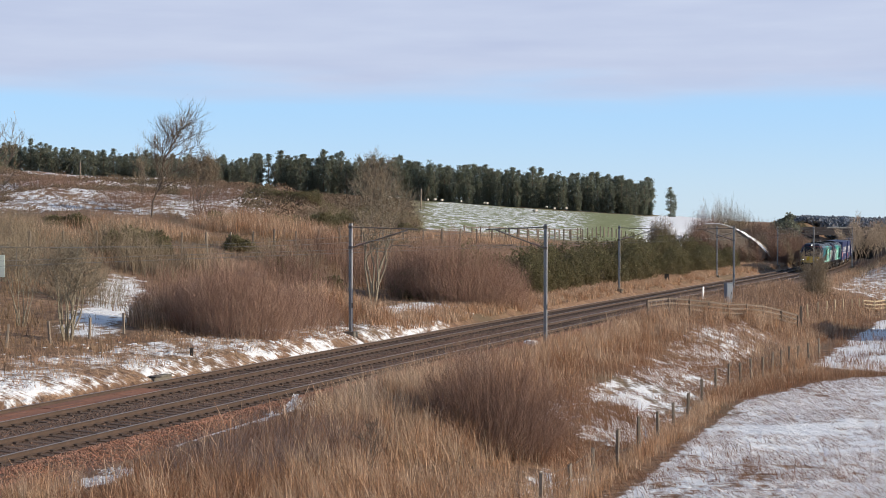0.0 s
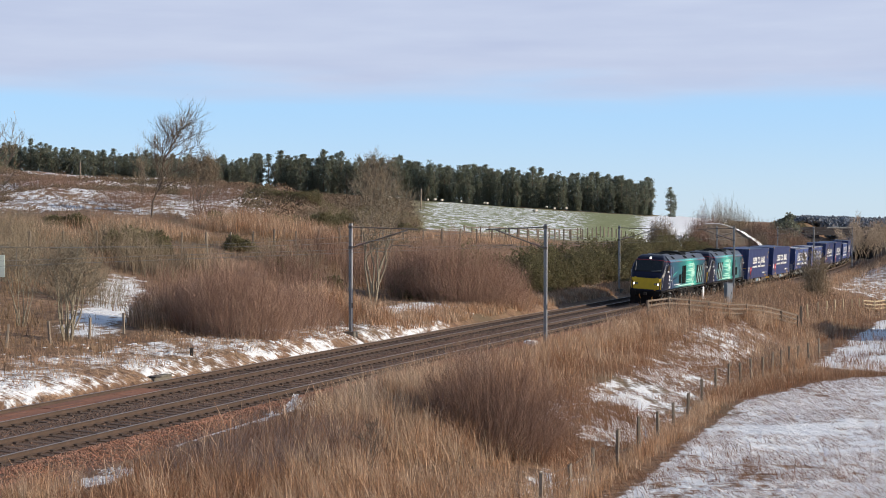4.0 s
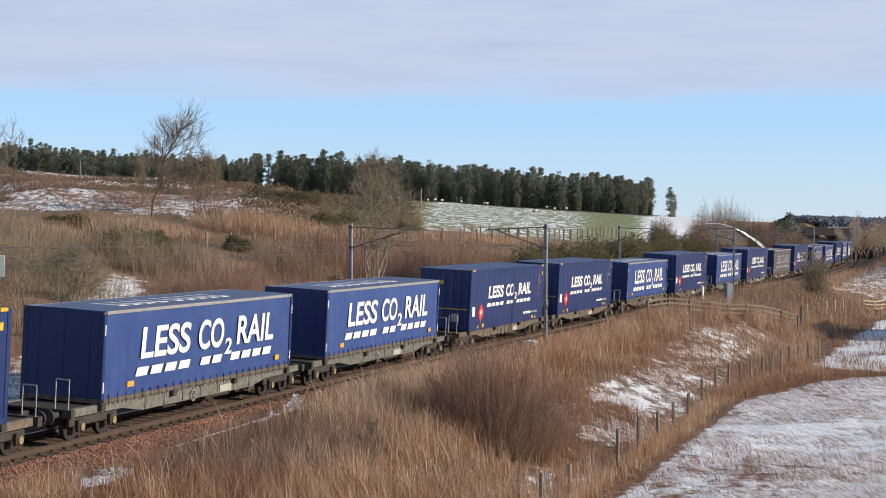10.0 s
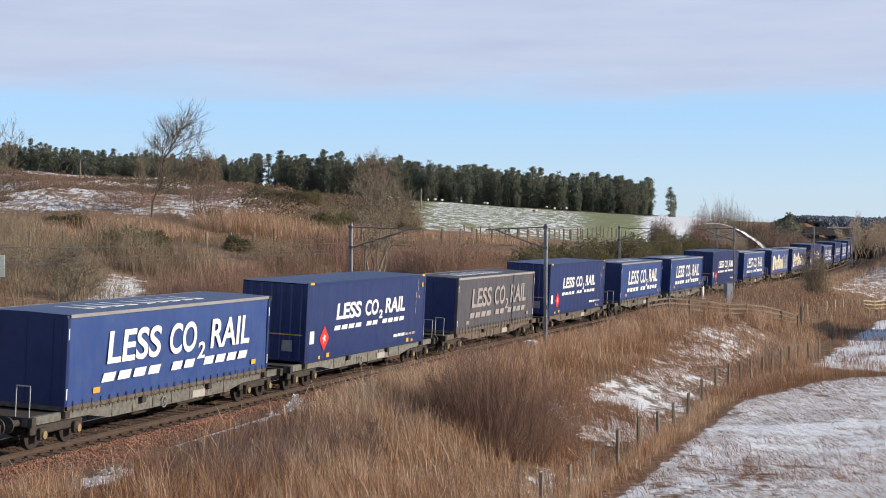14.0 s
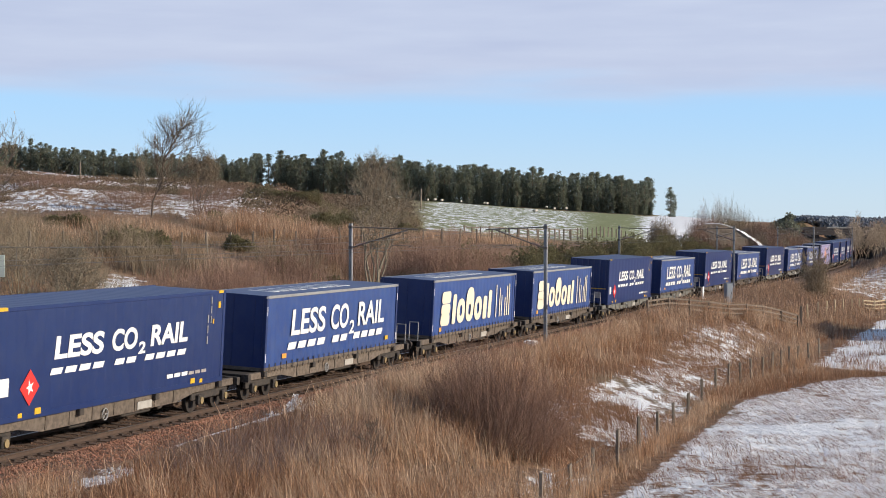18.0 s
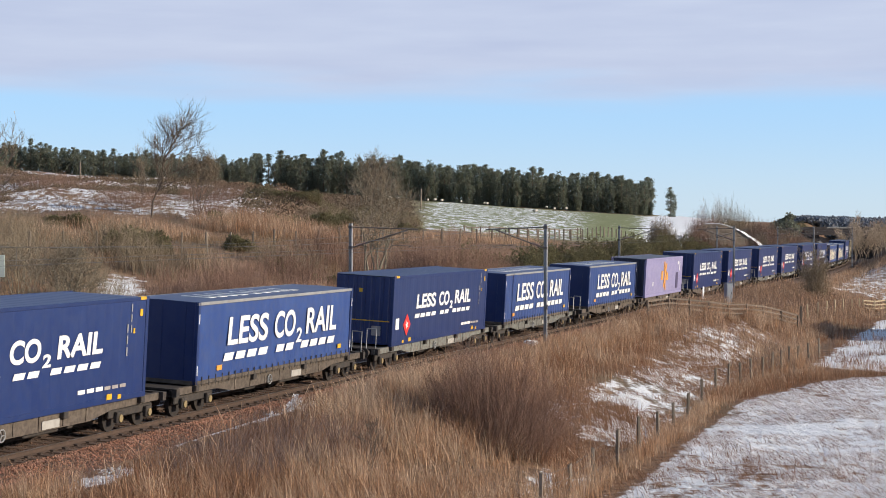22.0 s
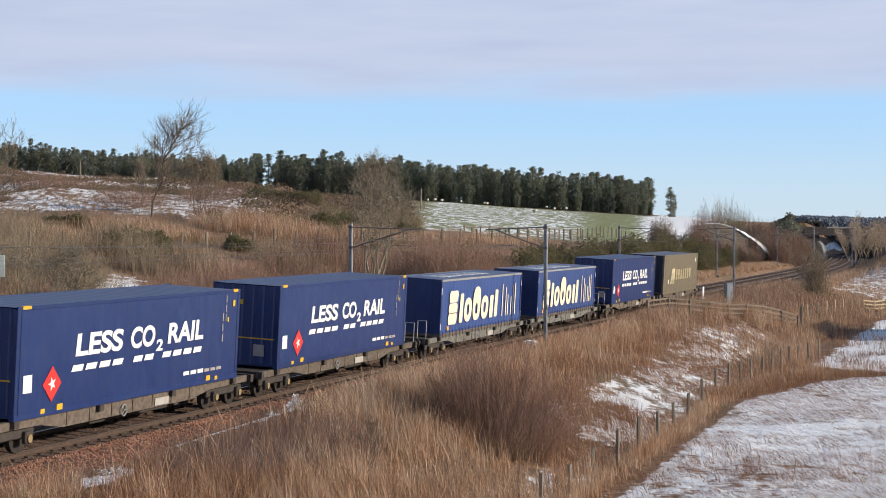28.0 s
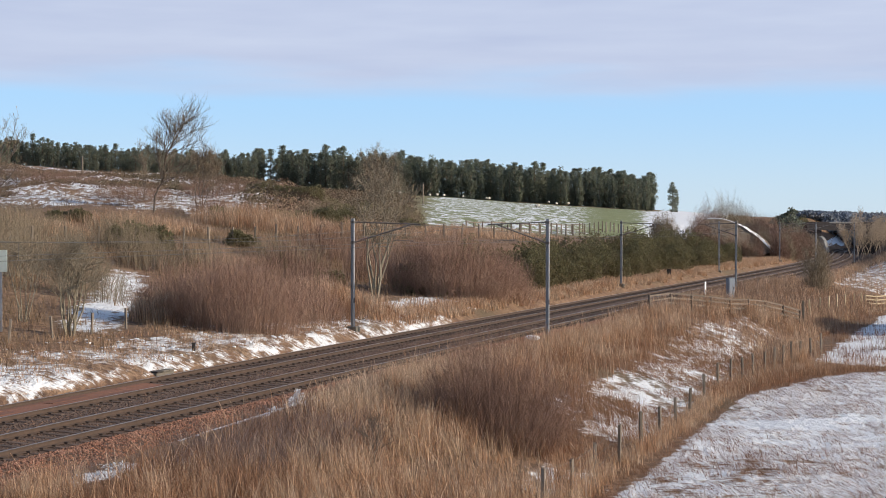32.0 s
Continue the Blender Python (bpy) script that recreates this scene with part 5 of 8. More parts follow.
            win = slab([(sx * (hl - 2.05), 3.1), (sx * (hl - 1.5), 3.12), (sx * (hl - 1.05), 2.88), (sx * (hl - 0.78), 2.5), (sx * (hl - 1.85), 2.53)], 0.02, at=0.0)
            bmesh.ops.translate(win, verts=win.verts, vec=(0, sgy * (w - 0.0) + (0.012 if sgy > 0 else 0.008), 0))
            part("side_window", win, M_GLASS, cab)
            part("buffer", cyls(((sx * (hl - 0.1), y * 0.9, 1.0), (sx * (hl + 0.32), y * 0.9, 1.0), 0.1), ((sx * (hl + 0.32), y * 0.9, 1.0), (sx * (hl + 0.38), y * 0.9, 1.0), 0.24), seg=14), M_UNDER, cab)
            part("grab_rail", cyls(((sx * (hl - 2.25), y / 0.98 * (w + 0.03), 1.4), (sx * (hl - 2.25), y / 0.98 * (w + 0.03), 3.0), 0.022), ((sx * (hl - 2.95), y / 0.98 * (w + 0.03), 1.4), (sx * (hl - 2.95), y / 0.98 * (w + 0.03), 3.0), 0.022), seg=6), M_STEEL, cab, "bright grab rail by the cab door")
            part("mirror_camera", boxes((min(sx * (hl - 1.25), sx * (hl - 1.05)), max(sx * (hl - 1.25), sx * (hl - 1.05)), min(y / 0.98 * (w - 0.02), y / 0.98 * (w + 0.09)), max(y / 0.98 * (w - 0.02), y / 0.98 * (w + 0.09)), 2.55, 2.68), bev=0.02), M_WHITE, cab)
        part("high_lamp", cyls(((sx * (hl - 1.26), 0, 3.60), (sx * (hl - 1.08), 0, 3.57), 0.06), seg=14), M_LAMP if lead else M_GREYTOP, cab, "high-level headlight")
        part("buffer_beam", boxes((min(sx * (hl - 0.4), sx * (hl - 0.02)), max(sx * (hl - 0.4), sx * (hl - 0.02)), -1.2, 1.2, 0.76, 1.24), bev=0.04), M_UNDER, cab)
        part("snowplough", boxes((min(sx * (hl - 0.25), sx * (hl - 0.1)), max(sx * (hl - 0.25), sx * (hl - 0.1)), -1.15, 1.15, 0.2, 0.78), bev=0.03), M_UNDER, cab)
        part("coupler", boxes((min(sx * (hl - 0.1), sx * (hl + 0.3)), max(sx * (hl - 0.1), sx * (hl + 0.3)), -0.1, 0.1, 0.86, 1.06)), M_DARK, cab)
        for hy, hz in ((-0.68, 1.16), (-0.5, 0.62), (0.45, 0.8)):
            part("brake_hose", cyls(((sx * (hl + 0.02), hy, hz + 0.1), (sx * (hl + 0.14), hy - 0.03, hz - 0.05), 0.035), ((sx * (hl + 0.14), hy - 0.03, hz - 0.05), (sx * (hl + 0.1), hy - 0.12, hz - 0.2), 0.03), seg=8), M_ORANGE, cab, "orange brake pipe")
        part("jumper_box", boxes((min(sx * (hl - 0.02), sx * (hl + 0.05)), max(sx * (hl - 0.02), sx * (hl + 0.05)), -1.1, -0.85, 0.84, 1.02)), M_GREYTOP, cab)
        for z in (0.62, 0.95):
            part("step", boxes((min(sx * (hl - 2.85), sx * (hl - 2.35)), max(sx * (hl - 2.85), sx * (hl - 2.35)), -w - 0.02, -w + 0.12, z, z + 0.06)), M_STEEL, cab)
    # roof with its raised pods
    bm = bmesh.new()
    prism(bm, [(-w + 0.10, 3.44), (-w + 0.42, 3.74), (-0.3, 3.82), (0.3, 3.82), (w - 0.42, 3.74), (w - 0.10, 3.44)], -hl + 2.1, hl - 2.1)
    part("roof", bm, M_LROOF, thing, "dark grey sloping roof")
    for xa, xb, hw, top, m in ((-7.0, -4.3, 0.62, 3.85, M_LROOF), (-4.0, -2.2, 0.66, 3.86, M_VENT), (2.0, 4.6, 0.62, 3.85, M_LROOF), (4.9, 6.9, 0.66, 3.86, M_VENT)):
        pod = part("roof_pod", boxes((xa, xb, -hw, hw, 3.74, top), bev=0.04), m, thing)
        part("fan_grille", cyls(((xa * 0.5 + xb * 0.5, 0, top), (xa * 0.5 + xb * 0.5, 0, top + 0.025), 0.5), seg=20), M_VENT, pod)
    bm = bmesh.new()
    prism(bm, [(-0.95, 3.62), (-0.86, 3.84), (-0.6, 3.97), (0.6, 3.97), (0.86, 3.84), (0.95, 3.62)], -1.3, 1.3)
    for v in bm.verts:
        v.co.x *= 1.0 - 0.35 * float(smooth(v.co.z, 3.6, 4.0))
    part("silencer_cowl", bm, M_VENT, thing, "black rounded cowl over the silencer")
    for x in (-5.2, -1.4, 1.5, 4.9):
        part("roof_seam", boxes((x - 0.02, x + 0.02, -w + 0.07, -w + 0.12, 3.40, 3.46)), M_DARK, thing)
    part("cantrail_stripe", boxes((-hl + 1.6, hl - 1.6, -w - 0.004, -w + 0.01, 3.305, 3.325), (-hl + 1.6, hl - 1.6, w - 0.01, w + 0.004, 3.305, 3.325)), M_DKRED, thing, "thin red cantrail line")
    y = -w - 0.003
    gx = graphic
    rng = random.Random(17)
    for k in range(12):
        z, ln, th_ = 1.50 + 0.135 * k, rng.uniform(1.6, 3.7), rng.uniform(0.05, 0.12)
        part("feather_streak", slab([(gx - 0.25, z), (gx - ln * 0.5, z + 0.01), (gx - ln, z + 0.06), (gx - ln * 0.55, z + 0.03 + th_ * 0.7), (gx - 0.25, z + th_)], 0.004, at=y - 0.010), M_MINT if k % 3 else M_TEAL2, thing, "pale mint streak")
    # compass rose: a ring and a long-pointed star, split into bright points
    ang = np.linspace(0, 2 * math.pi, 25)[:-1]
    ring = [[(gx + r * math.cos(q), 2.33 + r * 1.05 * math.sin(q)) for q in ang] for r in (0.74, 0.64)]
    part("compass_ring", ring_slab(ring[0], ring[1], 0.004, y - 0.010), M_MINT, thing, "pale mint compass ring")
    for k in range(8):
        q = k * math.pi / 4
        ln, wd = (1.0 if k in (2, 6) else 0.78, 0.16) if k % 2 == 0 else (0.5, 0.12)
        tip = (gx + ln * math.cos(q), 2.33 + ln * math.sin(q))
        side = (gx + wd * 1.3 * math.cos(q + 0.7), 2.33 + wd * 1.3 * math.sin(q + 0.7))
        other = (gx + wd * 1.3 * math.cos(q - 0.7), 2.33 + wd * 1.3 * math.sin(q - 0.7))
        part("compass_point", slab([(gx, 2.33), other, tip, side], 0.004, at=y - 0.015 - 0.001 * (k % 2)), M_MINT, thing, "pale mint compass point")
    part("light_sweep", slab([(-hl + 4.2, 1.43), (-hl + 6.0, 1.40), (gx + 1.0, 1.40), (gx + 0.2, 1.52), (-hl + 6.2, 1.47)], 0.004, at=y - 0.015), M_MINT, thing, "pale sweep along the sole")
    for z, x0_, x1_ in ((2.05, -hl + 2.1, -hl + 5.6), (2.45, -hl + 2.6, -hl + 5.2)):
        part("dark_swoosh", slab([(x0_, z - 0.35), (x0_ + 1.4, z), (x1_, z + 0.16), (x0_ + 1.5, z - 0.10)], 0.004, at=y - 0.001), M_LOCO if z < 2.3 else M_TEAL2, thing)
    for xa, xb, za, zb in ((-3.75, -2.85, 1.6, 2.3), (-2.55, -1.85, 1.56, 2.96), (-1.75, -1.0, 1.56, 2.96)):
        if nose < 0:
            xa, xb = -xb, -xa
            xa, xb = xa + 1.0, xb + 1.0
        fr = part("louvre", boxes((xa, xb, y - 0.022, y - 0.002, za, zb)), M_VENT, thing, "black louvred grille")
        bm = bmesh.new()
        for k in range(int((zb - za) / 0.12)):
            box(bm, xa + 0.03, xb - 0.03, y - 0.034, y - 0.022, za + 0.03 + k * 0.12, za + 0.06 + k * 0.12)
        part("slats", bm, M_UNDER, fr)
    xa, xb = (3.65, 6.25) if nose > 0 else (-5.9, -3.4)
    fr = part("side_grille", boxes((xa, xb, y - 0.022, y - 0.002, 1.45, 2.88)), M_VENT, thing, "black trussed side grille")
    bm = bmesh.new()
    for x in (xa + (xb - xa) / 3, xa + 2 * (xb - xa) / 3):
        box(bm, x - 0.03, x + 0.03, y - 0.04, y - 0.022, 1.45, 2.88)
    for i in range(3):
        p, q = xa + (xb - xa) / 3 * i, xa + (xb - xa) / 3 * (i + 1)
        cyl(bm, (p, y - 0.03, 1.47), (q, y - 0.03, 2.86), 0.03, seg=4)
    part("truss_bars", bm, M_TEAL, fr, "turquoise diagonal bars")
    bars(thing, [(-hl + 1.7, -hl + 1.95, 2.12, 2.34), (-hl + 1.78, -hl + 2.2, 2.2, 2.3), (-hl + 1.7, -hl + 2.2, 2.02, 2.07), (-hl + 1.72, -hl + 2.15, 1.92, 1.97), (-hl + 2.32, -hl + 2.75, 1.9, 1.95)], M_WHITE, y - 0.003, "cab_emblem", "white emblem by the cab")
    bars(thing, [(-hl + 3.9 + k * 0.5, -hl + 4.3 + k * 0.5, 1.52, 1.60) for k in range(5)], M_WHITE, y - 0.006)
    bars(thing, [(gx - 0.6 + k * 0.28, gx - 0.42 + k * 0.28, 1.33, 1.44) for k in range(4)], M_WHITE, y - 0.022)
    bars(thing, [(-hl + 1.62, -hl + 1.95, 1.68, 1.76), (-hl + 1.8, -hl + 1.86, 1.36, 1.52), (-hl + 1.95, -hl + 2.12, 1.36, 1.52)], M_WHITE, y - 0.003, "white_panel")
    # dark openings in the sloping shoulder of the roof
    for xa, xb in ((-5.6, -4.9), (-0.9, 0.1), (3.0, 3.9)):
        bm = bmesh.new()
        q = [(-w + 0.10 + 0.32 * f - 0.011, 3.44 + 0.30 * f + 0.011) for f in (0.2, 0.85)]
        v0 = [bm.verts.new((x, yy, zz)) for x, (yy, zz) in ((xa, q[0]), (xb, q[0]), (xb - 0.15, q[1]), (xa - 0.15, q[1]))]
        v1 = [bm.verts.new(v.co + Vector((0, 0.04, -0.04))) for v in v0]
        bm.faces.new(v0)
        bm.faces.new(v1[::-1])
        for i in range(4):
            bm.faces.new((v0[i], v1[i], v1[(i + 1) % 4], v0[(i + 1) % 4]))
        bmesh.ops.recalc_face_normals(bm, faces=bm.faces[:])
        part("roof_opening", bm, M_VENT, thing, "black opening in the roof slope")
    part("exhaust", cyls(((0.5, -0.2, 3.9), (0.5, -0.2, 4.03), 0.13), seg=12), M_GREYTOP, thing, "pale exhaust outlet")
    part("roof_hatch", boxes((-hl + 2.3, -hl + 3.3, -0.5, 0.5, 3.78, 3.83), bev=0.01), M_GREYTOP, thing, "pale roof hatch")
    # pipes, valves and labels along the running gear
    rng = random.Random(8)
    for k in range(16):
        x, z = rng.uniform(-8.2, 8.2), rng.uniform(0.45, 1.1)
        part("valve_box", boxes((x, x + rng.uniform(0.08, 0.3), -w - 0.02, -w + 0.1, z, z + rng.uniform(0.06, 0.2)), bev=0.01), rng.choice((M_DARK, M_DARK, M_UNDER, M_STEEL, M_CONC)), thing)
    part("pipe_run", cyls(((-3.3, -w + 0.02, 1.2), (3.3, -w + 0.02, 1.2), 0.03), ((-8.0, -w + 0.05, 1.18), (-3.6, -w + 0.05, 1.18), 0.025), ((3.6, -w + 0.05, 1.18), (8.0, -w + 0.05, 1.18), 0.025), seg=6), M_DARK, thing)
    # below the floor
    part("underframe", boxes((-hl + 0.3, hl - 0.3, -w + 0.12, w - 0.12, 1.08, 1.31)), M_UNDER, thing)
    part("fuel_tank", boxes((-3.3, 3.3, -w + 0.05, w - 0.05, 0.32, 1.12), bev=0.1), M_UNDER, thing, "black fuel tank between the bogies")
    for xa, xb, za, zb in ((-2.9, -1.7, 0.5, 1.05), (-1.4, -0.6, 0.62, 1.02), (0.2, 1.9, 0.5, 1.0)):
        part("battery_box", boxes((xa, xb, -w, -w + 0.1, za, zb), bev=0.03), M_UNDER, thing)
    for xb in (-6.0, 6.0):
        bog = part("bogie", boxes((xb - 2.2, xb + 2.2, -1.2, -1.02, 0.55, 0.92), (xb - 2.2, xb + 2.2, 1.02, 1.2, 0.55, 0.92), (xb - 0.3, xb + 0.3, -1.0, 1.0, 0.5, 0.95), (xb - 1.0, xb + 1.0, -1.26, -1.2, 0.6, 0.8), bev=0.04), M_UNDER, thing, "grimy two-axle bogie")
        for dx in (-1.4, 1.4):
            for sy in (-1, 1):
                part("wheel", cyls(((xb + dx, sy * 0.70, 0.555), (xb + dx, sy * 0.84, 0.555), 0.555), ((xb + dx, sy * 0.84, 0.555), (xb + dx, sy * 0.87, 0.555), 0.2), seg=24), M_WHEEL, bog)
                part("axlebox", boxes((xb + dx - 0.2, xb + dx + 0.2, min(sy * 1.18, sy * 1.34), max(sy * 1.18, sy * 1.34), 0.4, 0.76), bev=0.04), M_DARK, bog)
                for ds in (-0.32, 0.32):
                    part("spring", cyls(((xb + dx + ds, sy * 1.2, 0.55), (xb + dx + ds, sy * 1.2, 1.0), 0.1), seg=10), M_UNDER, bog)
        part("sand_pipe", cyls(((xb - 2.3, -1.1, 0.9), (xb - 2.25, -0.8, 0.2), 0.03), ((xb + 2.3, -1.1, 0.9), (xb + 2.25, -0.8, 0.2), 0.03), seg=6), M_GREYTOP, bog)
    return thing


def consist():
    MOVERS.append((locomotive(2.1, 1), -31.65))
    MOVERS.append((locomotive(0.3, -1), -11.95))
    kinds = {"s": steel_container(), "c": curtain_container("slogan"), "g": curtain_container("grey"), "b": curtain_container("plain_bars"), "l": lilac_container(), "o": olive_container()}
    used = set()
    wag = {(1, 0): wagon(1, M_WAGON), (-1, 0): wagon(-1, M_WAGON), (1, 1): wagon(1, M_WAGONG), (-1, 1): wagon(-1, M_WAGONG)}
    first_pair = {1: wagon(1, M_WAGON, True), -1: wagon(-1, M_WAGON, True)}
    order = "ss" "cc" "ss" "cs" "cs" "gs" "cc" "sc" "bb" "sc" "sc" "sc" "cl" "ss" "ss" "ss" "bb" "so"
    for i, k in enumerate(order):
        back = (i // 2) * PAIR + (i % 2) * (CL + GAP_T) + CL / 2
        inner = 1 if i % 2 == 0 else -1
        tone = 1 if (i // 2) % 5 in (1, 4) else 0
        for key, pool in ((k, kinds), (inner, first_pair) if i < 2 else ((inner, tone), wag)):
            ob = pool[key]
            if (id(pool), key) in used:
                ob = copy_thing(ob, Matrix.Identity(4))
            used.add((id(pool), key))
            MOVERS.append((ob, back))


consist()
# ---- plants ----
NR = np.random.default_rng(11)

M_STRAW = mat("dry_straw_grass", (0.46, 0.288, 0.178), 0.8, second=(0.36, 0.2, 0.115), scale=0.25, amount=0.8, third=(0.62, 0.5, 0.38), third_scale=0.9, third_amount=0.7, island=0.55, spec=0.3, thin=0.4)
M_RUSSET = mat("russet_dead_stems", (0.285, 0.148, 0.086), 0.85, second=(0.35, 0.22, 0.14), scale=0.3, amount=0.7, third=(0.19, 0.105, 0.07), third_scale=0.8, third_amount=0.5, island=0.4, spec=0.3, thin=0.4)
M_BANK = mat("withered_bank_grass", (0.29, 0.185, 0.115), 0.85, second=(0.39, 0.265, 0.17), scale=0.12, amount=0.8, third=(0.17, 0.125, 0.075), third_scale=0.3, third_amount=0.6, island=0.4, spec=0.3, thin=0.4)
M_TWIG = mat("red_brown_twigs", (0.34, 0.212, 0.155), 0.8, second=(0.42, 0.285, 0.21), scale=0.5, amount=0.6, island=0.4, spec=0.3)
M_TWIGD = mat("dark_brown_twigs", (0.235, 0.145, 0.107), 0.8, second=(0.32, 0.205, 0.152), scale=0.6, amount=0.5, island=0.45, spec=0.3)
M_TWIGO = mat("olive_brown_twigs", (0.26, 0.205, 0.14), 0.8, second=(0.35, 0.285, 0.2), scale=0.6, amount=0.5, island=0.4, spec=0.3)
M_BARK = mat("grey_olive_bark", (0.25, 0.215, 0.155), 0.85, second=(0.34, 0.3, 0.23), scale=6, amount=0.6, third=(0.11, 0.09, 0.065), third_scale=14, third_amount=0.6, bump=0.01, bump_scale=20)
M_BARKD = mat("dark_bark", (0.13, 0.10, 0.08), 0.9, second=(0.19, 0.15, 0.12), scale=6, amount=0.6, bump=0.01, bump_scale=20)
M_GORSE = mat("dark_green_gorse", (0.21, 0.195, 0.105), 0.8, second=(0.275, 0.245, 0.14), scale=0.6, amount=0.7, third=(0.17, 0.13, 0.08), third_scale=0.35, third_amount=0.5, island=0.5, spec=0.25, thin=0.55)
# needle colour lightened past life, standing in for haze over the distance
M_PINE = mat("hazed_pine_needles", (0.215, 0.24, 0.185), 0.85, second=(0.265, 0.28, 0.215), scale=0.35, amount=0.7, third=(0.2, 0.18, 0.13), third_scale=0.12, third_amount=0.5, island=0.5, spec=0.25, thin=0.55)
M_PINEB = mat("pine_bark", (0.2, 0.14, 0.10), 0.9, second=(0.13, 0.09, 0.07), scale=5, amount=0.6)
M_HEATH = mat("dull_heather", (0.2, 0.14, 0.10), 0.9, second=(0.23, 0.16, 0.12), scale=0.2, amount=0.7, third=(0.12, 0.115, 0.065), third_scale=0.08, third_amount=0.6, island=0.4, spec=0.2)
M_PALETWIG = mat("pale_grey_twigs", (0.46, 0.365, 0.27), 0.85, second=(0.55, 0.45, 0.35), scale=0.5, amount=0.6, island=0.3, spec=0.2)
M_OLDWOOD = mat("dark_weathered_timber", (0.16, 0.125, 0.095), 0.9, second=(0.23, 0.185, 0.15), scale=6, amount=0.6, third=(0.08, 0.06, 0.045), third_scale=12, third_amount=0.5, rand=0.3, bump=0.006)
M_SNOW = mat("crusted_snow", (0.82, 0.84, 0.87), 0.7, second=(0.72, 0.74, 0.79), scale=2.5, amount=0.6, bump=0.05, bump_scale=7, spec=0.3)


def ribbons(P, w, side=None):
    """Tapered strips along polylines P [N, K, 3] of base width w [N]."""
    N, K, _ = P.shape
    if side is None:
        a = NR.uniform(0, 2 * np.pi, N)
        side = np.stack([np.cos(a), np.sin(a), 0 * a], 1)
    taper = np.linspace(1.0, 0.25, K)
    off = side[:, None, :] * (w[:, None] * taper[None, :] * 0.5)[:, :, None]
    V = np.stack([P - off, P + off], 2).reshape(N, K * 2, 3)
    k = np.arange(K - 1)
    q = np.stack([2 * k, 2 * k + 1, 2 * k + 3, 2 * k + 2], 1)
    loops = (q[None] + (np.arange(N) * K * 2)[:, None, None]).reshape(-1)
    return V.reshape(-1, 3), loops, np.full(N * (K - 1), 4)


def join(parts_list):
    v, l, c, a = [], [], [], 0
    for V, L, C in parts_list:
        v.append(V)
        l.append(np.asarray(L) + a)
        c.append(C)
        a += len(V)
    return np.concatenate(v), np.concatenate(l), np.concatenate(c)


def blades(x, y, h, w, lean=0.25, z=None, wind=(-0.1, 0.0), K=3):
    """Grass blades with a bend, standing on the ground."""
    N = len(x)
    z = ground_z(x, y) if z is None else z
    a = NR.uniform(0, 2 * np.pi, N)
    d = np.stack([np.cos(a), np.sin(a)], 1) * (np.abs(NR.normal(0, lean, N)) * h)[:, None] + np.array(wind) * h[:, None]
    t = np.linspace(0, 1, K)
    P = np.empty((N, K, 3))
    P[:, :, 0] = x[:, None] + d[:, :1] * t ** 1.8
    P[:, :, 1] = y[:, None] + d[:, 1:] * t ** 1.8
    P[:, :, 2] = z[:, None] - 0.04 + h[:, None] * (t * (1 - 0.12 * t * np.minimum(1, np.linalg.norm(d, axis=1) / h)[:, None]))
    return ribbons(P, w)


def clump_cloud(centres, sizes, flat=0.8, spikes=5):
    """Many small ragged tufts: each a fan of short spiky leaves round a point."""
    N = len(centres)
    c = np.repeat(centres, spikes, 0)
    s = np.repeat(sizes, spikes)
    d = NR.normal(0, 1, (N * spikes, 3)) * np.array([1, 1, flat])
    d = d / np.linalg.norm(d, axis=1)[:, None]
    e = np.cross(d, NR.normal(0, 1, (N * spikes, 3)))
    e = e / np.linalg.norm(e, axis=1)[:, None]
    w = (s * 0.33)[:, None] * e
    tip = c + d * s[:, None]
    mid = c + d * (s * 0.45)[:, None]
    V = np.stack([c - 0.25 * w, mid - w, tip, mid + w], 1).reshape(-1, 3)
    return V, np.arange(len(V)), np.full(N * spikes, 4)


def tufted(count, s_range, n_range, keep, per, radius):
    """Places in clumps between two bounds of s and n; keep(s, n) gives the chance that a clump stands."""
    s, n = NR.uniform(*s_range, count), NR.uniform(*n_range, count)
    k = NR.uniform(0, 1, count) < keep(s, n)
    s, n = s[k], n[k]
    size = NR.uniform(0.55, 1.35, len(s))
    s, n, size = np.repeat(s, per), np.repeat(n, per), np.repeat(size, per)
    s = s + NR.normal(0, radius, len(s))
    n = n + NR.normal(0, radius, len(s))
    x, y, _ = line_at(s, n)
    return x, y, size


def stuff(name, pieces, material, label, category):
    v, l, c = join(pieces) if isinstance(pieces, list) else pieces
    return tagged(new(name, big_mesh(name, v, l, c, material)), label, category, kind="stuff")


def bump_at(s, n, s0, n0, rs, rn):
    return np.exp(-((s - s0) / rs) ** 2 - ((n - n0) / rn) ** 2)


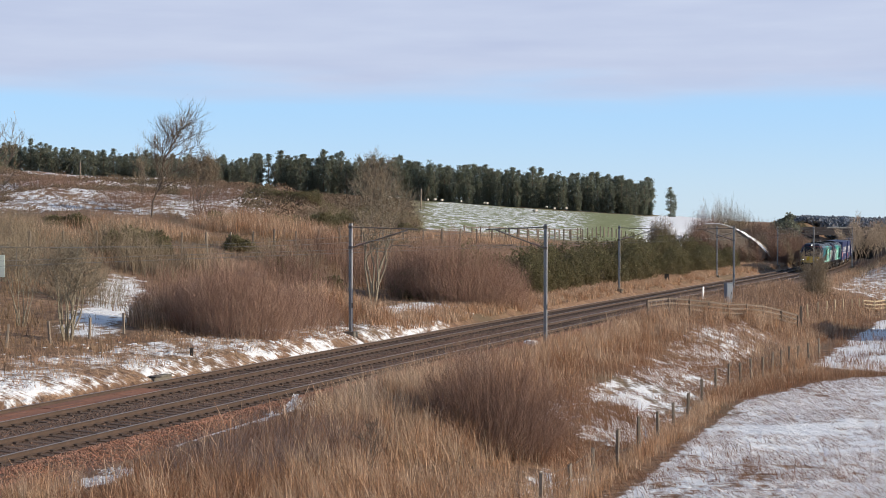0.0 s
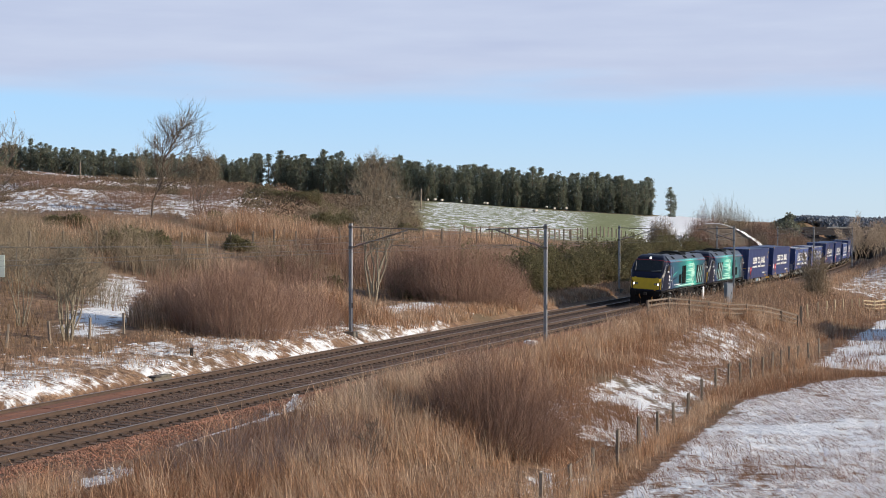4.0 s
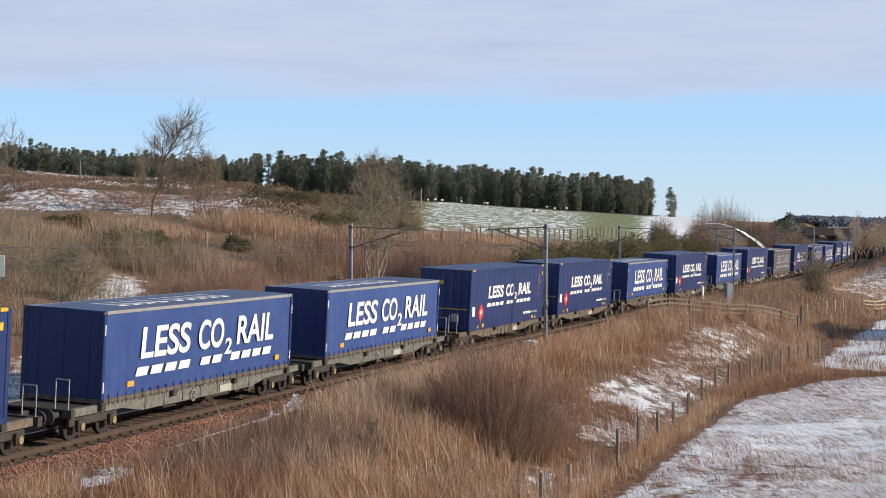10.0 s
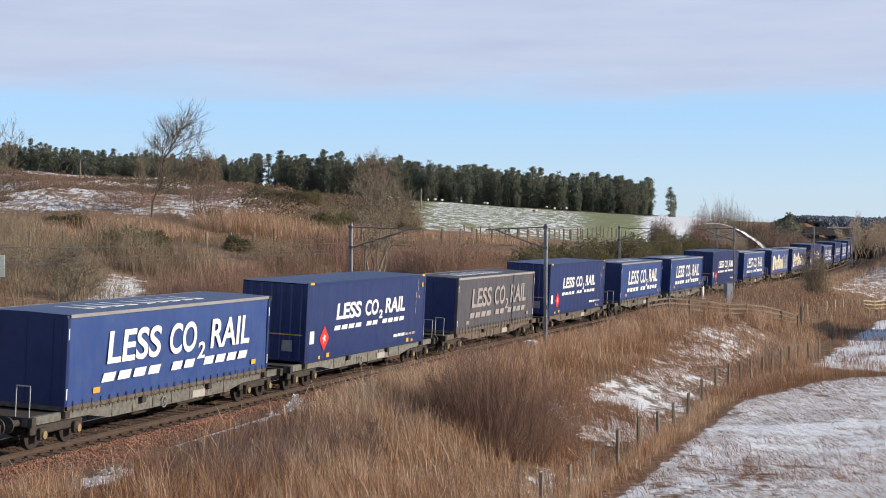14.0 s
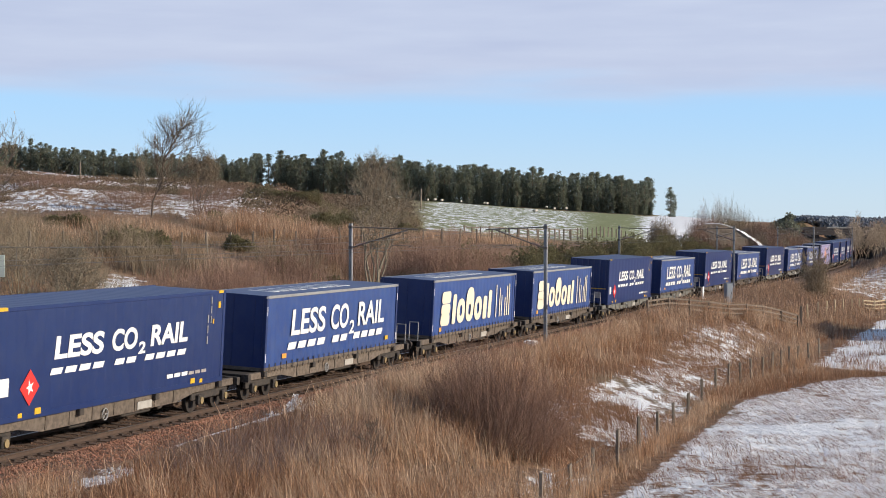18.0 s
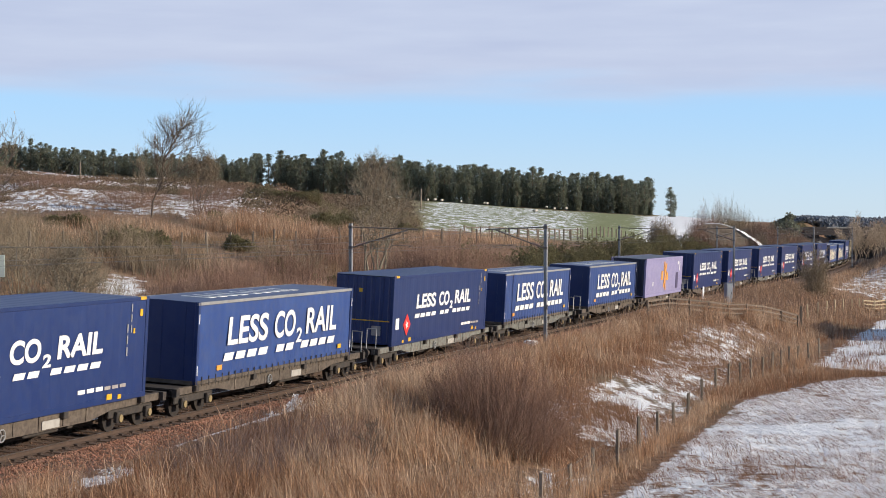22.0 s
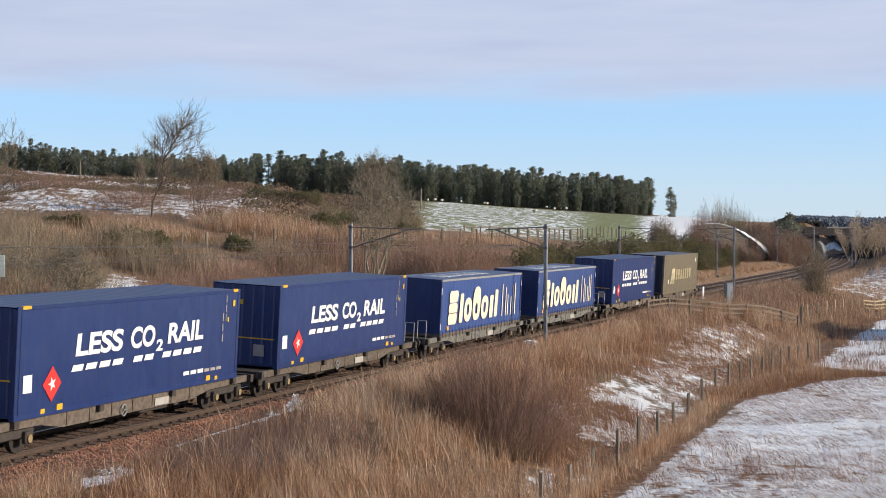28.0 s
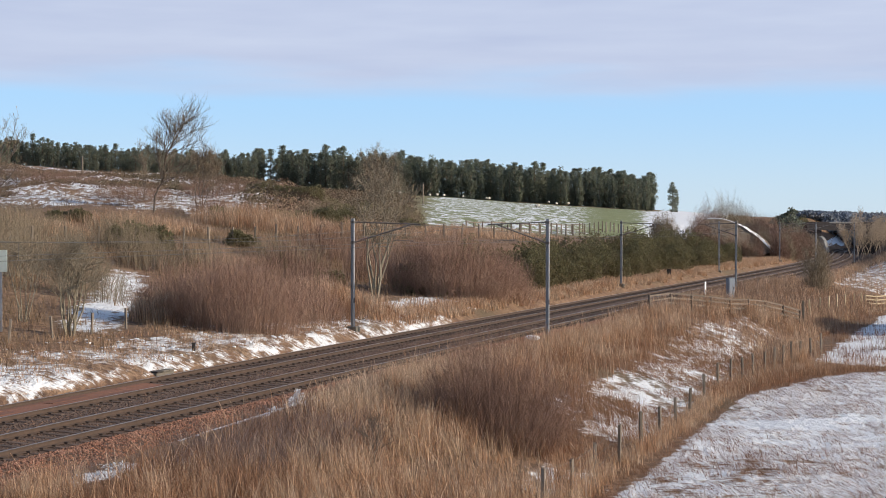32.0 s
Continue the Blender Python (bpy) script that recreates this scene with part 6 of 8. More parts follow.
def near_grass():
    # cover of the bank: thin where snow shows, thick by the line and round the shrub
    def bare(s, n):
        b = np.exp(-((s - 38.5) / 28) ** 4 - ((n - 10.2) / 3.4) ** 4) * 1.0 + bump_at(s, n, 74, 8.6, 9, 2.6) * 0.75 + np.exp(-((s - 8) / 11) ** 4 - ((n - 2.9) / 0.6) ** 2) + bump_at(s, n, -2.5, 3.3, 4, 0.7) + bump_at(s, n, 14, 12.0, 4.5, 1.3) * 0.85 + 0.55 * (wave(s * 1.9, n * 2.3, 12.0) > 0.35)
        return np.clip(1 - b, 0.015, 1)

    def keep(s, n):
        return bare(s, n) * smooth(n, 2.7, 3.6) * (0.35 + 0.65 * (wave(s * 1.3, n * 1.3, 2.0) > -0.3))

    x, y, k = tufted(4300, (-26, 64), (2.8, 13.2), keep, 9, 0.16)
    low = blades(x, y, k * NR.uniform(0.3, 0.85, len(x)), NR.uniform(0.012, 0.022, len(x)), 0.62)
    # stands of tall straw, each a fountain of stems
    pieces = [low]
    for s0, n0, rs, rn, num, hh in ((15.5, 5.6, 2.4, 1.0, 70, 1.5), (20, 6.2, 3.0, 1.3, 85, 1.55), (12, 7.6, 2.5, 1.2, 70, 1.4), (26, 4.8, 4, 1.1, 75, 1.3), (34, 4.2, 5, 0.9, 80, 1.25), (44, 4.2, 5, 0.9, 90, 1.3), (54, 4.4, 5, 1.0, 80, 1.2), (62, 5.4, 4, 1.5, 60, 1.2), (13, 8.0, 3, 1.2, 40, 1.2),
                                    (11, 12.4, 3, 0.7, 34, 1.1), (5, 11.5, 3, 1.5, 60, 1.1), (-4, 5.8, 4, 0.7, 60, 1.0), (-6.5, 3.7, 1.8, 0.5, 70, 1.3), (-18, 3.9, 3, 0.7, 55, 1.0), (1, 8.5, 4, 1.6, 60, 1.2), (24, 12.9, 5, 0.3, 20, 0.8), (78, 5.5, 5, 1.6, 60, 1.25), (84, 8.5, 5, 2.0, 75, 1.3), (70, 12.6, 6, 1.0, 60, 1.1), (62, 13.6, 4, 0.8, 40, 1.0)):
        cs, cn = NR.normal(s0, rs * 0.6, num), NR.normal(n0, rn * 0.6, num)
        per = 24
        size = np.repeat(NR.uniform(0.6, 1.2, num), per)
        s = np.repeat(cs, per) + NR.normal(0, 0.10, num * per)
        n = np.maximum(np.repeat(cn, per) + NR.normal(0, 0.10, num * per), 2.8)
        x, y, _ = line_at(s, n)
        pieces.append(blades(x, y, hh * size * NR.uniform(0.45, 1.1, len(x)) * (0.4 + 0.6 * smooth(n, 2.9, 4.8)), NR.uniform(0.012, 0.026, len(x)), 0.36))
    x, y, k = tufted(4600, (60, 140), (2.9, 12.5), lambda s, n: np.clip(0.9 - 0.85 * np.exp(-((s - 68) / 19) ** 4 - ((n - 9.0) / 2.9) ** 4) * (wave(s * 1.3, n * 1.6, 5.0) > -0.35), 0.05, 1), 8, 0.2)
    pick = NR.uniform(0, 1, len(x)) < 0.35 + 0.3 * (wave(x * 0.6, y * 0.4, 2.0) > 0)
    pieces.append(blades(x[~pick], y[~pick], k[~pick] * NR.uniform(0.5, 1.0, (~pick).sum()), NR.uniform(0.015, 0.03, (~pick).sum()), 0.25))
    mid_weeds = blades(x[pick], y[pick], k[pick] * NR.uniform(0.5, 1.05, pick.sum()), NR.uniform(0.012, 0.024, pick.sum()), 0.4)
    stuff("dead_willowherb", mid_weeds, mat("grey_brown_weed_stems", (0.19, 0.125, 0.095), 0.85, second=(0.27, 0.19, 0.145), scale=0.4, amount=0.7, island=0.4, spec=0.3, thin=0.3), "grey-brown dead weeds by the timber fence", "weeds")
    # single pale stalks standing clear of the rest
    s, n = NR.uniform(-24, 60, 8000), NR.uniform(3.2, 13.4, 8000)
    k = NR.uniform(0, 1, len(s)) < keep(s, n) * 0.9
    x, y, _ = line_at(s[k], n[k])
    pieces.append(blades(x, y, NR.uniform(0.7, 1.5, len(x)), NR.uniform(0.018, 0.034, len(x)), 0.42, K=4))
    pale = []
    for s0, n0, num, hh in ((16, 4.0, 46, 1.35), (12.8, 4.2, 55, 1.2), (10.8, 5.0, 45, 1.1), (14.5, 6.2, 40, 1.2), (19.5, 4.3, 46, 1.4), (22.5, 3.9, 40, 1.3), (17, 4.6, 40, 1.3), (20.5, 5.2, 40, 1.35), (13.5, 5.6, 36, 1.25), (24, 4.4, 34, 1.2), (10, 7.4, 30, 1.1), (15, 9.4, 26, 1.0), (4, 7.0, 26, 1.0), (48, 3.9, 30, 1.1), (58, 4.4, 30, 1.1)):
        cs, cn = NR.normal(s0, 1.7, num), NR.normal(n0, 0.6, num)
        s, n = np.repeat(cs, 16) + NR.normal(0, 0.13, num * 16), np.maximum(np.repeat(cn, 16) + NR.normal(0, 0.13, num * 16), 2.9)
        x, y, _ = line_at(s, n)
        pale.append(blades(x, y, hh * NR.uniform(0.5, 1.15, len(x)) * (0.4 + 0.6 * smooth(n, 2.9, 4.8)), NR.uniform(0.014, 0.03, len(x)), 0.4, K=4))
    stuff("bleached_grass", pale, mat("bleached_straw", (0.62, 0.47, 0.34), 0.8, second=(0.47, 0.33, 0.225), scale=0.6, amount=0.7, island=0.45, spec=0.3, thin=0.4), "bleached pale grass stalks on the railway bank", "grass")
    stuff("tall_dry_grass", pieces, M_STRAW, "tall dry straw-coloured grass on the railway bank", "grass")
    # darker dead weeds mixed in
    x, y, k = tufted(5600, (-26, 66), (3.0, 12.9), lambda s, n: keep(s, n) * (wave(s * 0.7, n * 0.9, 7.0) > 0.05), 9, 0.22)
    dark = blades(x, y, k * NR.uniform(0.5, 1.05, len(x)), NR.uniform(0.010, 0.018, len(x)), 0.34)
    x, y, k = tufted(1800, (-26, 10), (3.2, 6.8), lambda s, n: bare(s, n), 12, 0.18)
    corner = blades(x, y, k * NR.uniform(0.4, 0.8, len(x)) * (0.5 + 0.5 * smooth(sn_of(x, y)[1], 3.2, 5.0)), NR.uniform(0.010, 0.018, len(x)), 0.4)
    x, y, k = tufted(7500, (122, 290), (3.8, 34), lambda s, n: np.clip(0.95 - bump_at(s, n, 150, 9, 10, 3.5) * 0.4 - bump_at(s, n, 182, 10, 18, 4.5) * 0.85, 0.05, 1), 7, 0.3)
    far = blades(x, y, k * NR.uniform(0.4, 0.8, len(x)), NR.uniform(0.03, 0.05, len(x)), 0.3)
    xw, yw, kw = tufted(1500, (-1, 15), (3.4, 6.6), lambda s, n: np.exp(-((s - 3.5 - (n - 4)) / 5.0) ** 4), 14, 0.2)
    weeds = blades(xw, yw, kw * NR.uniform(0.35, 0.95, len(xw)) * (0.45 + 0.55 * smooth(sn_of(xw, yw)[1], 3.2, 5.0)), NR.uniform(0.008, 0.015, len(xw)), 0.45, wind=(0.15, 0.0))
    xw, yw, kw = tufted(520, (-6, 24), (2.6, 3.5), lambda s, n: 0.8, 9, 0.12)
    weeds = join([weeds, blades(xw, yw, kw * NR.uniform(0.08, 0.32, len(xw)), NR.uniform(0.008, 0.015, len(xw)), 0.6)])
    stuff("frosted_weeds", weeds, mat("grey_purple_weed_stems", (0.25, 0.185, 0.165), 0.85, second=(0.34, 0.265, 0.235), scale=0.5, amount=0.7, third=(0.16, 0.11, 0.095), third_scale=1.2, third_amount=0.5, island=0.45, spec=0.3, thin=0.3), "fine grey-purple dead weeds beside the shoulder", "weeds")
    # rank growth along the fence
    s = NR.uniform(6, 66, 8600)
    n = fence_line(s) + (field_edge(s) - fence_line(s)) * NR.uniform(0.1, 1.0, 8600) + NR.normal(0, 0.25, 8600)
    kf = ((s > 25) | (NR.uniform(0, 1, len(s)) < 0.75)) & (n < 22)
    s, n = s[kf], n[kf]
    x, y, _ = line_at(s, n)
    fence = blades(x, y, NR.uniform(0.2, 0.62, len(x)), NR.uniform(0.012, 0.024, len(x)), 0.34)
    s = NR.uniform(42, 67, 5200)
    n = np.minimum(field_edge(s), 34) + NR.normal(-0.5, 0.6, 5200) * (1 + 0.05 * np.clip(s - 50, 0, 20))
    x, y, _ = line_at(s + NR.normal(0, 0.5, 5200), n)
    edge = blades(x, y, NR.uniform(0.2, 0.6, len(x)), NR.uniform(0.015, 0.03, len(x)), 0.34)
    s, n = NR.uniform(86, 122, 6000), NR.uniform(11, 30, 6000)
    k = NR.uniform(0, 1, 6000) < 0.35 + 0.5 * (np.abs(n - 12.5) < 2)
    x, y, _ = line_at(s[k], n[k])
    back = blades(x, y, NR.uniform(0.25, 0.7, len(x)), NR.uniform(0.02, 0.035, len(x)), 0.34)
    x, y, k = tufted(1500, (2, 30), (4.2, 12.4), lambda s, n: 0.8 * (wave(s * 1.6, n * 1.9, 3.0) > -0.05), 11, 0.2)
    among = blades(x, y, k * NR.uniform(0.5, 1.15, len(x)), NR.uniform(0.009, 0.016, len(x)), 0.5)
    stuff("russet_dead_stems", [dark, corner, edge, back, among], M_RUSSET, "russet dead weed stems among the grass", "weeds")
    stuff("cutting_grass", far, M_STRAW, "tan withered grass on the sunny side of the cutting", "grass")
    # withered blades lying over the snow of the field and of the bank, combed one way by the wind
    s, n = NR.uniform(3, 66, 100000), NR.uniform(12.8, 36, 100000)
    k = (n > field_edge(s)) & (wave(s * 1.1, n * 1.1, 4.0) + 0.5 * wave(s * 4.1, n * 3.3, 1.0) > -0.4)
    x, y, _ = line_at(s[k], n[k])
    a = blades(x, y, NR.uniform(0.06, 0.2, len(x)), NR.uniform(0.012, 0.03, len(x)), 0.7, wind=(-1.6, 0.6))
    s, n = NR.uniform(14, 92, 60000), NR.uniform(5.4, 12.8, 60000)
    k = wave(s * 1.4, n * 1.4, 6.0) > -0.25
    x, y, _ = line_at(s[k], n[k])
    b = blades(x, y, NR.uniform(0.1, 0.34, len(x)), NR.uniform(0.012, 0.025, len(x)), 0.6, wind=(-0.7, 0.2))
    # tussocks where the field runs out towards the camera, and in the hollow beyond it
    x, y, kk = tufted(1500, (2, 27), (13.0, 26), lambda s, n: (n > field_edge(s) - 0.6) * np.clip(0.5 * smooth(25 - s, 0, 9) + 0.06, 0, 1) * (wave(s * 1.2, n * 0.9, 3.0) > -0.25), 10, 0.2)
    c = blades(x, y, kk * NR.uniform(0.12, 0.42, len(x)), NR.uniform(0.012, 0.022, len(x)), 0.6, wind=(-0.4, 0.1))
    x, y, kk = tufted(1100, (60, 92), (13.5, 34), lambda s, n: (n < field_edge(s)) * (wave(s * 0.9, n * 0.7, 6.0) > 0.1), 10, 0.3)
    d = blades(x, y, kk * NR.uniform(0.2, 0.7, len(x)), NR.uniform(0.015, 0.03, len(x)), 0.5)
    stuff("fence_grass", fence, M_STRAW, "rank pale grass along the boundary fence", "grass")
    stuff("grass_stubble", [a, b, c, d], M_RUSSET, "short withered grass poking through snow", "grass")


near_grass()


def gully_of(s, n):
    a = np.clip(((s - 28) * 26 + (n + 14) * -12) / (26 ** 2 + 12 ** 2), 0, 1)
    return 1.4 * np.exp(-(np.hypot(s - 28 - 26 * a, n + 14 + 12 * a) / 3.0) ** 2)


def far_grass():
    x, y, k = tufted(9500, (-10, 120), (-46, -8.2), lambda s, n: np.clip(0.35 + 0.9 * (wave(s * 0.8, n * 0.8, 9.0) > -0.1) - gully_of(s, n), 0.10, 1) * smooth(-n, 8.0, 13), 8, 0.3)
    a = blades(x, y, k * NR.uniform(0.3, 0.75, len(x)), NR.uniform(0.02, 0.04, len(x)), 0.38)
    x, y, k = tufted(5000, (90, 260), (-120, -16), lambda s, n: 0.75 * (wave(s * 0.35, n * 0.35, 9.0) > -0.2), 7, 0.5)
    ok = (y < 204) | (x / y < -0.03)
    x, y, k = x[ok], y[ok], k[ok]
    b = blades(x, y, k * NR.uniform(0.35, 0.8, len(x)), NR.uniform(0.03, 0.055, len(x)), 0.35)
    # pale fringe at the foot of the hedge and on the verge
    s = NR.uniform(48, 230, 42000)
    n = -6.5 - np.abs(NR.normal(0, 1.6, len(s))) - 0.5 * (wave(s * 2, s, 1.0) > 0)
    x, y, _ = line_at(s, n)
    # heathery scrub on the hill up to the wood
    N = 16000
    yy = NR.uniform(172, 285, N)
    xx = NR.uniform(-0.29, -0.03, N) * yy
    kk = wave(xx * 0.12, yy * 0.1, 8.0) > -0.1
    kk &= NR.uniform(0, 1, N) < 0.6
    xx, yy = xx[kk], yy[kk]
    kk = NR.uniform(0, 1, len(xx)) < 0.75
    rad = np.repeat(NR.uniform(0.3, 1.1, kk.sum()), 12)
    xx, yy = np.repeat(xx[kk], 12) + NR.normal(0, 0.6, len(rad)) * rad * 1.5, np.repeat(yy[kk], 12) + NR.normal(0, 0.6, len(rad)) * rad
    heath = clump_cloud(np.stack([xx, yy, ground_z(xx, yy) + NR.uniform(0.0, 0.6, len(rad)) * rad], 1), NR.uniform(0.08, 0.24, len(rad)), 0.8, 4)
    yy = NR.uniform(200, 575, 3800)
    xx = NR.uniform(-0.115, -0.02, 3800) * yy
    rad = np.repeat(NR.uniform(0.4, 1.3, 3800), 10)
    xx, yy = np.repeat(xx, 10) + NR.normal(0, 0.9, len(rad)) * rad, np.repeat(yy, 10) + NR.normal(0, 0.7, len(rad)) * rad
    heath = join([heath, clump_cloud(np.stack([xx, yy, ground_z(xx, yy) + NR.uniform(0.0, 0.7, len(rad)) * rad], 1), NR.uniform(0.12, 0.34, len(rad)), 0.8, 4)])
    stuff("heather_scrub", heath, M_HEATH, "dark heathery scrub across the hillside", "scrub")
    stuff("bank_grass", [a, b], M_BANK, "withered brown grass covering the far bank", "grass")
    c = blades(x, y, NR.uniform(0.15, 0.6, len(x)), NR.uniform(0.025, 0.05, len(x)), 0.45)
    s = NR.uniform(-5, 64, 14000)
    n = -6.9 - NR.uniform(0, 6.0, 14000)
    k = wave(s * 2.2, n * 2.2, 2.0) > 0.0
    x, y, _ = line_at(s[k], n[k])
    d = blades(x, y, NR.uniform(0.08, 0.3, len(x)), NR.uniform(0.02, 0.035, len(x)), 0.6)
    x, y, k = tufted(1700, (-4, 66), (-12.5, -6.8), lambda s, n: 0.75 * (wave(s * 1.7, n * 1.9, 8.0) > -0.1), 12, 0.16)
    d = join([d, blades(x, y, k * NR.uniform(0.1, 0.34, len(x)), NR.uniform(0.012, 0.022, len(x)), 0.7)])
    # stands of pale reed higher up the bank
    pieces = [c, d]
    for cx, cy, rx, ry, num, hh in ((-17.0, 165.0, 7.5, 5.0, 5200, 2.2), (-27.0, 150.0, 7.0, 4.0, 3500, 1.6), (-33, 128, 7, 5, 3500, 1.4), (-8, 178, 6, 5, 2500, 1.6), (-7.5, 106, 2.6, 3.0, 1800, 1.5),
                                    (-4.5, 100, 1.6, 2.0, 900, 1.3), (-13.6, 84.5, 1.8, 1.5, 1500, 1.6), (4, 190, 9, 6, 3000, 1.2)):
        a = NR.uniform(0, 2 * np.pi, num)
        r = np.sqrt(NR.uniform(0, 1, num))
        x, y = cx + rx * r * np.cos(a), cy + ry * r * np.sin(a)
        pieces.append(blades(x, y, hh * NR.uniform(0.5, 1.1, num) * (1.1 - 0.5 * r * r), NR.uniform(0.025, 0.045, num), 0.16))
    stuff("pale_reeds", pieces, M_STRAW, "pale standing reeds and fringe grass on the far bank", "reeds")


far_grass()


def thicket(name, cx, cy, rx, ry, height, stems, material, label, twigs=9, lean=0.0, flat=0.5, width=0.03, base=0.45, category="bush", fuzz=0.6):
    """A leafless shrub: stems fan out of a broad foot to a rounded top, each with a brush of twigs."""
    a = NR.uniform(0, 2 * np.pi, stems)
    r = np.sqrt(NR.uniform(0, 1, stems))
    bx, by = rx * base * r * np.cos(a), ry * base * r * np.sin(a)
    top = (1 - r ** 2.6 * (1 - flat)) * height * NR.uniform(0.72, 1.08, stems)
    top *= 1 + 0.16 * np.sin(3 * a + cx) * r + 0.12 * np.sin(5 * a * r + cy)
    tx, ty = rx * r * np.cos(a) * NR.uniform(0.85, 1.12, stems), ry * r * np.sin(a) * NR.uniform(0.85, 1.12, stems)
    z0 = ground_z(cx + bx, cy + by)
    t = np.linspace(0, 1, 5)
    P = np.empty((stems, 5, 3))
    wob = NR.normal(0, 0.05, (stems, 5, 2)) * height * 0.25
    P[:, :, 0] = cx + bx[:, None] + (tx - bx)[:, None] * t ** 1.4 + lean * height * t + wob[:, :, 0]
    P[:, :, 1] = cy + by[:, None] + (ty - by)[:, None] * t ** 1.4 + wob[:, :, 1]
    P[:, :, 2] = z0[:, None] - 0.05 + top[:, None] * t
    main = ribbons(P, NR.uniform(0.7, 1.3, stems) * width)
    M = stems * twigs
    i = np.repeat(np.arange(stems), twigs)
    u = NR.uniform(0.22, 0.98, M)
    f = u * 4
    k = np.minimum(f.astype(int), 3)
    g = (f - k)[:, None]
    o = P[i, k] * (1 - g) + P[i, k + 1] * g
    d = (P[i, k + 1] - P[i, k])
    d = d / np.linalg.norm(d, axis=1)[:, None] + NR.normal(0, fuzz, (M, 3)) + np.array([0, 0, 0.3])
    d = d / np.linalg.norm(d, axis=1)[:, None]
    ln = NR.uniform(0.10, 0.26, M) * height * (1.15 - 0.5 * u)
    t3 = np.linspace(0, 1, 3)
    Q = o[:, None, :] + d[:, None, :] * (ln[:, None] * t3)[:, :, None]
    Q[:, 2, 2] += 0.06 * ln
    tw = ribbons(Q, NR.uniform(0.35, 0.7, M) * width)
    v, l, c = join([main, tw])
    root = empty(name, Matrix.Translation((cx, cy, float(z0.mean()))), label, category)
    v = v - np.array([cx, cy, float(z0.mean())])
    nv = len(main[0])
    nl = len(main[1])
    nc = len(main[2])
    part("stem_mass", big_mesh("stem_mass", v[:nv], l[:nl], c[:nc], material), material, root)["kind"] = "stuff"
    part("twig_mass", big_mesh("twig_mass", v[nv:], l[nl:] - nv, c[nc:], material), material, root)["kind"] = "stuff"
    return root


def place(px, y):
    """x of a line of sight at a depth."""
    return (px - 784) / 3067.0 * y


thicket("willow_scrub", 1.62, 58.3, 3.2, 2.3, 3.5, 1350, M_TWIGD, "dense dark reddish leafless shrub on the bank", 19, width=0.012, flat=0.3, lean=0.02, base=0.62, fuzz=1.1)
thicket("dogwood_thicket", -9.9, 83.5, 3.7, 2.6, 4.0, 1700, M_TWIG, "dense reddish-brown leafless thicket on the far verge", fuzz=0.9, twigs=13, width=0.013, flat=0.3, base=0.75)
thicket("dogwood_thicket", -13.4, 85.5, 2.3, 2.2, 3.0, 520, M_TWIG, "reddish-brown leafless thicket on the verge", 11, width=0.018, flat=0.35, base=0.75)
thicket("dogwood_thicket", -7.2, 90.0, 2.2, 2.0, 2.9, 460, M_TWIG, "russet leafless thicket near the mast", 11, width=0.018, flat=0.35, base=0.75)
thicket("bramble_scrub", -5.9, 93.0, 1.6, 1.6, 1.9, 260, M_RUSSET, "low russet scrub by the mast", 10, width=0.018, flat=0.5, base=0.8)
thicket("dome_shrub", 1.2, 118.5, 4.6, 3.6, 4.9, 1900, M_TWIG, "broad dome-shaped reddish leafless shrub", fuzz=0.95, twigs=13, width=0.015, flat=0.3, base=0.7)
thicket("dome_shrub", -2.2, 120.0, 2.6, 2.4, 4.4, 700, M_TWIG, "reddish leafless shrub joined to the dome", 11, width=0.015, flat=0.45, base=0.7)
thicket("dome_shrub", 4.2, 121.0, 2.8, 2.4, 3.4, 700, M_TWIG, "reddish leafless shrub beside the gorse", 11, width=0.015, flat=0.25, base=0.7)
thicket("rough_scrub", -18.8, 92, 2.6, 2.0, 2.2, 340, M_TWIGO, "olive-brown leafless scrub on the bank", 10, width=0.018, flat=0.5, base=0.8)
for cx, cy, r, h, m in ((-24, 96, 2.6, 2.4, M_TWIGO), (-21.5, 101, 2.4, 2.2, M_TWIGO), (-27, 104, 3.0, 2.6, M_TWIGO), (-19, 111, 2.4, 2.4, M_TWIGO), (-13.5, 105, 2.2, 1.8, M_TWIG), (-10, 101, 2.0, 1.6, M_TWIG), (-31, 121, 3.6, 2.4, M_TWIGO), (-24, 131, 3.4, 2.0, M_TWIGO), (-10.5, 121, 2.6, 2.6, M_TWIGD), (-27.5, 112, 4.5, 2.6, M_TWIGO), (-21.5, 118, 3.0, 2.4, M_TWIGO), (-12.0, 132, 3.2, 2.0, M_TWIGO), (-9.0, 140, 3.5, 3.2, M_TWIGD), (-5.5, 127, 2.4, 2.8, M_TWIGD), (-16.5, 118, 2.6, 2.0, M_TWIGO), (-8.5, 114, 2.2, 1.9, M_TWIGD),
                        (-24, 190, 4.5, 2.6, M_TWIGD), (-37, 205, 5.0, 2.2, M_TWIGD), (-13, 205, 5.0, 3.0, M_TWIGO), (-52, 230, 6, 2.4, M_TWIGD), (-6.5, 215, 4.5, 2.8, M_TWIGO), (-31, 232, 5, 2.6, M_TWIGD)):
    thicket("rough_scrub", cx, cy, r, r * 0.8, h, int(130 * r), m, "rough leafless scrub on the hillside", 10, width=0.02, flat=0.55, base=0.85)


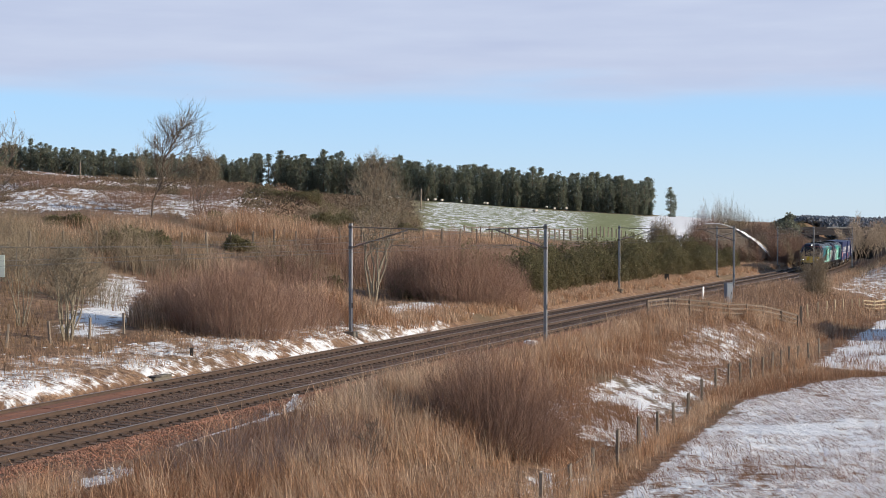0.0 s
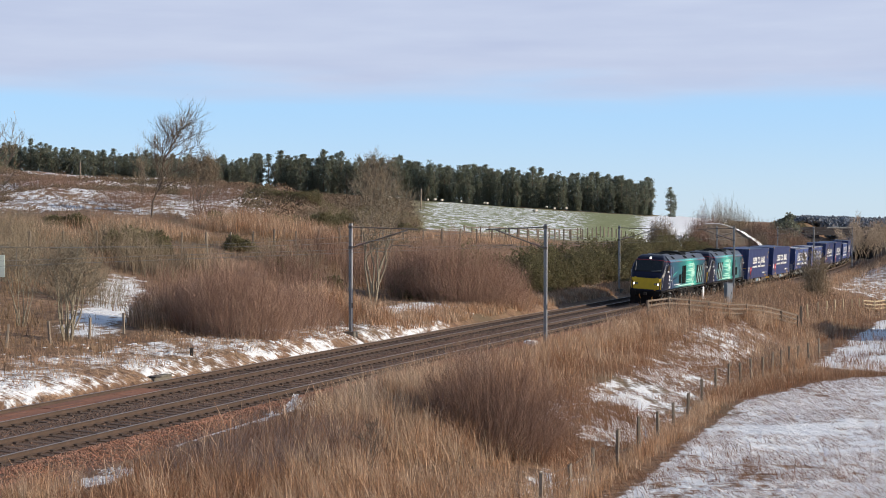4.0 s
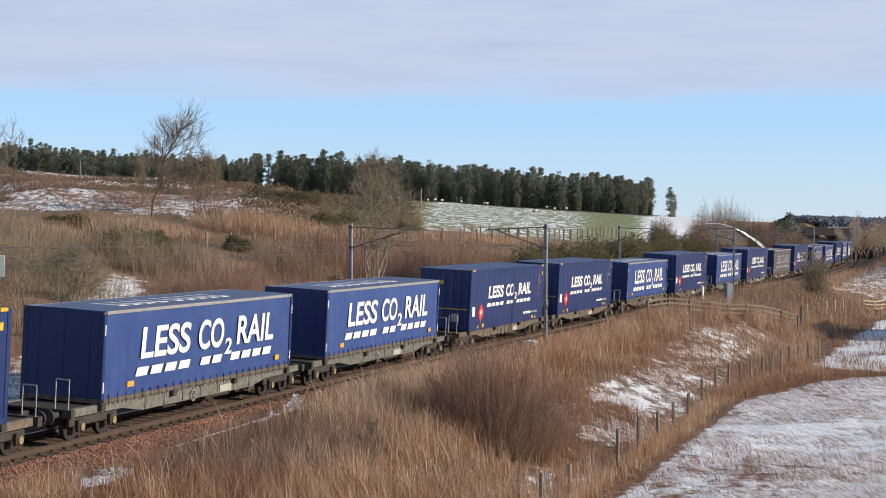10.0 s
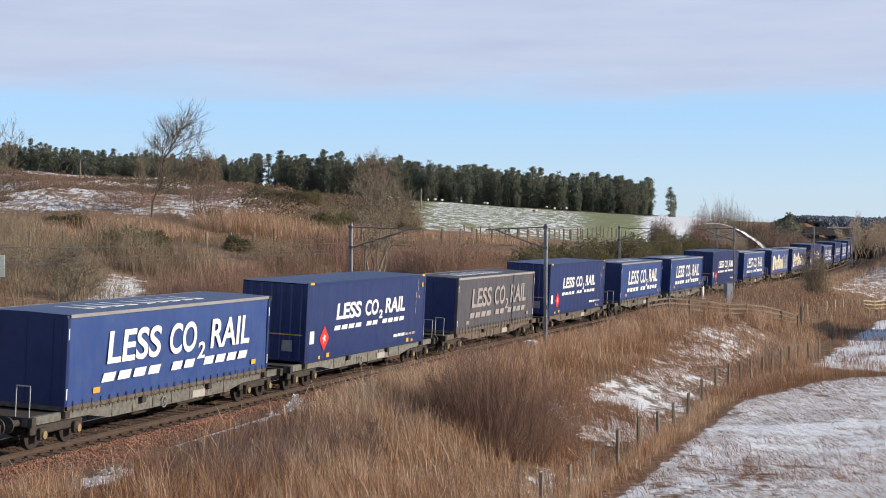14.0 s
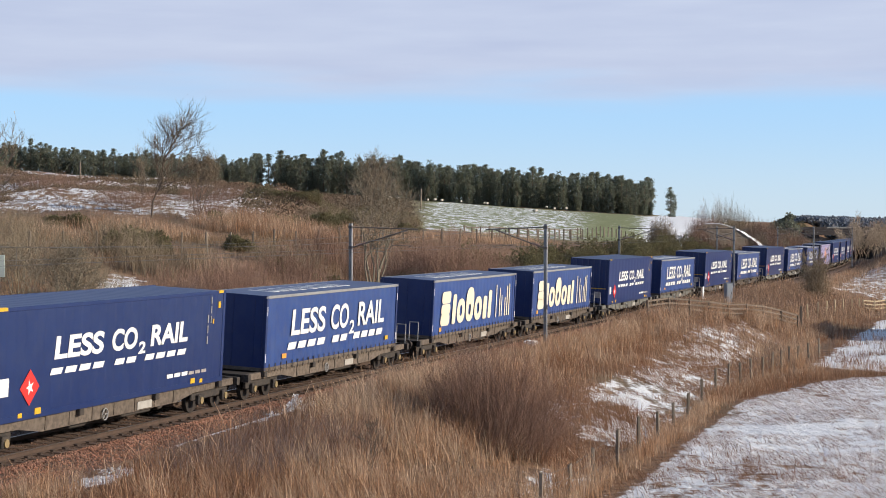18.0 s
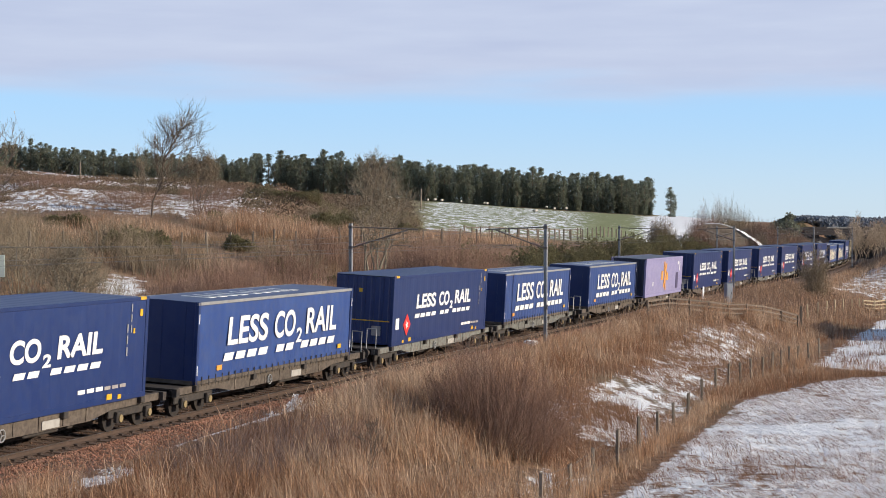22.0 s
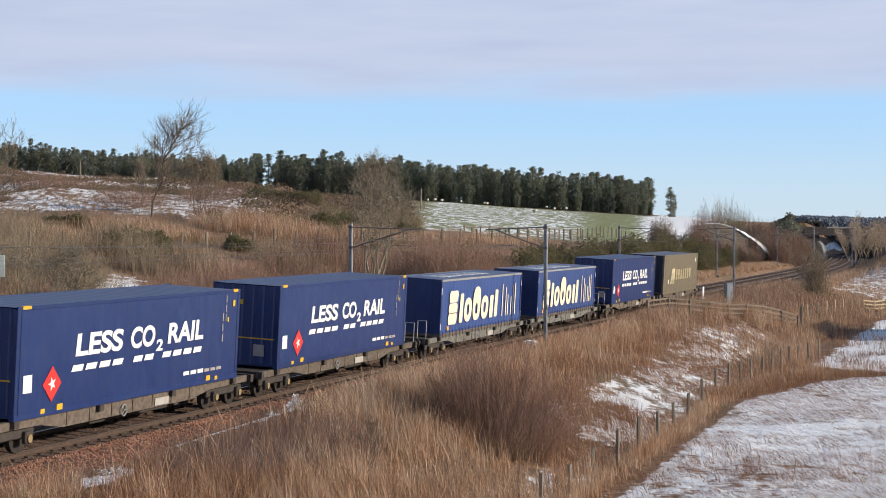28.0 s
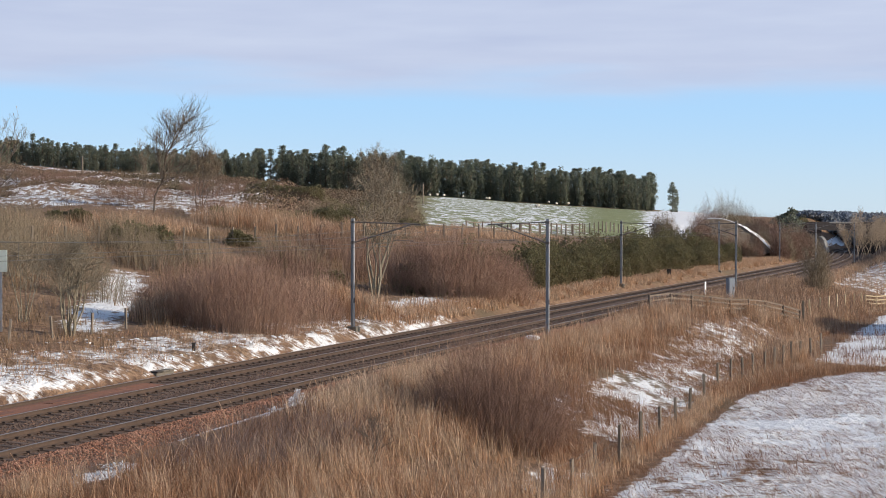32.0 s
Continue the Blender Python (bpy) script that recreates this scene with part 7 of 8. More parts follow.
def gorse(cx, cy, r, h, label, count):
    z = gz(cx, cy)
    u = NR.normal(0, 1, (count, 3))
    u /= np.linalg.norm(u, axis=1)[:, None]
    u[:, 2] = np.abs(u[:, 2])
    rad = NR.uniform(0.55, 1.02, count) ** 0.6 * (1 + 0.18 * np.sin(u[:, 0] * 5 + cx) + 0.14 * np.sin(u[:, 1] * 6 + u[:, 2] * 5 + cy))
    C = u * rad[:, None] * np.array([r, r * 0.85, h]) + np.array([0, 0, 0.05])
    root = empty("gorse_bush", Matrix.Translation((cx, cy, z)), label, "gorse bush", "gorse along the cutting")
    v, l, c = clump_cloud(C, NR.uniform(0.07, 0.17, count), 1.0, 8)
    part("foliage", big_mesh("foliage", v, l, c, M_GORSE), M_GORSE, root)
    pts = NR.normal(0, 0.35, (26, 2)) * r * 0.5
    P = np.zeros((26, 3, 3))
    P[:, :, 0] = pts[:, :1] * np.array([0.4, 0.8, 1.3])
    P[:, :, 1] = pts[:, 1:] * np.array([0.4, 0.8, 1.3])
    P[:, :, 2] = np.array([-0.1, 0.45, 0.85]) * h
    v, l, c = ribbons(P, np.full(26, 0.06))
    part("stem_mass", big_mesh("stem_mass", v, l, c, M_BARKD), M_BARKD, root)["kind"] = "stuff"


for i in range(30):
    s = 72 + i * 4.0 + NR.uniform(-1, 1)
    n = -10.4 - NR.uniform(0, 1.6) - (1.6 if i < 4 else 0)
    x, y, _ = (float(v) for v in line_at(s, n))
    gorse(x, y, NR.uniform(1.9, 2.6), NR.uniform(2.3, 3.2) * (1 - 0.18 * (i > 22)), "dense dark green gorse bush on the cutting side", 1700)
for i in range(16):
    s = 88 + i * 6.4 + NR.uniform(-1.5, 1.5)
    x, y, _ = (float(v) for v in line_at(s, -14.2 - NR.uniform(0, 1.5)))
    gorse(x, y, NR.uniform(2.0, 2.8), NR.uniform(2.2, 3.0), "dense dark green gorse bush behind the first row", 1200)
for px, y, r, h in ((250, 122, 1.9, 1.7), (205, 120, 1.4, 1.3), (420, 138, 1.3, 1.1), (490, 126, 0.8, 0.9), (575, 118, 1.1, 1.0), (395, 168, 2.0, 1.5), (560, 175, 3.0, 2.0), (615, 190, 3.2, 2.2), (500, 180, 2.6, 1.6), (120, 150, 2.0, 1.2), (720, 200, 2.0, 1.2)):
    gorse(place(px, y), y, r, h, "straggling green gorse on the rough bank", int(800 * r))

for i in range(13):
    y = 250 + NR.uniform(-12, 12)
    gorse(place(470 + 21 * i + NR.uniform(-6, 6), y), y, NR.uniform(2.0, 3.2), NR.uniform(1.2, 2.1), "dark straggling gorse along the brow of the hill", 700)
# gorse added to darken the cutting face, which is dark only from shade
for i in range(9):
    x, y, _ = (float(v) for v in line_at(333 + i * 5, -13.2 - NR.uniform(0, 1.5)))
    gorse(x, y, NR.uniform(2.2, 3.0), NR.uniform(1.8, 2.6), "gorse bush added to darken the shaded face beyond the bridge", 500)


# ---- trees ----
def branch_paths(rng, height, spread, levels=4, first=6, upright=0.5, trunks=1, trunk_r=0.16, crown_from=0.3, last=2):
    """Polylines with radii, grown from the foot outwards."""
    out = []

    def grow(p, d, length, r, level):
        pts = [p.copy()]
        n = 5 if level < 2 else 4
        for k in range(n):
            d = d + np.array([rng.gauss(0, 0.13), rng.gauss(0, 0.13), rng.gauss(0, 0.08) + upright * 0.10])
            d = d / np.linalg.norm(d)
            p = p + d * length / n
            pts.append(p.copy())
        out.append((np.array(pts), r, r * 0.35, level))
        if level >= levels:
            return
        kids = (first, 6, 5, 4, last)[level]
        for j in range(kids):
            f = rng.uniform(crown_from if level == 0 else 0.25, 1.0)
            q = f * n
            i = min(int(q), n - 1)
            o = pts[i] * (1 - (q - i)) + pts[i + 1] * (q - i)
            az = rng.uniform(0, 2 * math.pi)
            side = np.array([math.cos(az), math.sin(az), rng.uniform(0.0, 0.5)])
            nd = d * upright + side * spread * (1.1 - 0.3 * f)
            nd = nd / np.linalg.norm(nd)
            grow(o, nd, length * rng.uniform(0.38, 0.62) * (1.15 - 0.4 * f), max(r * 0.5 * (1.1 - 0.5 * f), 0.006), level + 1)

    for k in range(trunks):
        az = 2 * math.pi * k / max(trunks, 1) + rng.uniform(-0.3, 0.3)
        tilt = 0.0 if trunks == 1 else rng.uniform(0.15, 0.42)
        d = np.array([math.cos(az) * tilt + 0.04, math.sin(az) * tilt, 1.0])
        foot = np.array([math.cos(az) * 0.18, math.sin(az) * 0.18, -0.15]) * (0 if trunks == 1 else 1)
        grow(foot, d / np.linalg.norm(d), height * rng.uniform(0.72, 0.9), trunk_r * rng.uniform(0.75, 1.1), 0)
    return out


def tubes(paths, seg=5):
    v, l, c, a = [], [], [], 0
    for pts, r0, r1, level in paths:
        n = len(pts)
        t = np.gradient(pts, axis=0)
        t /= np.linalg.norm(t, axis=1)[:, None]
        ref = np.array([0.31, 0.9, 0.2])
        e = np.cross(t, ref)
        e /= np.linalg.norm(e, axis=1)[:, None]
        f = np.cross(t, e)
        rr = np.linspace(r0, r1, n)
        ang = np.arange(seg) * 2 * np.pi / seg
        V = pts[:, None, :] + rr[:, None, None] * (np.cos(ang)[None, :, None] * e[:, None, :] + np.sin(ang)[None, :, None] * f[:, None, :])
        v.append(V.reshape(-1, 3))
        i = np.arange(n - 1)[:, None] * seg
        j = np.arange(seg)[None, :]
        q = np.stack([i + j, i + (j + 1) % seg, i + seg + (j + 1) % seg, i + seg + j], -1).reshape(-1)
        l.append(q + a)
        c.append(np.full((n - 1) * seg, 4))
        a += n * seg
    return np.concatenate(v), np.concatenate(l), np.concatenate(c)


def bare_tree(name, x, y, height, seed, label, material=None, twig_mat=None, twig_w=0.02, lean=0.0, category="tree", **kw):
    rng = random.Random(seed)
    material = material or M_BARK
    paths = branch_paths(rng, height, **kw)
    for p in paths:
        p[0][:, 0] += lean * p[0][:, 2]
    z = gz(x, y)
    root = empty(name, Matrix.Translation((x, y, z)), label, category)
    part("trunk", big_mesh("trunk", *tubes([p for p in paths if p[3] == 0], 8), material), material, root)
    part("limb_mass", big_mesh("limb_mass", *tubes([p for p in paths if p[3] in (1, 2)], 4), material), material, root)
    fine = [p for p in paths if p[3] > 2]
    K = 5
    P = np.array([p[0] for p in fine if len(p[0]) == K])
    v, l, c = ribbons(P, np.full(len(P), twig_w))
    part("crown", big_mesh("crown", v, l, c, twig_mat or M_TWIGO), twig_mat or M_TWIGO, root, "fine leafless twigs")
    return root


def crown_tree(name, x, y, seed, label, crown, trunks, limbs, twigs, trunk_r, material, twig_mat, twig_w, category="tree", foot=0.15, low=0.3, droop=0.0):
    """A leafless tree whose limbs climb from one or more stems into an egg-shaped crown. crown: offset in x, height, half width, half height."""
    rng = np.random.default_rng(seed)
    cx, cz, rx, rz = crown
    mid, half = np.array([cx, 0, cz]), np.array([rx, rx * 0.9, rz])

    def curve(p, q, sag, k=5, wob=0.03):
        t = np.linspace(0, 1, k)[:, None]
        ctrl = (p + q) / 2 + np.array([-(q - p)[0] * sag, -(q - p)[1] * sag, np.linalg.norm(q - p) * sag * 0.5])
        pts = (1 - t) ** 2 * p + 2 * t * (1 - t) * ctrl + t * t * q
        pts[1:-1] += rng.normal(0, wob, (k - 2, 3)) * np.linalg.norm(q - p)
        return pts

    def at(pts, f):
        i = min(int(f * (len(pts) - 1)), len(pts) - 2)
        g = f * (len(pts) - 1) - i
        return pts[i] * (1 - g) + pts[i + 1] * g

    stems, boughs, fine = [], [], []
    for k in range(trunks):
        az = 2 * math.pi * (k + rng.uniform(0, 0.6)) / trunks
        out = 0.0 if trunks == 1 else rng.uniform(0.35, 0.85)
        top = mid + half * np.array([math.cos(az) * out, math.sin(az) * out, 0.92 - 0.55 * out * out])
        p0 = np.array([math.cos(az) * foot, math.sin(az) * foot, -0.25]) * (1 if trunks > 1 else np.array([0, 0, 1]))
        stems.append((curve(p0, top, 0.16, 7, 0.015), trunk_r * rng.uniform(0.75, 1.15), trunk_r * 0.12, 0))
    for pts, r0, _, _ in stems:
        for j in range(limbs):
            f = low + (0.97 - low) * (j + rng.uniform(0, 1)) / limbs
            o = at(pts, f)
            for _try in range(12):
                d = rng.normal(0, 1, 3)
                d /= np.linalg.norm(d)
                q = mid + half * d * rng.uniform(0.7, 1.0)
                if q[2] > o[2] + 0.1 * rz and np.linalg.norm((q - o)[:2]) < 1.3 * rx:
                    break
            lim = curve(o, q, 0.14, 5)
            boughs.append((lim, r0 * (0.55 - 0.35 * f), 0.008, 1))
            for _k in range(7):
                o2 = at(lim, rng.uniform(0.25, 0.98))
                d = (q - o) / np.linalg.norm(q - o) * 0.8 + rng.normal(0, 0.55, 3) + np.array([0, 0, 0.35 - droop])
                d /= np.linalg.norm(d)
                sub = curve(o2, o2 + d * rng.uniform(0.22, 0.5) * rx, 0.08, 5)
                boughs.append((sub, 0.018 * rz / 3, 0.005, 2))
                for _m in range(twigs):
                    o3 = at(sub, rng.uniform(0.15, 1.0))
                    e = d * 0.8 + rng.normal(0, 0.5, 3) + np.array([0, 0, 0.3 - 1.5 * droop])
                    e /= np.linalg.norm(e)
                    fine.append(curve(o3, o3 + e * rng.uniform(0.12, 0.3) * rx, 0.05, 4))
    root = empty(name, Matrix.Translation((x, y, gz(x, y))), label, category)
    for s_ in stems:
        part("trunk", big_mesh("trunk", *tubes([s_], 7), material), material, root)
    part("limb_mass", big_mesh("limb_mass", *tubes(boughs, 4), material), material, root)["kind"] = "stuff"
    P = np.array(fine)
    part("crown", big_mesh("crown", *ribbons(P, np.full(len(P), twig_w)), twig_mat), twig_mat, root, "fine leafless twigs")
    return root


crown_tree("leafless_tree", place(268, 188), 188, 5, "tall leafless tree with a rounded crown on the hillside", (3.3, 7.5, 4.1, 3.8), 1, 46, 13, 0.14, M_BARKD, M_TWIGO, 0.02, low=0.2)
crown_tree("leafless_tree", place(352, 196), 196, 8, "dense leafless brown tree behind the taller one", (0.3, 3.9, 2.6, 3.4), 4, 12, 13, 0.07, M_BARKD, M_TWIGO, 0.024)
crown_tree("multi_stem_tree", place(661, 111), 111, 9, "multi-stemmed leafless tree with olive bark", (0.5, 5.7, 3.1, 2.3), 7, 7, 9, 0.075, M_BARK, M_TWIGO, 0.013, low=0.35)
crown_tree("willow_tree", place(120, 75), 75, 10, "low multi-stemmed leafless willow by the verge", (0.1, 2.75, 1.9, 1.6), 11, 6, 6, 0.055, M_BARK, M_TWIGO, 0.009, low=0.35)
crown_tree("willow_tree", place(36, 79), 79, 13, "small leafless willow by the verge", (0.0, 2.6, 1.7, 1.5), 6, 6, 7, 0.035, M_BARK, M_TWIGO, 0.009)
crown_tree("sapling", place(655, 49), 49, 18, "thin dark leafless sapling among the dry grass", (0.05, 1.15, 0.6, 0.65), 1, 16, 3, 0.02, M_BARKD, M_BARKD, 0.006, category="sapling", low=0.15)
bare_tree("small_bare_tree", place(1443, 166), 166, 4.3, 15, "small dark leafless tree on the cutting edge", M_BARK, M_TWIGO, 0.018, 0.0, levels=4, first=9, upright=0.8, spread=0.65, trunks=7, trunk_r=0.05, crown_from=0.12)
bare_tree("small_bare_tree", place(250, 205), 205, 6.0, 25, "small leafless tree on the hillside", M_BARKD, M_TWIGO, 0.03, 0.0, levels=4, first=8, upright=0.8, spread=0.7, trunk_r=0.09, crown_from=0.2)
bare_tree("small_bare_tree", place(-8, 180), 180, 9.0, 27, "leafless tree at the brow of the hill", M_BARKD, M_TWIGO, 0.03, 0.0, levels=4, first=9, upright=0.8, spread=0.7, trunk_r=0.12, crown_from=0.2)
bare_tree("leafless_tree", place(665, 240), 240, 9.5, 28, "leafless tree with fine brown twigs at the field edge", M_BARKD, M_TWIGO, 0.026, 0.0, levels=4, first=11, upright=0.7, spread=0.9, trunks=3, trunk_r=0.1, crown_from=0.2)
for k, (px, y, h) in enumerate(((1516, 300, 7.0), (1528, 306, 7.4), (1549, 312, 6.2), (1570, 306, 5.8), (1538, 300, 5.4), (1556, 330, 6.5), (1508, 318, 6.2))):
    bare_tree("embankment_tree", place(px, y), y, h, 30 + k, "pale leafless tree on top of the cutting", M_PALETWIG, M_PALETWIG, 0.02, 0.0, levels=4, first=11, upright=0.95, spread=0.6, trunks=3, trunk_r=0.04, crown_from=0.3)
for k, (px, y, h, m) in enumerate(((1235, 255, 5.6, M_TWIGD), (1250, 300, 7.5, M_TWIGD), (1275, 330, 8.5, M_TWIGO), (1295, 335, 9.0, M_TWIGO), (1315, 330, 7.5, M_TWIGO), (1335, 300, 6.5, M_TWIGD), (1355, 290, 6.4, M_TWIGD), (1370, 285, 6.2, M_TWIGD),
                                   (1180, 225, 4.2, M_TWIGO), (1165, 228, 3.8, M_TWIGO), (1330, 262, 4.2, M_TWIGD), (1395, 275, 5.2, M_TWIGD), (1412, 282, 5.0, M_TWIGD), (1425, 290, 4.6, M_TWIGD), (1375, 262, 4.4, M_TWIGD),
                                   (1398, 288, 6.0, M_TWIGO), (1418, 294, 5.6, M_TWIGD), (1432, 292, 4.6, M_TWIGO), (1440, 300, 4.4, M_TWIGO), (1385, 268, 4.6, M_TWIGO), (1345, 276, 4.6, M_TWIGO), (1352, 304, 5.4, M_TWIGD), (1378, 306, 5.0, M_TWIGO), (1404, 305, 4.6, M_TWIGD), (1425, 308, 4.2, M_TWIGO), (1330, 302, 5.6, M_TWIGO))):
    x = place(px, y)
    thicket("hedge_shrub", x, y, 2.6 * h / 6, 2.2 * h / 6, h, 300, m, "bare brown hedge shrub above the cutting", 20, width=0.03, flat=0.3, base=0.7, fuzz=1.2)


thicket("hawthorn_bush", place(1444, 165), 165, 1.9, 1.6, 3.7, 240, M_TWIGO, "rounded dense leafless bush on the cutting edge", 20, width=0.018, flat=0.35, base=0.45, fuzz=1.2)
for k in range(9):
    px, y = 1248 + 11 * k, 254.0
    x = place(px, y)
    h = max(1.0, 5.0 - 0.25 * k + NR.uniform(-0.25, 0.25) - gz(x, y))
    thicket("hedge_shrub", x, y, 1.3, 1.1, h, 130, M_TWIGO if k % 2 else M_TWIGD, "bare brown shrub at the foot of the earth bund", 18, width=0.026, flat=0.4, base=0.7, fuzz=1.2)


def pine_variant(seed):
    rng = np.random.default_rng(seed)
    h = rng.uniform(11.5, 14.5)
    # boughs, each a loose tuft of needle clumps
    boughs, each = 72, 24
    bt = np.sort(rng.uniform(-0.02, 0.98, boughs))
    wide = rng.uniform(0.38, 0.55)
    br = rng.uniform(0.15, 1.0, boughs) ** 0.6 * rng.uniform(1.45, 2.0) * np.clip(1 - ((bt - wide) / (1.03 - wide)) ** 2, 0.05, 1) * (0.8 + 0.2 * smooth(bt, 0.1, 0.35))
    ba = rng.uniform(0, 2 * np.pi, boughs)
    B = np.stack([br * np.cos(ba), br * np.sin(ba), bt * h], 1)
    n = boughs * each
    C = np.repeat(B, each, 0) + rng.normal(0, 1, (n, 3)) * np.array([0.42, 0.42, 0.26])
    C[:, 2] = np.clip(C[:, 2], 0.2, h)
    global NR
    keep, NR = NR, rng
    v, l, c = clump_cloud(C, rng.uniform(0.2, 0.44, n), 0.7, 3)
    NR = keep
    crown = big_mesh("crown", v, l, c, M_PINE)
    p = np.array([[0, 0, -0.4], [0.05, 0.02, h * 0.4], [0, 0.05, h * 0.8], [0, 0, h * 0.97]])
    trunk = big_mesh("trunk", *tubes([(p, 0.2, 0.04, 0)], 6), M_PINEB)
    return crown, trunk


def pine_wood():
    kinds = [pine_variant(100 + k) for k in range(7)]
    rng = random.Random(77)
    label = "dark green scots pine at the edge of the wood"

    def put(x, y, k, sc, lab=label):
        m = Matrix.Translation((x, y, gz(x, y))) @ Matrix.Rotation(rng.uniform(0, 6.28), 4, "Z") @ Matrix.Diagonal((sc, sc, sc * rng.uniform(0.92, 1.08), 1))
        t = new("pine_tree")
        tagged(t, lab, "pine tree", "pines of the wood")
        t.matrix_basis = m
        for nm, me in zip(("crown", "trunk"), kinds[k]):
            ob = new(nm, me)
            ob.parent = t

    px = -40.0
    while px < 1153:
        gap = 466 < px < 484 or 578 < px < 586
        y = 590 + rng.uniform(-8, 8)
        if not gap or rng.random() < 0.3:
            put(place(px, y), y, rng.randrange(7), rng.uniform(0.74, 1.04) * (0.76 if px < 450 else 1.0 if px < 1000 else 0.97))
        px += rng.uniform(6.5, 10.5)
    put(place(1186, 588), 588, 4, 0.78, "lone dark green pine beside the wood")
    put(place(1192, 590), 590, 1, 0.6, "small dark green pine beside the wood")
    # the depth of the wood behind its edge
    pieces = []
    for row in range(3):
        px = -60.0
        while px < 1150:
            y = 606 + row * 12 + rng.uniform(-4, 4)
            x = place(px, y)
            cr = kinds[rng.randrange(7)][0]
            if not (464 < px < 486):
                co = np.empty(len(cr.vertices) * 3, np.float32)
                cr.vertices.foreach_get("co", co)
                co = co.reshape(-1, 3) * rng.uniform(0.75, 0.98) * (0.78 if px < 450 else 1.0) + np.array([x, y, gz(x, y)])
                pieces.append((co, np.arange(len(co)), np.full(len(co) // 4, 4)))
            px += rng.uniform(9, 14)
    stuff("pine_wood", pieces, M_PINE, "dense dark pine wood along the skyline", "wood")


pine_wood()
# ---- fences and lineside things ----
def fence(name, spots, height, label, rails=(), wires_at=(), width=0.1, material=None, rail_mat=None, lean=2.5, seed=1, sink=0.25):
    """Posts at places in the plan, each a part, joined by rails or wires."""
    rng = random.Random(seed)
    material = material or M_WOOD
    root = empty(name, Matrix.Identity(4), label, "fence")
    tops = []
    me_list = []
    for v in range(3):
        bm = boxes((-width / 2, width / 2, -width / 2, width / 2, 0, 1.0), bev=width * 0.14)
        for vert in bm.verts:
            if vert.co.z > 0.9:
                vert.co.z += rng.uniform(-0.03, 0.02)
        me = bpy.data.meshes.new("post")
        bm.to_mesh(me)
        bm.free()
        me.materials.append(material)
        me_list.append(me)
    for x, y in spots:
        z = gz(x, y)
        h = height * rng.uniform(0.93, 1.08)
        m = Matrix.Translation((x, y, z - sink)) @ pose(0, 0, 0, rng.uniform(-lean, lean), rng.uniform(-lean, lean), rng.uniform(0, 90)) @ Matrix.Diagonal((1, 1, h + sink, 1))
        ob = new("post", me_list[rng.randrange(3)])
        ob.parent = root
        ob.matrix_basis = m
        tops.append((x, y, z, h))
    for f in rails:
        for (x0, y0, z0, h0), (x1, y1, z1, h1) in zip(tops, tops[1:]):
            bm = bmesh.new()
            d = Vector((x1 - x0, y1 - y0, 0)).normalized() * 0.08
            a, b = Vector((x0, y0, z0 + h0 * f)) - d, Vector((x1, y1, z1 + h1 * f)) + d
            ax = (b - a)
            bmesh.ops.create_cube(bm, size=1.0, matrix=Matrix.Translation((a + b) / 2) @ ax.to_track_quat("X", "Z").to_matrix().to_4x4() @ Matrix.Diagonal((ax.length, 0.045, 0.11, 1)))
            part("rail", bm, rail_mat or material, root)
    for f in wires_at:
        bm = bmesh.new()
        for (x0, y0, z0, h0), (x1, y1, z1, h1) in zip(tops, tops[1:]):
            cyl(bm, (x0, y0, z0 + h0 * f), (x1, y1, z1 + h1 * f), 0.005, seg=3)
        part("wire", bm, M_WIRE, root)["kind"] = "stuff"
    return root


def along(s_list, n_of):
    return [tuple(float(v) for v in line_at(s, n_of(s))[:2]) for s in s_list]


fence("boundary_fence", along([6.0, 9.8, 13.2, 16.6, 20.2, 23.7, 28.4, 33.0, 38.4, 43.8, 47.0, 50.0, 52.8, 55.6, 58.0, 60.4, 62.6, 65.0, 68.3, 72.0], fence_line), 1.25, "weathered wooden post and wire fence below the bank", wires_at=(0.35, 0.65, 0.92), width=0.11, seed=4)
pts = [(13.3 + (26.7 - 13.3) * k / 8, 112.6 + (130.4 - 112.6) * k / 8) for k in range(9)]
fence("post_and_rail_fence", pts, 1.1, "dark weathered timber post and rail fence by the line", rails=(0.35, 0.65, 0.93), width=0.14, material=M_OLDWOOD, seed=7, lean=1.5)
fence("strainer_post", [(27.0, 130.6)], 1.75, "stout dark strainer post at the fence end", width=0.2, seed=8, lean=1)
fence("field_fence", [(place(px, y), y) for px, y in ((1430, 140), (1448, 146), (1463, 152), (1478, 156), (1492, 160), (1508, 164), (1522, 167))], 1.2, "pale post and wire fence across the rough ground", wires_at=(0.5, 0.9), width=0.12, material=M_PALEWOOD, seed=9)
fence("paddock_fence", [(place(px, y), y) for px, y in ((1528, 170), (1548, 171), (1568, 172), (1590, 173), (1612, 174))], 1.15, "pale new timber rail fence at the paddock", rails=(0.3, 0.6, 0.9), width=0.14, material=M_PALEWOOD, rail_mat=M_PALEWOOD, seed=10, lean=0.8)
fence("hillside_fence", along([42 + 4.2 * k for k in range(44)], lambda s: -33.2 + 5.5 * float(smooth(s, 90, 150)) - 3.0 * float(smooth(s, 165, 220))), 1.55, "weathered post and wire fence along the hillside", rails=(), wires_at=(0.5, 0.92), width=0.15, material=M_WOOD, seed=12)
fence("old_fence", along([14.5, 17, 20, 23.5, 26.8, 30, 46, 48.5, 50.5, 53], lambda s: -13.2 - (2.4 if s > 40 else 0)), 1.0, "broken old wooden fence posts in the scrub", width=0.10, seed=14, lean=7)
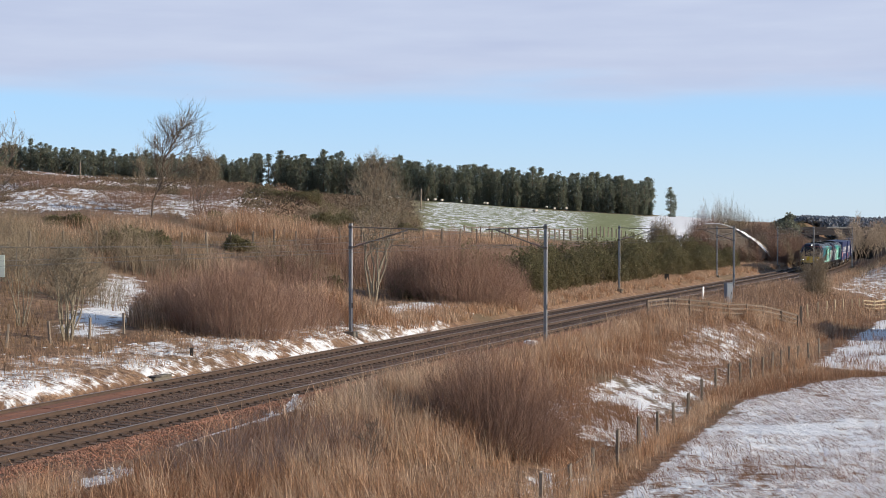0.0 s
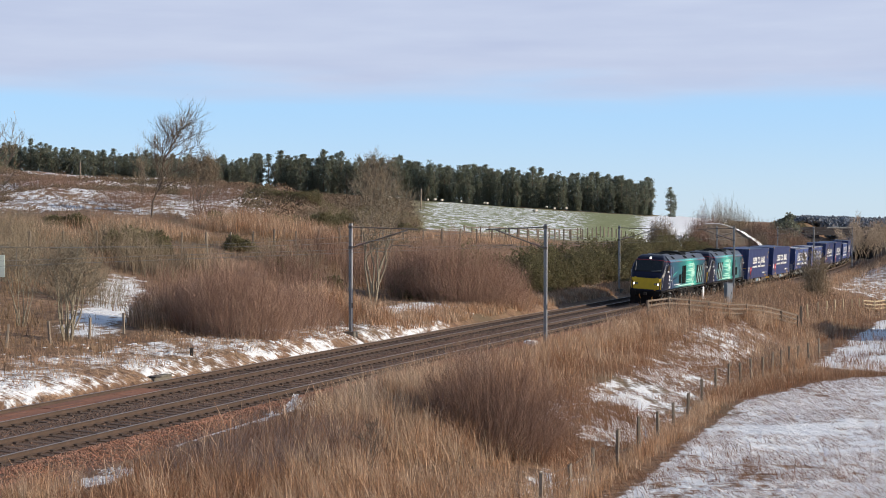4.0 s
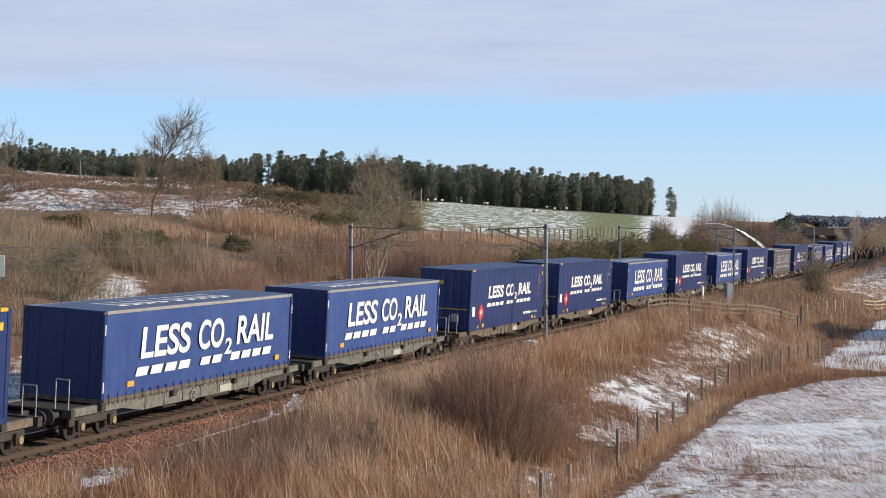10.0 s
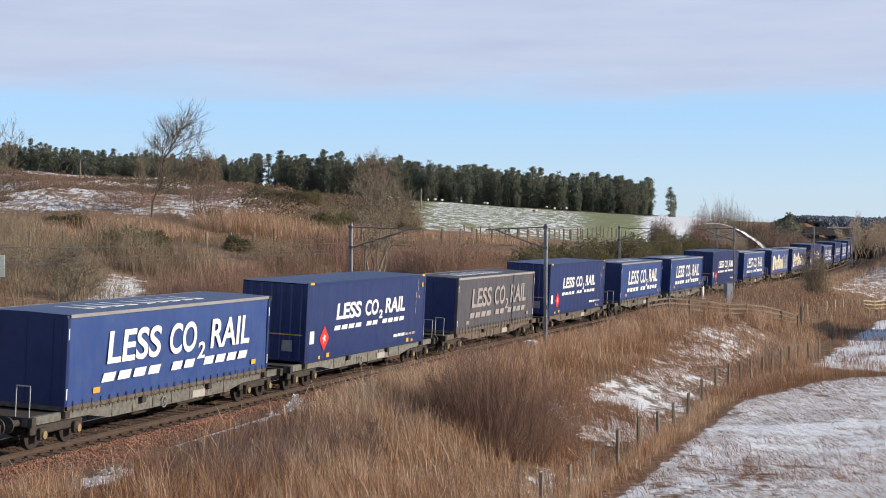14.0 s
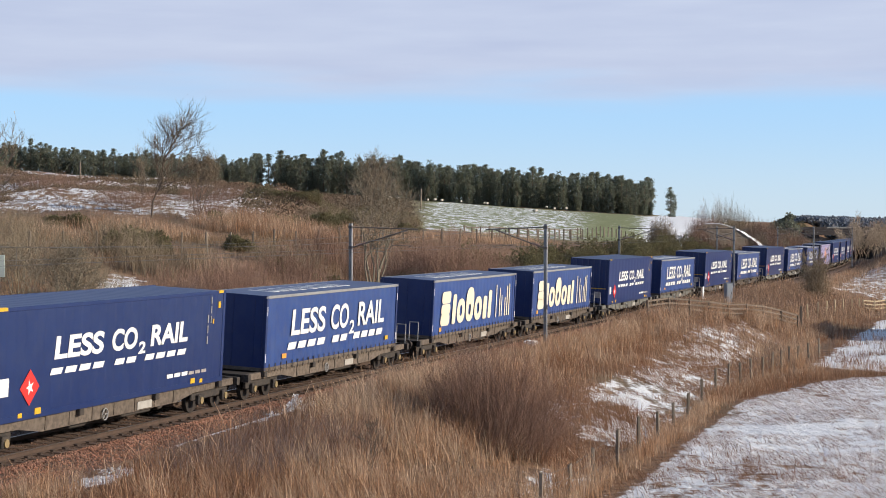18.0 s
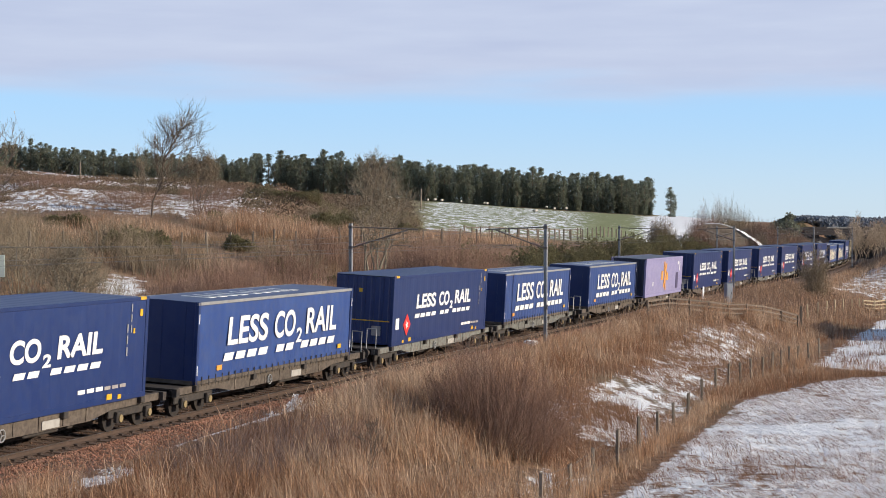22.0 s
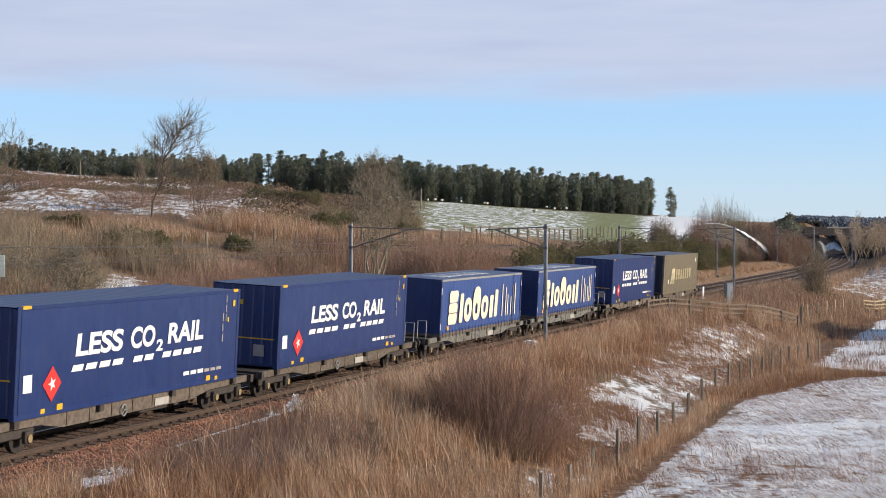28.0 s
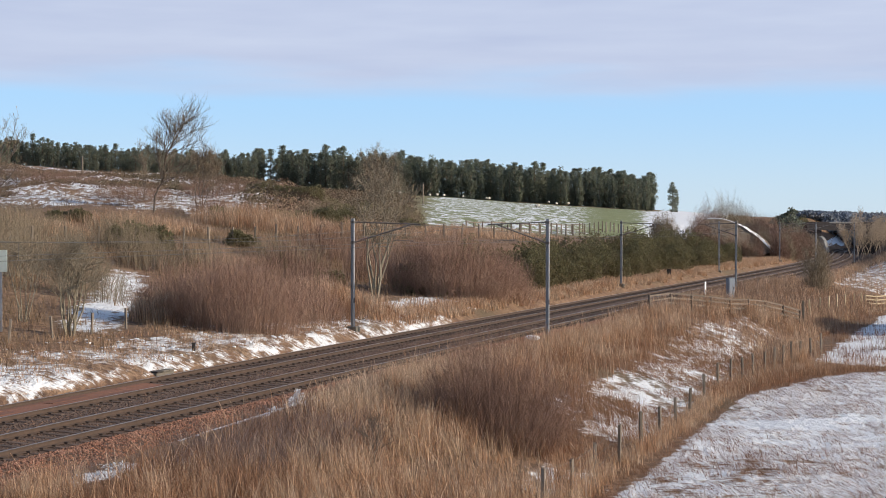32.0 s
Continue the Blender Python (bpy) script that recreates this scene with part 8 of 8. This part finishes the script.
fence("crop_fence", [(place(px, y), y) for px, y in ((822, 205), (836, 206), (850, 207), (866, 208), (884, 210), (901, 212), (918, 214), (936, 216), (953, 218), (972, 220), (990, 223), (1008, 226), (1028, 230))], 1.35, "pale timber fence along the snowy crop field", rails=(0.4, 0.9), width=0.16, seed=16)

# tall pale poles on the skyline
for px, y, h in ((745, 380, 4.6), (142, 256, 3.0), (1254, 300, 3.6), (1281, 305, 5.0)):
    x = place(px, y)
    z = gz(x, y)
    root = empty("utility_pole", Matrix.Translation((x, y, z)), "pale weathered wooden pole on the skyline", "pole", "poles on the skyline")
    part("shaft", cyls(((0, 0, -0.5), (0, 0, h), 0.13), seg=8), M_PALEWOOD if px > 1200 else M_WOOD, root)
    part("cap", cyls(((0, 0, h), (0, 0, h + 0.08), 0.15), seg=8), M_STEEL, root)


def cabinet():
    x, y = 21.9, 133.0
    z = gz(x, y)
    root = empty("relay_cabinet", Matrix.Translation((x, y, z)) @ Matrix.Rotation(radians(20), 4, "Z"), "tall grey steel relay cabinet beside the track", "cabinet")
    part("body", boxes((-0.25, 0.25, -0.24, 0.24, 0.05, 1.62), bev=0.02), M_CABIN, root)
    part("roof", boxes((-0.28, 0.28, -0.27, 0.27, 1.62, 1.68), bev=0.02), M_CABIN, root)
    d = part("door", boxes((-0.22, 0.22, -0.265, -0.24, 0.12, 1.56), bev=0.008), M_CABIN, root)
    part("handle", boxes((0.12, 0.16, -0.29, -0.265, 0.8, 0.98)), M_DARK, d)
    part("plinth", boxes((-0.3, 0.3, -0.3, 0.3, -0.4, 0.06), bev=0.02), M_CONC, root)


cabinet()


def white_post():
    x, y = 19.4, 129.4
    z = gz(x, y)
    root = empty("marker_post", Matrix.Translation((x, y, z)) @ Matrix.Rotation(radians(62), 4, "Z"), "short white painted lineside marker post", "marker post")
    part("post", boxes((-0.07, 0.07, -0.05, 0.05, -0.3, 1.1), bev=0.01), M_POSTW, root)
    part("board", boxes((-0.15, 0.15, -0.07, -0.05, 0.3, 1.3), bev=0.01), M_POSTW, root)


white_post()


def black_stub(s, n, h, w, label):
    x, y, _ = (float(v) for v in line_at(s, n))
    root = empty("lineside_stub", Matrix.Translation((x, y, gz(x, y))), label, "post", "stubs along the verge")
    part("post", boxes((-w / 2, w / 2, -w / 2, w / 2, -0.2, h), bev=0.02), M_DARK, root)
    part("cap", boxes((-w * 0.6, w * 0.6, -w * 0.6, w * 0.6, h, h + 0.05), bev=0.01), M_DARK, root)


black_stub(131.5, -7.6, 0.75, 0.4, "dark stub post on the far verge")
black_stub(25.1, -7.4, 0.28, 0.14, "small dark stub on the snowy verge")


def trough():
    x, y, th = (float(v) for v in line_at(20.0, -6.35))
    root = empty("cable_trough", Matrix.Translation((x, y, -0.1)) @ Matrix.Rotation(th, 4, "Z"), "concrete cable trough with a dark open end", "cable trough")
    part("base", boxes((-0.75, 0.75, -0.2, 0.2, -0.5, 0.0), bev=0.03), M_MOSSC, root)
    for k in range(3):
        part("lid", boxes((-0.74 + k * 0.5, -0.27 + k * 0.5, -0.23, 0.23, 0.0, 0.07), bev=0.015), M_DARK if k == 0 else M_MOSSC, root)


trough()


def crossing_boards():
    """Rust-red boards laid between the rails of the far track."""
    root = empty("track_boards", Matrix.Identity(4), "rust-red boards laid between the rails", "boards")
    n0, z0, cant, _ = TRACKS[1]
    rng = random.Random(5)
    m_board = mat("rust_red_board", (0.21, 0.09, 0.052), 0.9, second=(0.15, 0.065, 0.04), scale=3, amount=0.6, third=(0.26, 0.12, 0.075), third_scale=8, third_amount=0.5, rand=0.15)
    for row, n in enumerate((-0.42, -0.14, 0.14, 0.42)):
        s = -22.0
        while s < 12.5:
            x, y, th = (float(v) for v in line_at(s + 1.2, n0))
            m = Matrix.Translation((x, y, z0)) @ Matrix.Rotation(th, 4, "Z") @ Matrix.Rotation(cant, 4, "X")
            ob = part("board", boxes((-1.19, 1.19, -n - 0.13, -n + 0.13, -0.15, -0.075 + rng.uniform(-.01, .01)), bev=0.012), m_board, root)
            ob.matrix_basis = m
            s += 2.4


crossing_boards()


def sign_left():
    x, y = place(-3, 74), 74.0
    z = gz(x, y)
    root = empty("lineside_sign", Matrix.Translation((x, y, z)), "pale blank lineside sign board on a post", "sign")
    part("post", boxes((-0.05, 0.05, 0.02, 0.08, -0.3, 3.2)), M_STEEL, root)
    part("board", boxes((-0.28, 0.28, -0.02, 0.02, 2.55, 3.5), bev=0.01), mat("pale_green_white_sign", (0.62, 0.68, 0.6), 0.5, second=(0.5, 0.56, 0.5), scale=5, amount=0.4), root)


sign_left()


def pale_sack():
    x, y, _ = (float(v) for v in line_at(41.5, 3.1))
    bm = bmesh.new()
    bmesh.ops.create_icosphere(bm, subdivisions=2, radius=0.4)
    rng = random.Random(9)
    for v in bm.verts:
        v.co = Vector((v.co.x * 1.0, v.co.y * 0.7, v.co.z * 0.42 + 0.18 * max(0, -v.co.x))) * rng.uniform(0.7, 1.15)
    me = bpy.data.meshes.new("pale_sack")
    bm.to_mesh(me)
    bm.free()
    me.materials.append(M_SNOW)
    ob = new("pale_sack", me)
    ob.location = (x, y, gz(x, y) + 0.3)
    tagged(ob, "crumpled white sack lying on the bank", "sack")


pale_sack()


def bridge():
    """A low dark road bridge over the cutting, seen end on."""
    s_b = 318.0
    x, y, th = (float(v) for v in line_at(s_b))
    root = empty("road_bridge", Matrix.Translation((x, y, 0)) @ Matrix.Rotation(radians(8), 4, "Z"), "dark low road bridge over the railway with a pale parapet", "bridge")
    part("deck", boxes((-12, 14, 0, 8, 4.75, 5.5), bev=0.05), M_BRIDGE, root)
    part("girder", boxes((-9.0, 10, -0.35, -0.05, 4.45, 5.45), bev=0.04), M_BRIDGE, root)
    part("parapet", boxes((-12, -4.2, -0.2, 0.15, 5.5, 6.15), (-4.2, 1.6, -0.2, 0.1, 5.5, 5.85), (1.6, 14, -0.2, 0.15, 5.5, 6.1)), M_BRIDGE, root)
    part("pale_parapet", boxes((-4.2, 1.6, -0.25, 0.12, 5.85, 6.05), bev=0.03), M_CONC, root, "pale concrete parapet section")
    part("abutment", boxes((-12.5, -5.6, 0.3, 8, -0.6, 4.75), bev=0.05), M_BRIDGE, root)
    part("abutment", boxes((5.2, 14, 0.3, 8, -0.6, 4.75), bev=0.05), M_BRIDGE, root)
    bm = bmesh.new()
    prism(bm, [(-4, -0.5), (0.3, -0.5), (0.3, 3.2), (-1.0, 3.1), (-2.4, 2.5), (-3.4, 1.4), (-4, 0.2)], -6.2, -5.6)
    part("wing_wall", bm, M_CONC, root, "grey curved wing wall")


bridge()


def bund():
    """A steep earth bund above the cutting: shaded face, thin snow on its curving crest."""
    y0, steps, rows = 262.0, 26, 7
    m_face = mat("shaded_earth_bank", (0.16, 0.125, 0.095), 0.95, second=(0.24, 0.19, 0.15), scale=0.6, amount=0.6, third=(0.1, 0.075, 0.055), third_scale=2, third_amount=0.6, bump=0.15, bump_scale=2)
    rng = random.Random(21)
    crest = []
    for i in range(steps + 1):
        u = i / steps
        crest.append((39.6 + 10.0 * u, 6.72 - 5.4 * u ** 2.3 - 0.25 * (1 - u) ** 3 + rng.uniform(-0.06, 0.06)))
    bm = bmesh.new()
    grid = []
    for x, z in crest:
        foot, tail = gz(x - 4, y0 - 4) - 0.6, gz(x + 4, y0 + 9) - 0.8
        col = [bm.verts.new((x - 5.0 * (1 - j / rows), y0 - 4 * (1 - j / rows) ** 1.4, foot + (z - foot) * smooth(j / rows, -0.25, 1.05) + (0.12 * rng.uniform(-1, 1) if j < rows else 0))) for j in range(rows + 1)]
        col += [bm.verts.new((x + 1.6, y0 + 2.5, z - 0.5)), bm.verts.new((x + 4.0, y0 + 9, tail))]
        grid.append(col)
    for p, q in zip(grid, grid[1:]):
        for j in range(rows + 2):
            bm.faces.new((p[j], q[j], q[j + 1], p[j + 1]))
    bmesh.ops.recalc_face_normals(bm, faces=bm.faces[:])
    for f in bm.faces:
        f.smooth = True
    me = bpy.data.meshes.new("earth_bund")
    bm.to_mesh(me)
    bm.free()
    me.materials.append(m_face)
    ob = tagged(new("earth_bund", me), "steep dark earth bund with a snowy crest", "earth bank", kind="structure")
    bm = bmesh.new()
    strip = []
    for i, (x, z) in enumerate(crest):
        u = i / steps
        w = (0.05 + 0.26 * float(smooth(u, 0.35, 0.65)) * (1 - float(smooth(u, 0.75, 0.9)))) * rng.uniform(0.4, 1.4)
        strip.append([bm.verts.new((x - 0.3 * w, y0 - 0.9 * w, z - 0.34 * w)), bm.verts.new((x, y0, z + 0.07)), bm.verts.new((x + 0.9, y0 + 1.6, z - 0.2))])
    for p, q in zip(strip, strip[1:]):
        for j in range(2):
            bm.faces.new((p[j], q[j], q[j + 1], p[j + 1]))
    bmesh.ops.recalc_face_normals(bm, faces=bm.faces[:])
    part("snow_crest", bm, M_SNOW, ob, "snow lying along the crest")


bund()


def evergreen(px, y, h, r, label):
    x = place(px, y)
    z = gz(x, y)
    n = 520
    u = NR.normal(0, 1, (n, 3))
    u /= np.linalg.norm(u, axis=1)[:, None]
    rad = NR.uniform(0.5, 1.0, n) ** 0.5 * (1 + 0.2 * np.sin(u[:, 0] * 6) + 0.15 * np.sin(u[:, 2] * 7))
    C = u * rad[:, None] * np.array([r, r, h * 0.36]) + np.array([0, 0, h * 0.62])
    root = empty("evergreen_tree", Matrix.Translation((x, y, z)), label, "tree")
    v, l, c = clump_cloud(C, NR.uniform(0.3, 0.6, n))
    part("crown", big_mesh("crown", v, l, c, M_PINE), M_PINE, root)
    part("trunk", cyls(((0, 0, -0.4), (0, 0, h * 0.6), 0.16), seg=6), M_BARKD, root)


evergreen(1392, 300, 7.6, 2.5, "round dark evergreen above the cutting")


def far_woods():
    """Bare woods on the horizon beyond the bridge, the blue of haze put into their colour."""
    pieces = []
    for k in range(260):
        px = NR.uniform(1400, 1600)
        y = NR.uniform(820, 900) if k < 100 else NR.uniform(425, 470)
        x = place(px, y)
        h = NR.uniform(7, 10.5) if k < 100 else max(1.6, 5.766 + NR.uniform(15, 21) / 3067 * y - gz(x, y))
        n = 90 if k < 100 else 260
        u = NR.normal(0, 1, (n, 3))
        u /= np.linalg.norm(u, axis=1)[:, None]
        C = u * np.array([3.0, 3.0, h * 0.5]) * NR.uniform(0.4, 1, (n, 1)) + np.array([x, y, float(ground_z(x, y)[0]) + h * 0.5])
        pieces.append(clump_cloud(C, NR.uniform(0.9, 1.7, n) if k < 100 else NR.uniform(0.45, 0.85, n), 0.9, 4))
    stuff("distant_woods", pieces, mat("haze_blue_woods", (0.21, 0.24, 0.285), 0.9, second=(0.25, 0.27, 0.31), scale=0.05, amount=0.6, island=0.12), "leafless woods on the horizon, coloured grey-blue for haze", "woods")


far_woods()


def sheep():
    """Sheep grazing along the top of the crop field."""
    wool = mat("cream_fleece", (0.62, 0.57, 0.49), 0.95, second=(0.5, 0.45, 0.38), scale=8, amount=0.6, bump=0.03, bump_scale=20)
    dark = mat("dark_sheep_face", (0.06, 0.05, 0.045), 0.8)
    rng = random.Random(31)
    first = None
    for px, y in ((652, 556), (690, 566), (704, 570), (757, 575), (770, 568), (782, 576), (816, 572), (857, 574), (862, 570), (967, 572), (981, 566), (1002, 575), (948, 470)):
        x = place(px, y)
        m = Matrix.Translation((x, y, gz(x, y))) @ Matrix.Rotation(rng.uniform(0, 6.28), 4, "Z")
        if first:
            copy_thing(first, m)
            continue
        first = empty("sheep", m, "cream-fleeced sheep grazing on the snowy crop field", "sheep", "sheep on the field")
        bm = bmesh.new()
        bmesh.ops.create_icosphere(bm, subdivisions=2, radius=0.5)
        for v in bm.verts:
            v.co = Vector((v.co.x * 1.25, v.co.y * 0.75, v.co.z * 0.78 + 0.72)) * (1 + 0.04 * math.sin(v.co.x * 17 + v.co.z * 13))
        part("fleece", bm, wool, first)
        bm = bmesh.new()
        bmesh.ops.create_icosphere(bm, subdivisions=2, radius=0.17)
        for v in bm.verts:
            v.co = Vector((v.co.x * 1.5 + 0.72, v.co.y * 0.8, v.co.z + 0.62 - 0.35 * v.co.x))
        part("head", bm, dark, first, "dark face")
        for lx in (-0.35, 0.35):
            for ly in (-0.18, 0.18):
                part("leg", cyls(((lx, ly, 0.0), (lx, ly, 0.5), 0.05), seg=6), dark, first)


sheep()


def ballast_stones():
    """Loose stones on the shoulder of the near track and between the sleepers."""
    oc = np.array([[1, 0, 0], [-1, 0, 0], [0, 1, 0], [0, -1, 0], [0, 0, 1], [0, 0, -1]], float)
    f = np.array([[0, 2, 4], [2, 1, 4], [1, 3, 4], [3, 0, 4], [2, 0, 5], [1, 2, 5], [3, 1, 5], [0, 3, 5]])

    def scatter(s, n, z, r):
        N = len(s)
        x, y, _ = line_at(s, n)
        V = oc[None] * NR.uniform(0.6, 1.3, (N, 6, 1)) * r[:, None, None]
        a = NR.uniform(0, 2 * np.pi, N)
        c, sn_ = np.cos(a), np.sin(a)
        V = np.stack([V[:, :, 0] * c[:, None] - V[:, :, 1] * sn_[:, None], V[:, :, 0] * sn_[:, None] + V[:, :, 1] * c[:, None], V[:, :, 2] * 0.8], 2)
        V += np.stack([x, y, z + r * 0.3], 1)[:, None, :]
        return V.reshape(-1, 3), (f[None] + (np.arange(N) * 6)[:, None, None]).reshape(-1), np.full(N * 8, 3)

    N = 40000
    s, n = NR.uniform(-20, 75, N), NR.uniform(1.25, 2.65, N)
    z = np.interp(n, [1.1, 1.75, 2.5, 2.95], [-0.23, -0.25, -0.55, -0.70])
    stuff("ballast_stones", scatter(s, n, z, NR.uniform(0.018, 0.042, N)), M_STONE, "loose reddish ballast stones on the track shoulder", "stones")
    N = 34000
    s, n = NR.uniform(-14, 60, N), NR.uniform(-5.2, 1.3, N)
    on_sleeper = (np.abs((s - S0) / 0.65 - np.round((s - S0) / 0.65)) < 0.2) & ((np.abs(n) < 1.25) | (np.abs(n + 3.5) < 1.25))
    boards = (np.abs(n + 3.5) < 0.62) & (s < 13)
    near_rail = np.minimum.reduce([np.abs(n - q) for q in (0.752, -0.752, -2.748, -4.252)]) < 0.1
    k = ~(on_sleeper | boards | near_rail)
    s, n = s[k], n[k]
    z = np.interp(-n, [-1.3, -0.7, 0.7, 1.3, 1.75, 2.2, 3.5, 4.8, 5.3], [-0.27, -0.235, -0.16, -0.128, -0.135, -0.118, -0.075, -0.038, -0.06])
    stuff("track_ballast", scatter(s, n, z, NR.uniform(0.02, 0.045, len(s))), mat("dark_track_stone", (0.165, 0.10, 0.07), 0.9, second=(0.21, 0.13, 0.094), scale=1.2, amount=0.8, third=(0.08, 0.058, 0.047), third_scale=0.6, third_amount=0.6, island=0.55), "dark stained ballast stones between the sleepers", "stones")


ballast_stones()


def snow_lumps():
    """Crusted snow lying on tussocks of the far verge."""
    N = 900
    s = NR.uniform(-8, 66, N)
    n = -7.0 - NR.uniform(0, 1, N) ** 1.2 * (5.5 - 2.0 * smooth(s, 30, 50))
    k = (wave(s * 2.0, n * 2.0, 3.0) > 0.0)
    s, n = s[k], n[k]
    N = len(s)
    x, y, _ = line_at(s, n)
    z = ground_z(x, y)
    ring, top = 7, 1
    verts, loops, counts = [], [], []
    for i in range(N):
        r, h = NR.uniform(0.04, 0.13), NR.uniform(0.02, 0.05)
        a0 = NR.uniform(0, 6.28)
        base = len(verts)
        for rr, hh in ((1.0, -0.06), (0.72, 0.6 * h)):
            for j in range(ring):
                a = a0 + j * 2 * math.pi / ring
                q = r * rr * NR.uniform(0.55, 1.4)
                verts.append((x[i] + q * math.cos(a) * 1.3, y[i] + q * math.sin(a), z[i] + hh * (1 if hh < 0 else NR.uniform(0.7, 1.3))))
        verts.append((x[i], y[i], z[i] + h))
        for j in range(ring):
            p, q = base + j, base + (j + 1) % ring
            loops += [p, q, q + ring, p + ring]
            counts.append(4)
            loops += [p + ring, q + ring, base + 2 * ring]
            counts.append(3)
    stuff("snow_lumps", (np.array(verts), np.array(loops), np.array(counts)), M_SNOW, "lumps of crusted snow on grass tussocks", "snow")


snow_lumps()


def frosted_tussocks():
    """Tussocks bent under fresh snow at the edge of the shoulder."""
    pieces = []
    for s0, n0, r, h, num in ((11.3, 3.0, 0.26, 0.55, 170), (10.8, 2.95, 0.2, 0.3, 60), (9.6, 2.9, 0.2, 0.12, 40), (12.6, 3.1, 0.22, 0.16, 50), (-1.5, 3.1, 0.6, 0.1, 90), (-3.0, 3.2, 0.6, 0.1, 90)):
        x, y, _ = (float(v) for v in line_at(s0, n0))
        q = NR.normal(0, 0.45, (num, 3)) * np.array([r, r, 0])
        q[:, 2] = h * NR.uniform(0.0, 1.0, num) * np.exp(-(q[:, 0] ** 2 + q[:, 1] ** 2) / r ** 2)
        pieces.append(clump_cloud(q + np.array([x, y, gz(x, y)]), NR.uniform(0.03, 0.09, num), 0.6, 4))
    stuff("frosted_tussocks", pieces, M_SNOW, "snow-laden grass tussocks beside the ballast shoulder", "snow")


frosted_tussocks()
# ---- what moves ----
TIMES = [0.0] + [float(t) for t in range(1, 32)] + [32.0]


def motions():
    for thing, back in MOVERS:
        walk(thing, [(t, ride(t, back)) for t in TIMES])


motions()
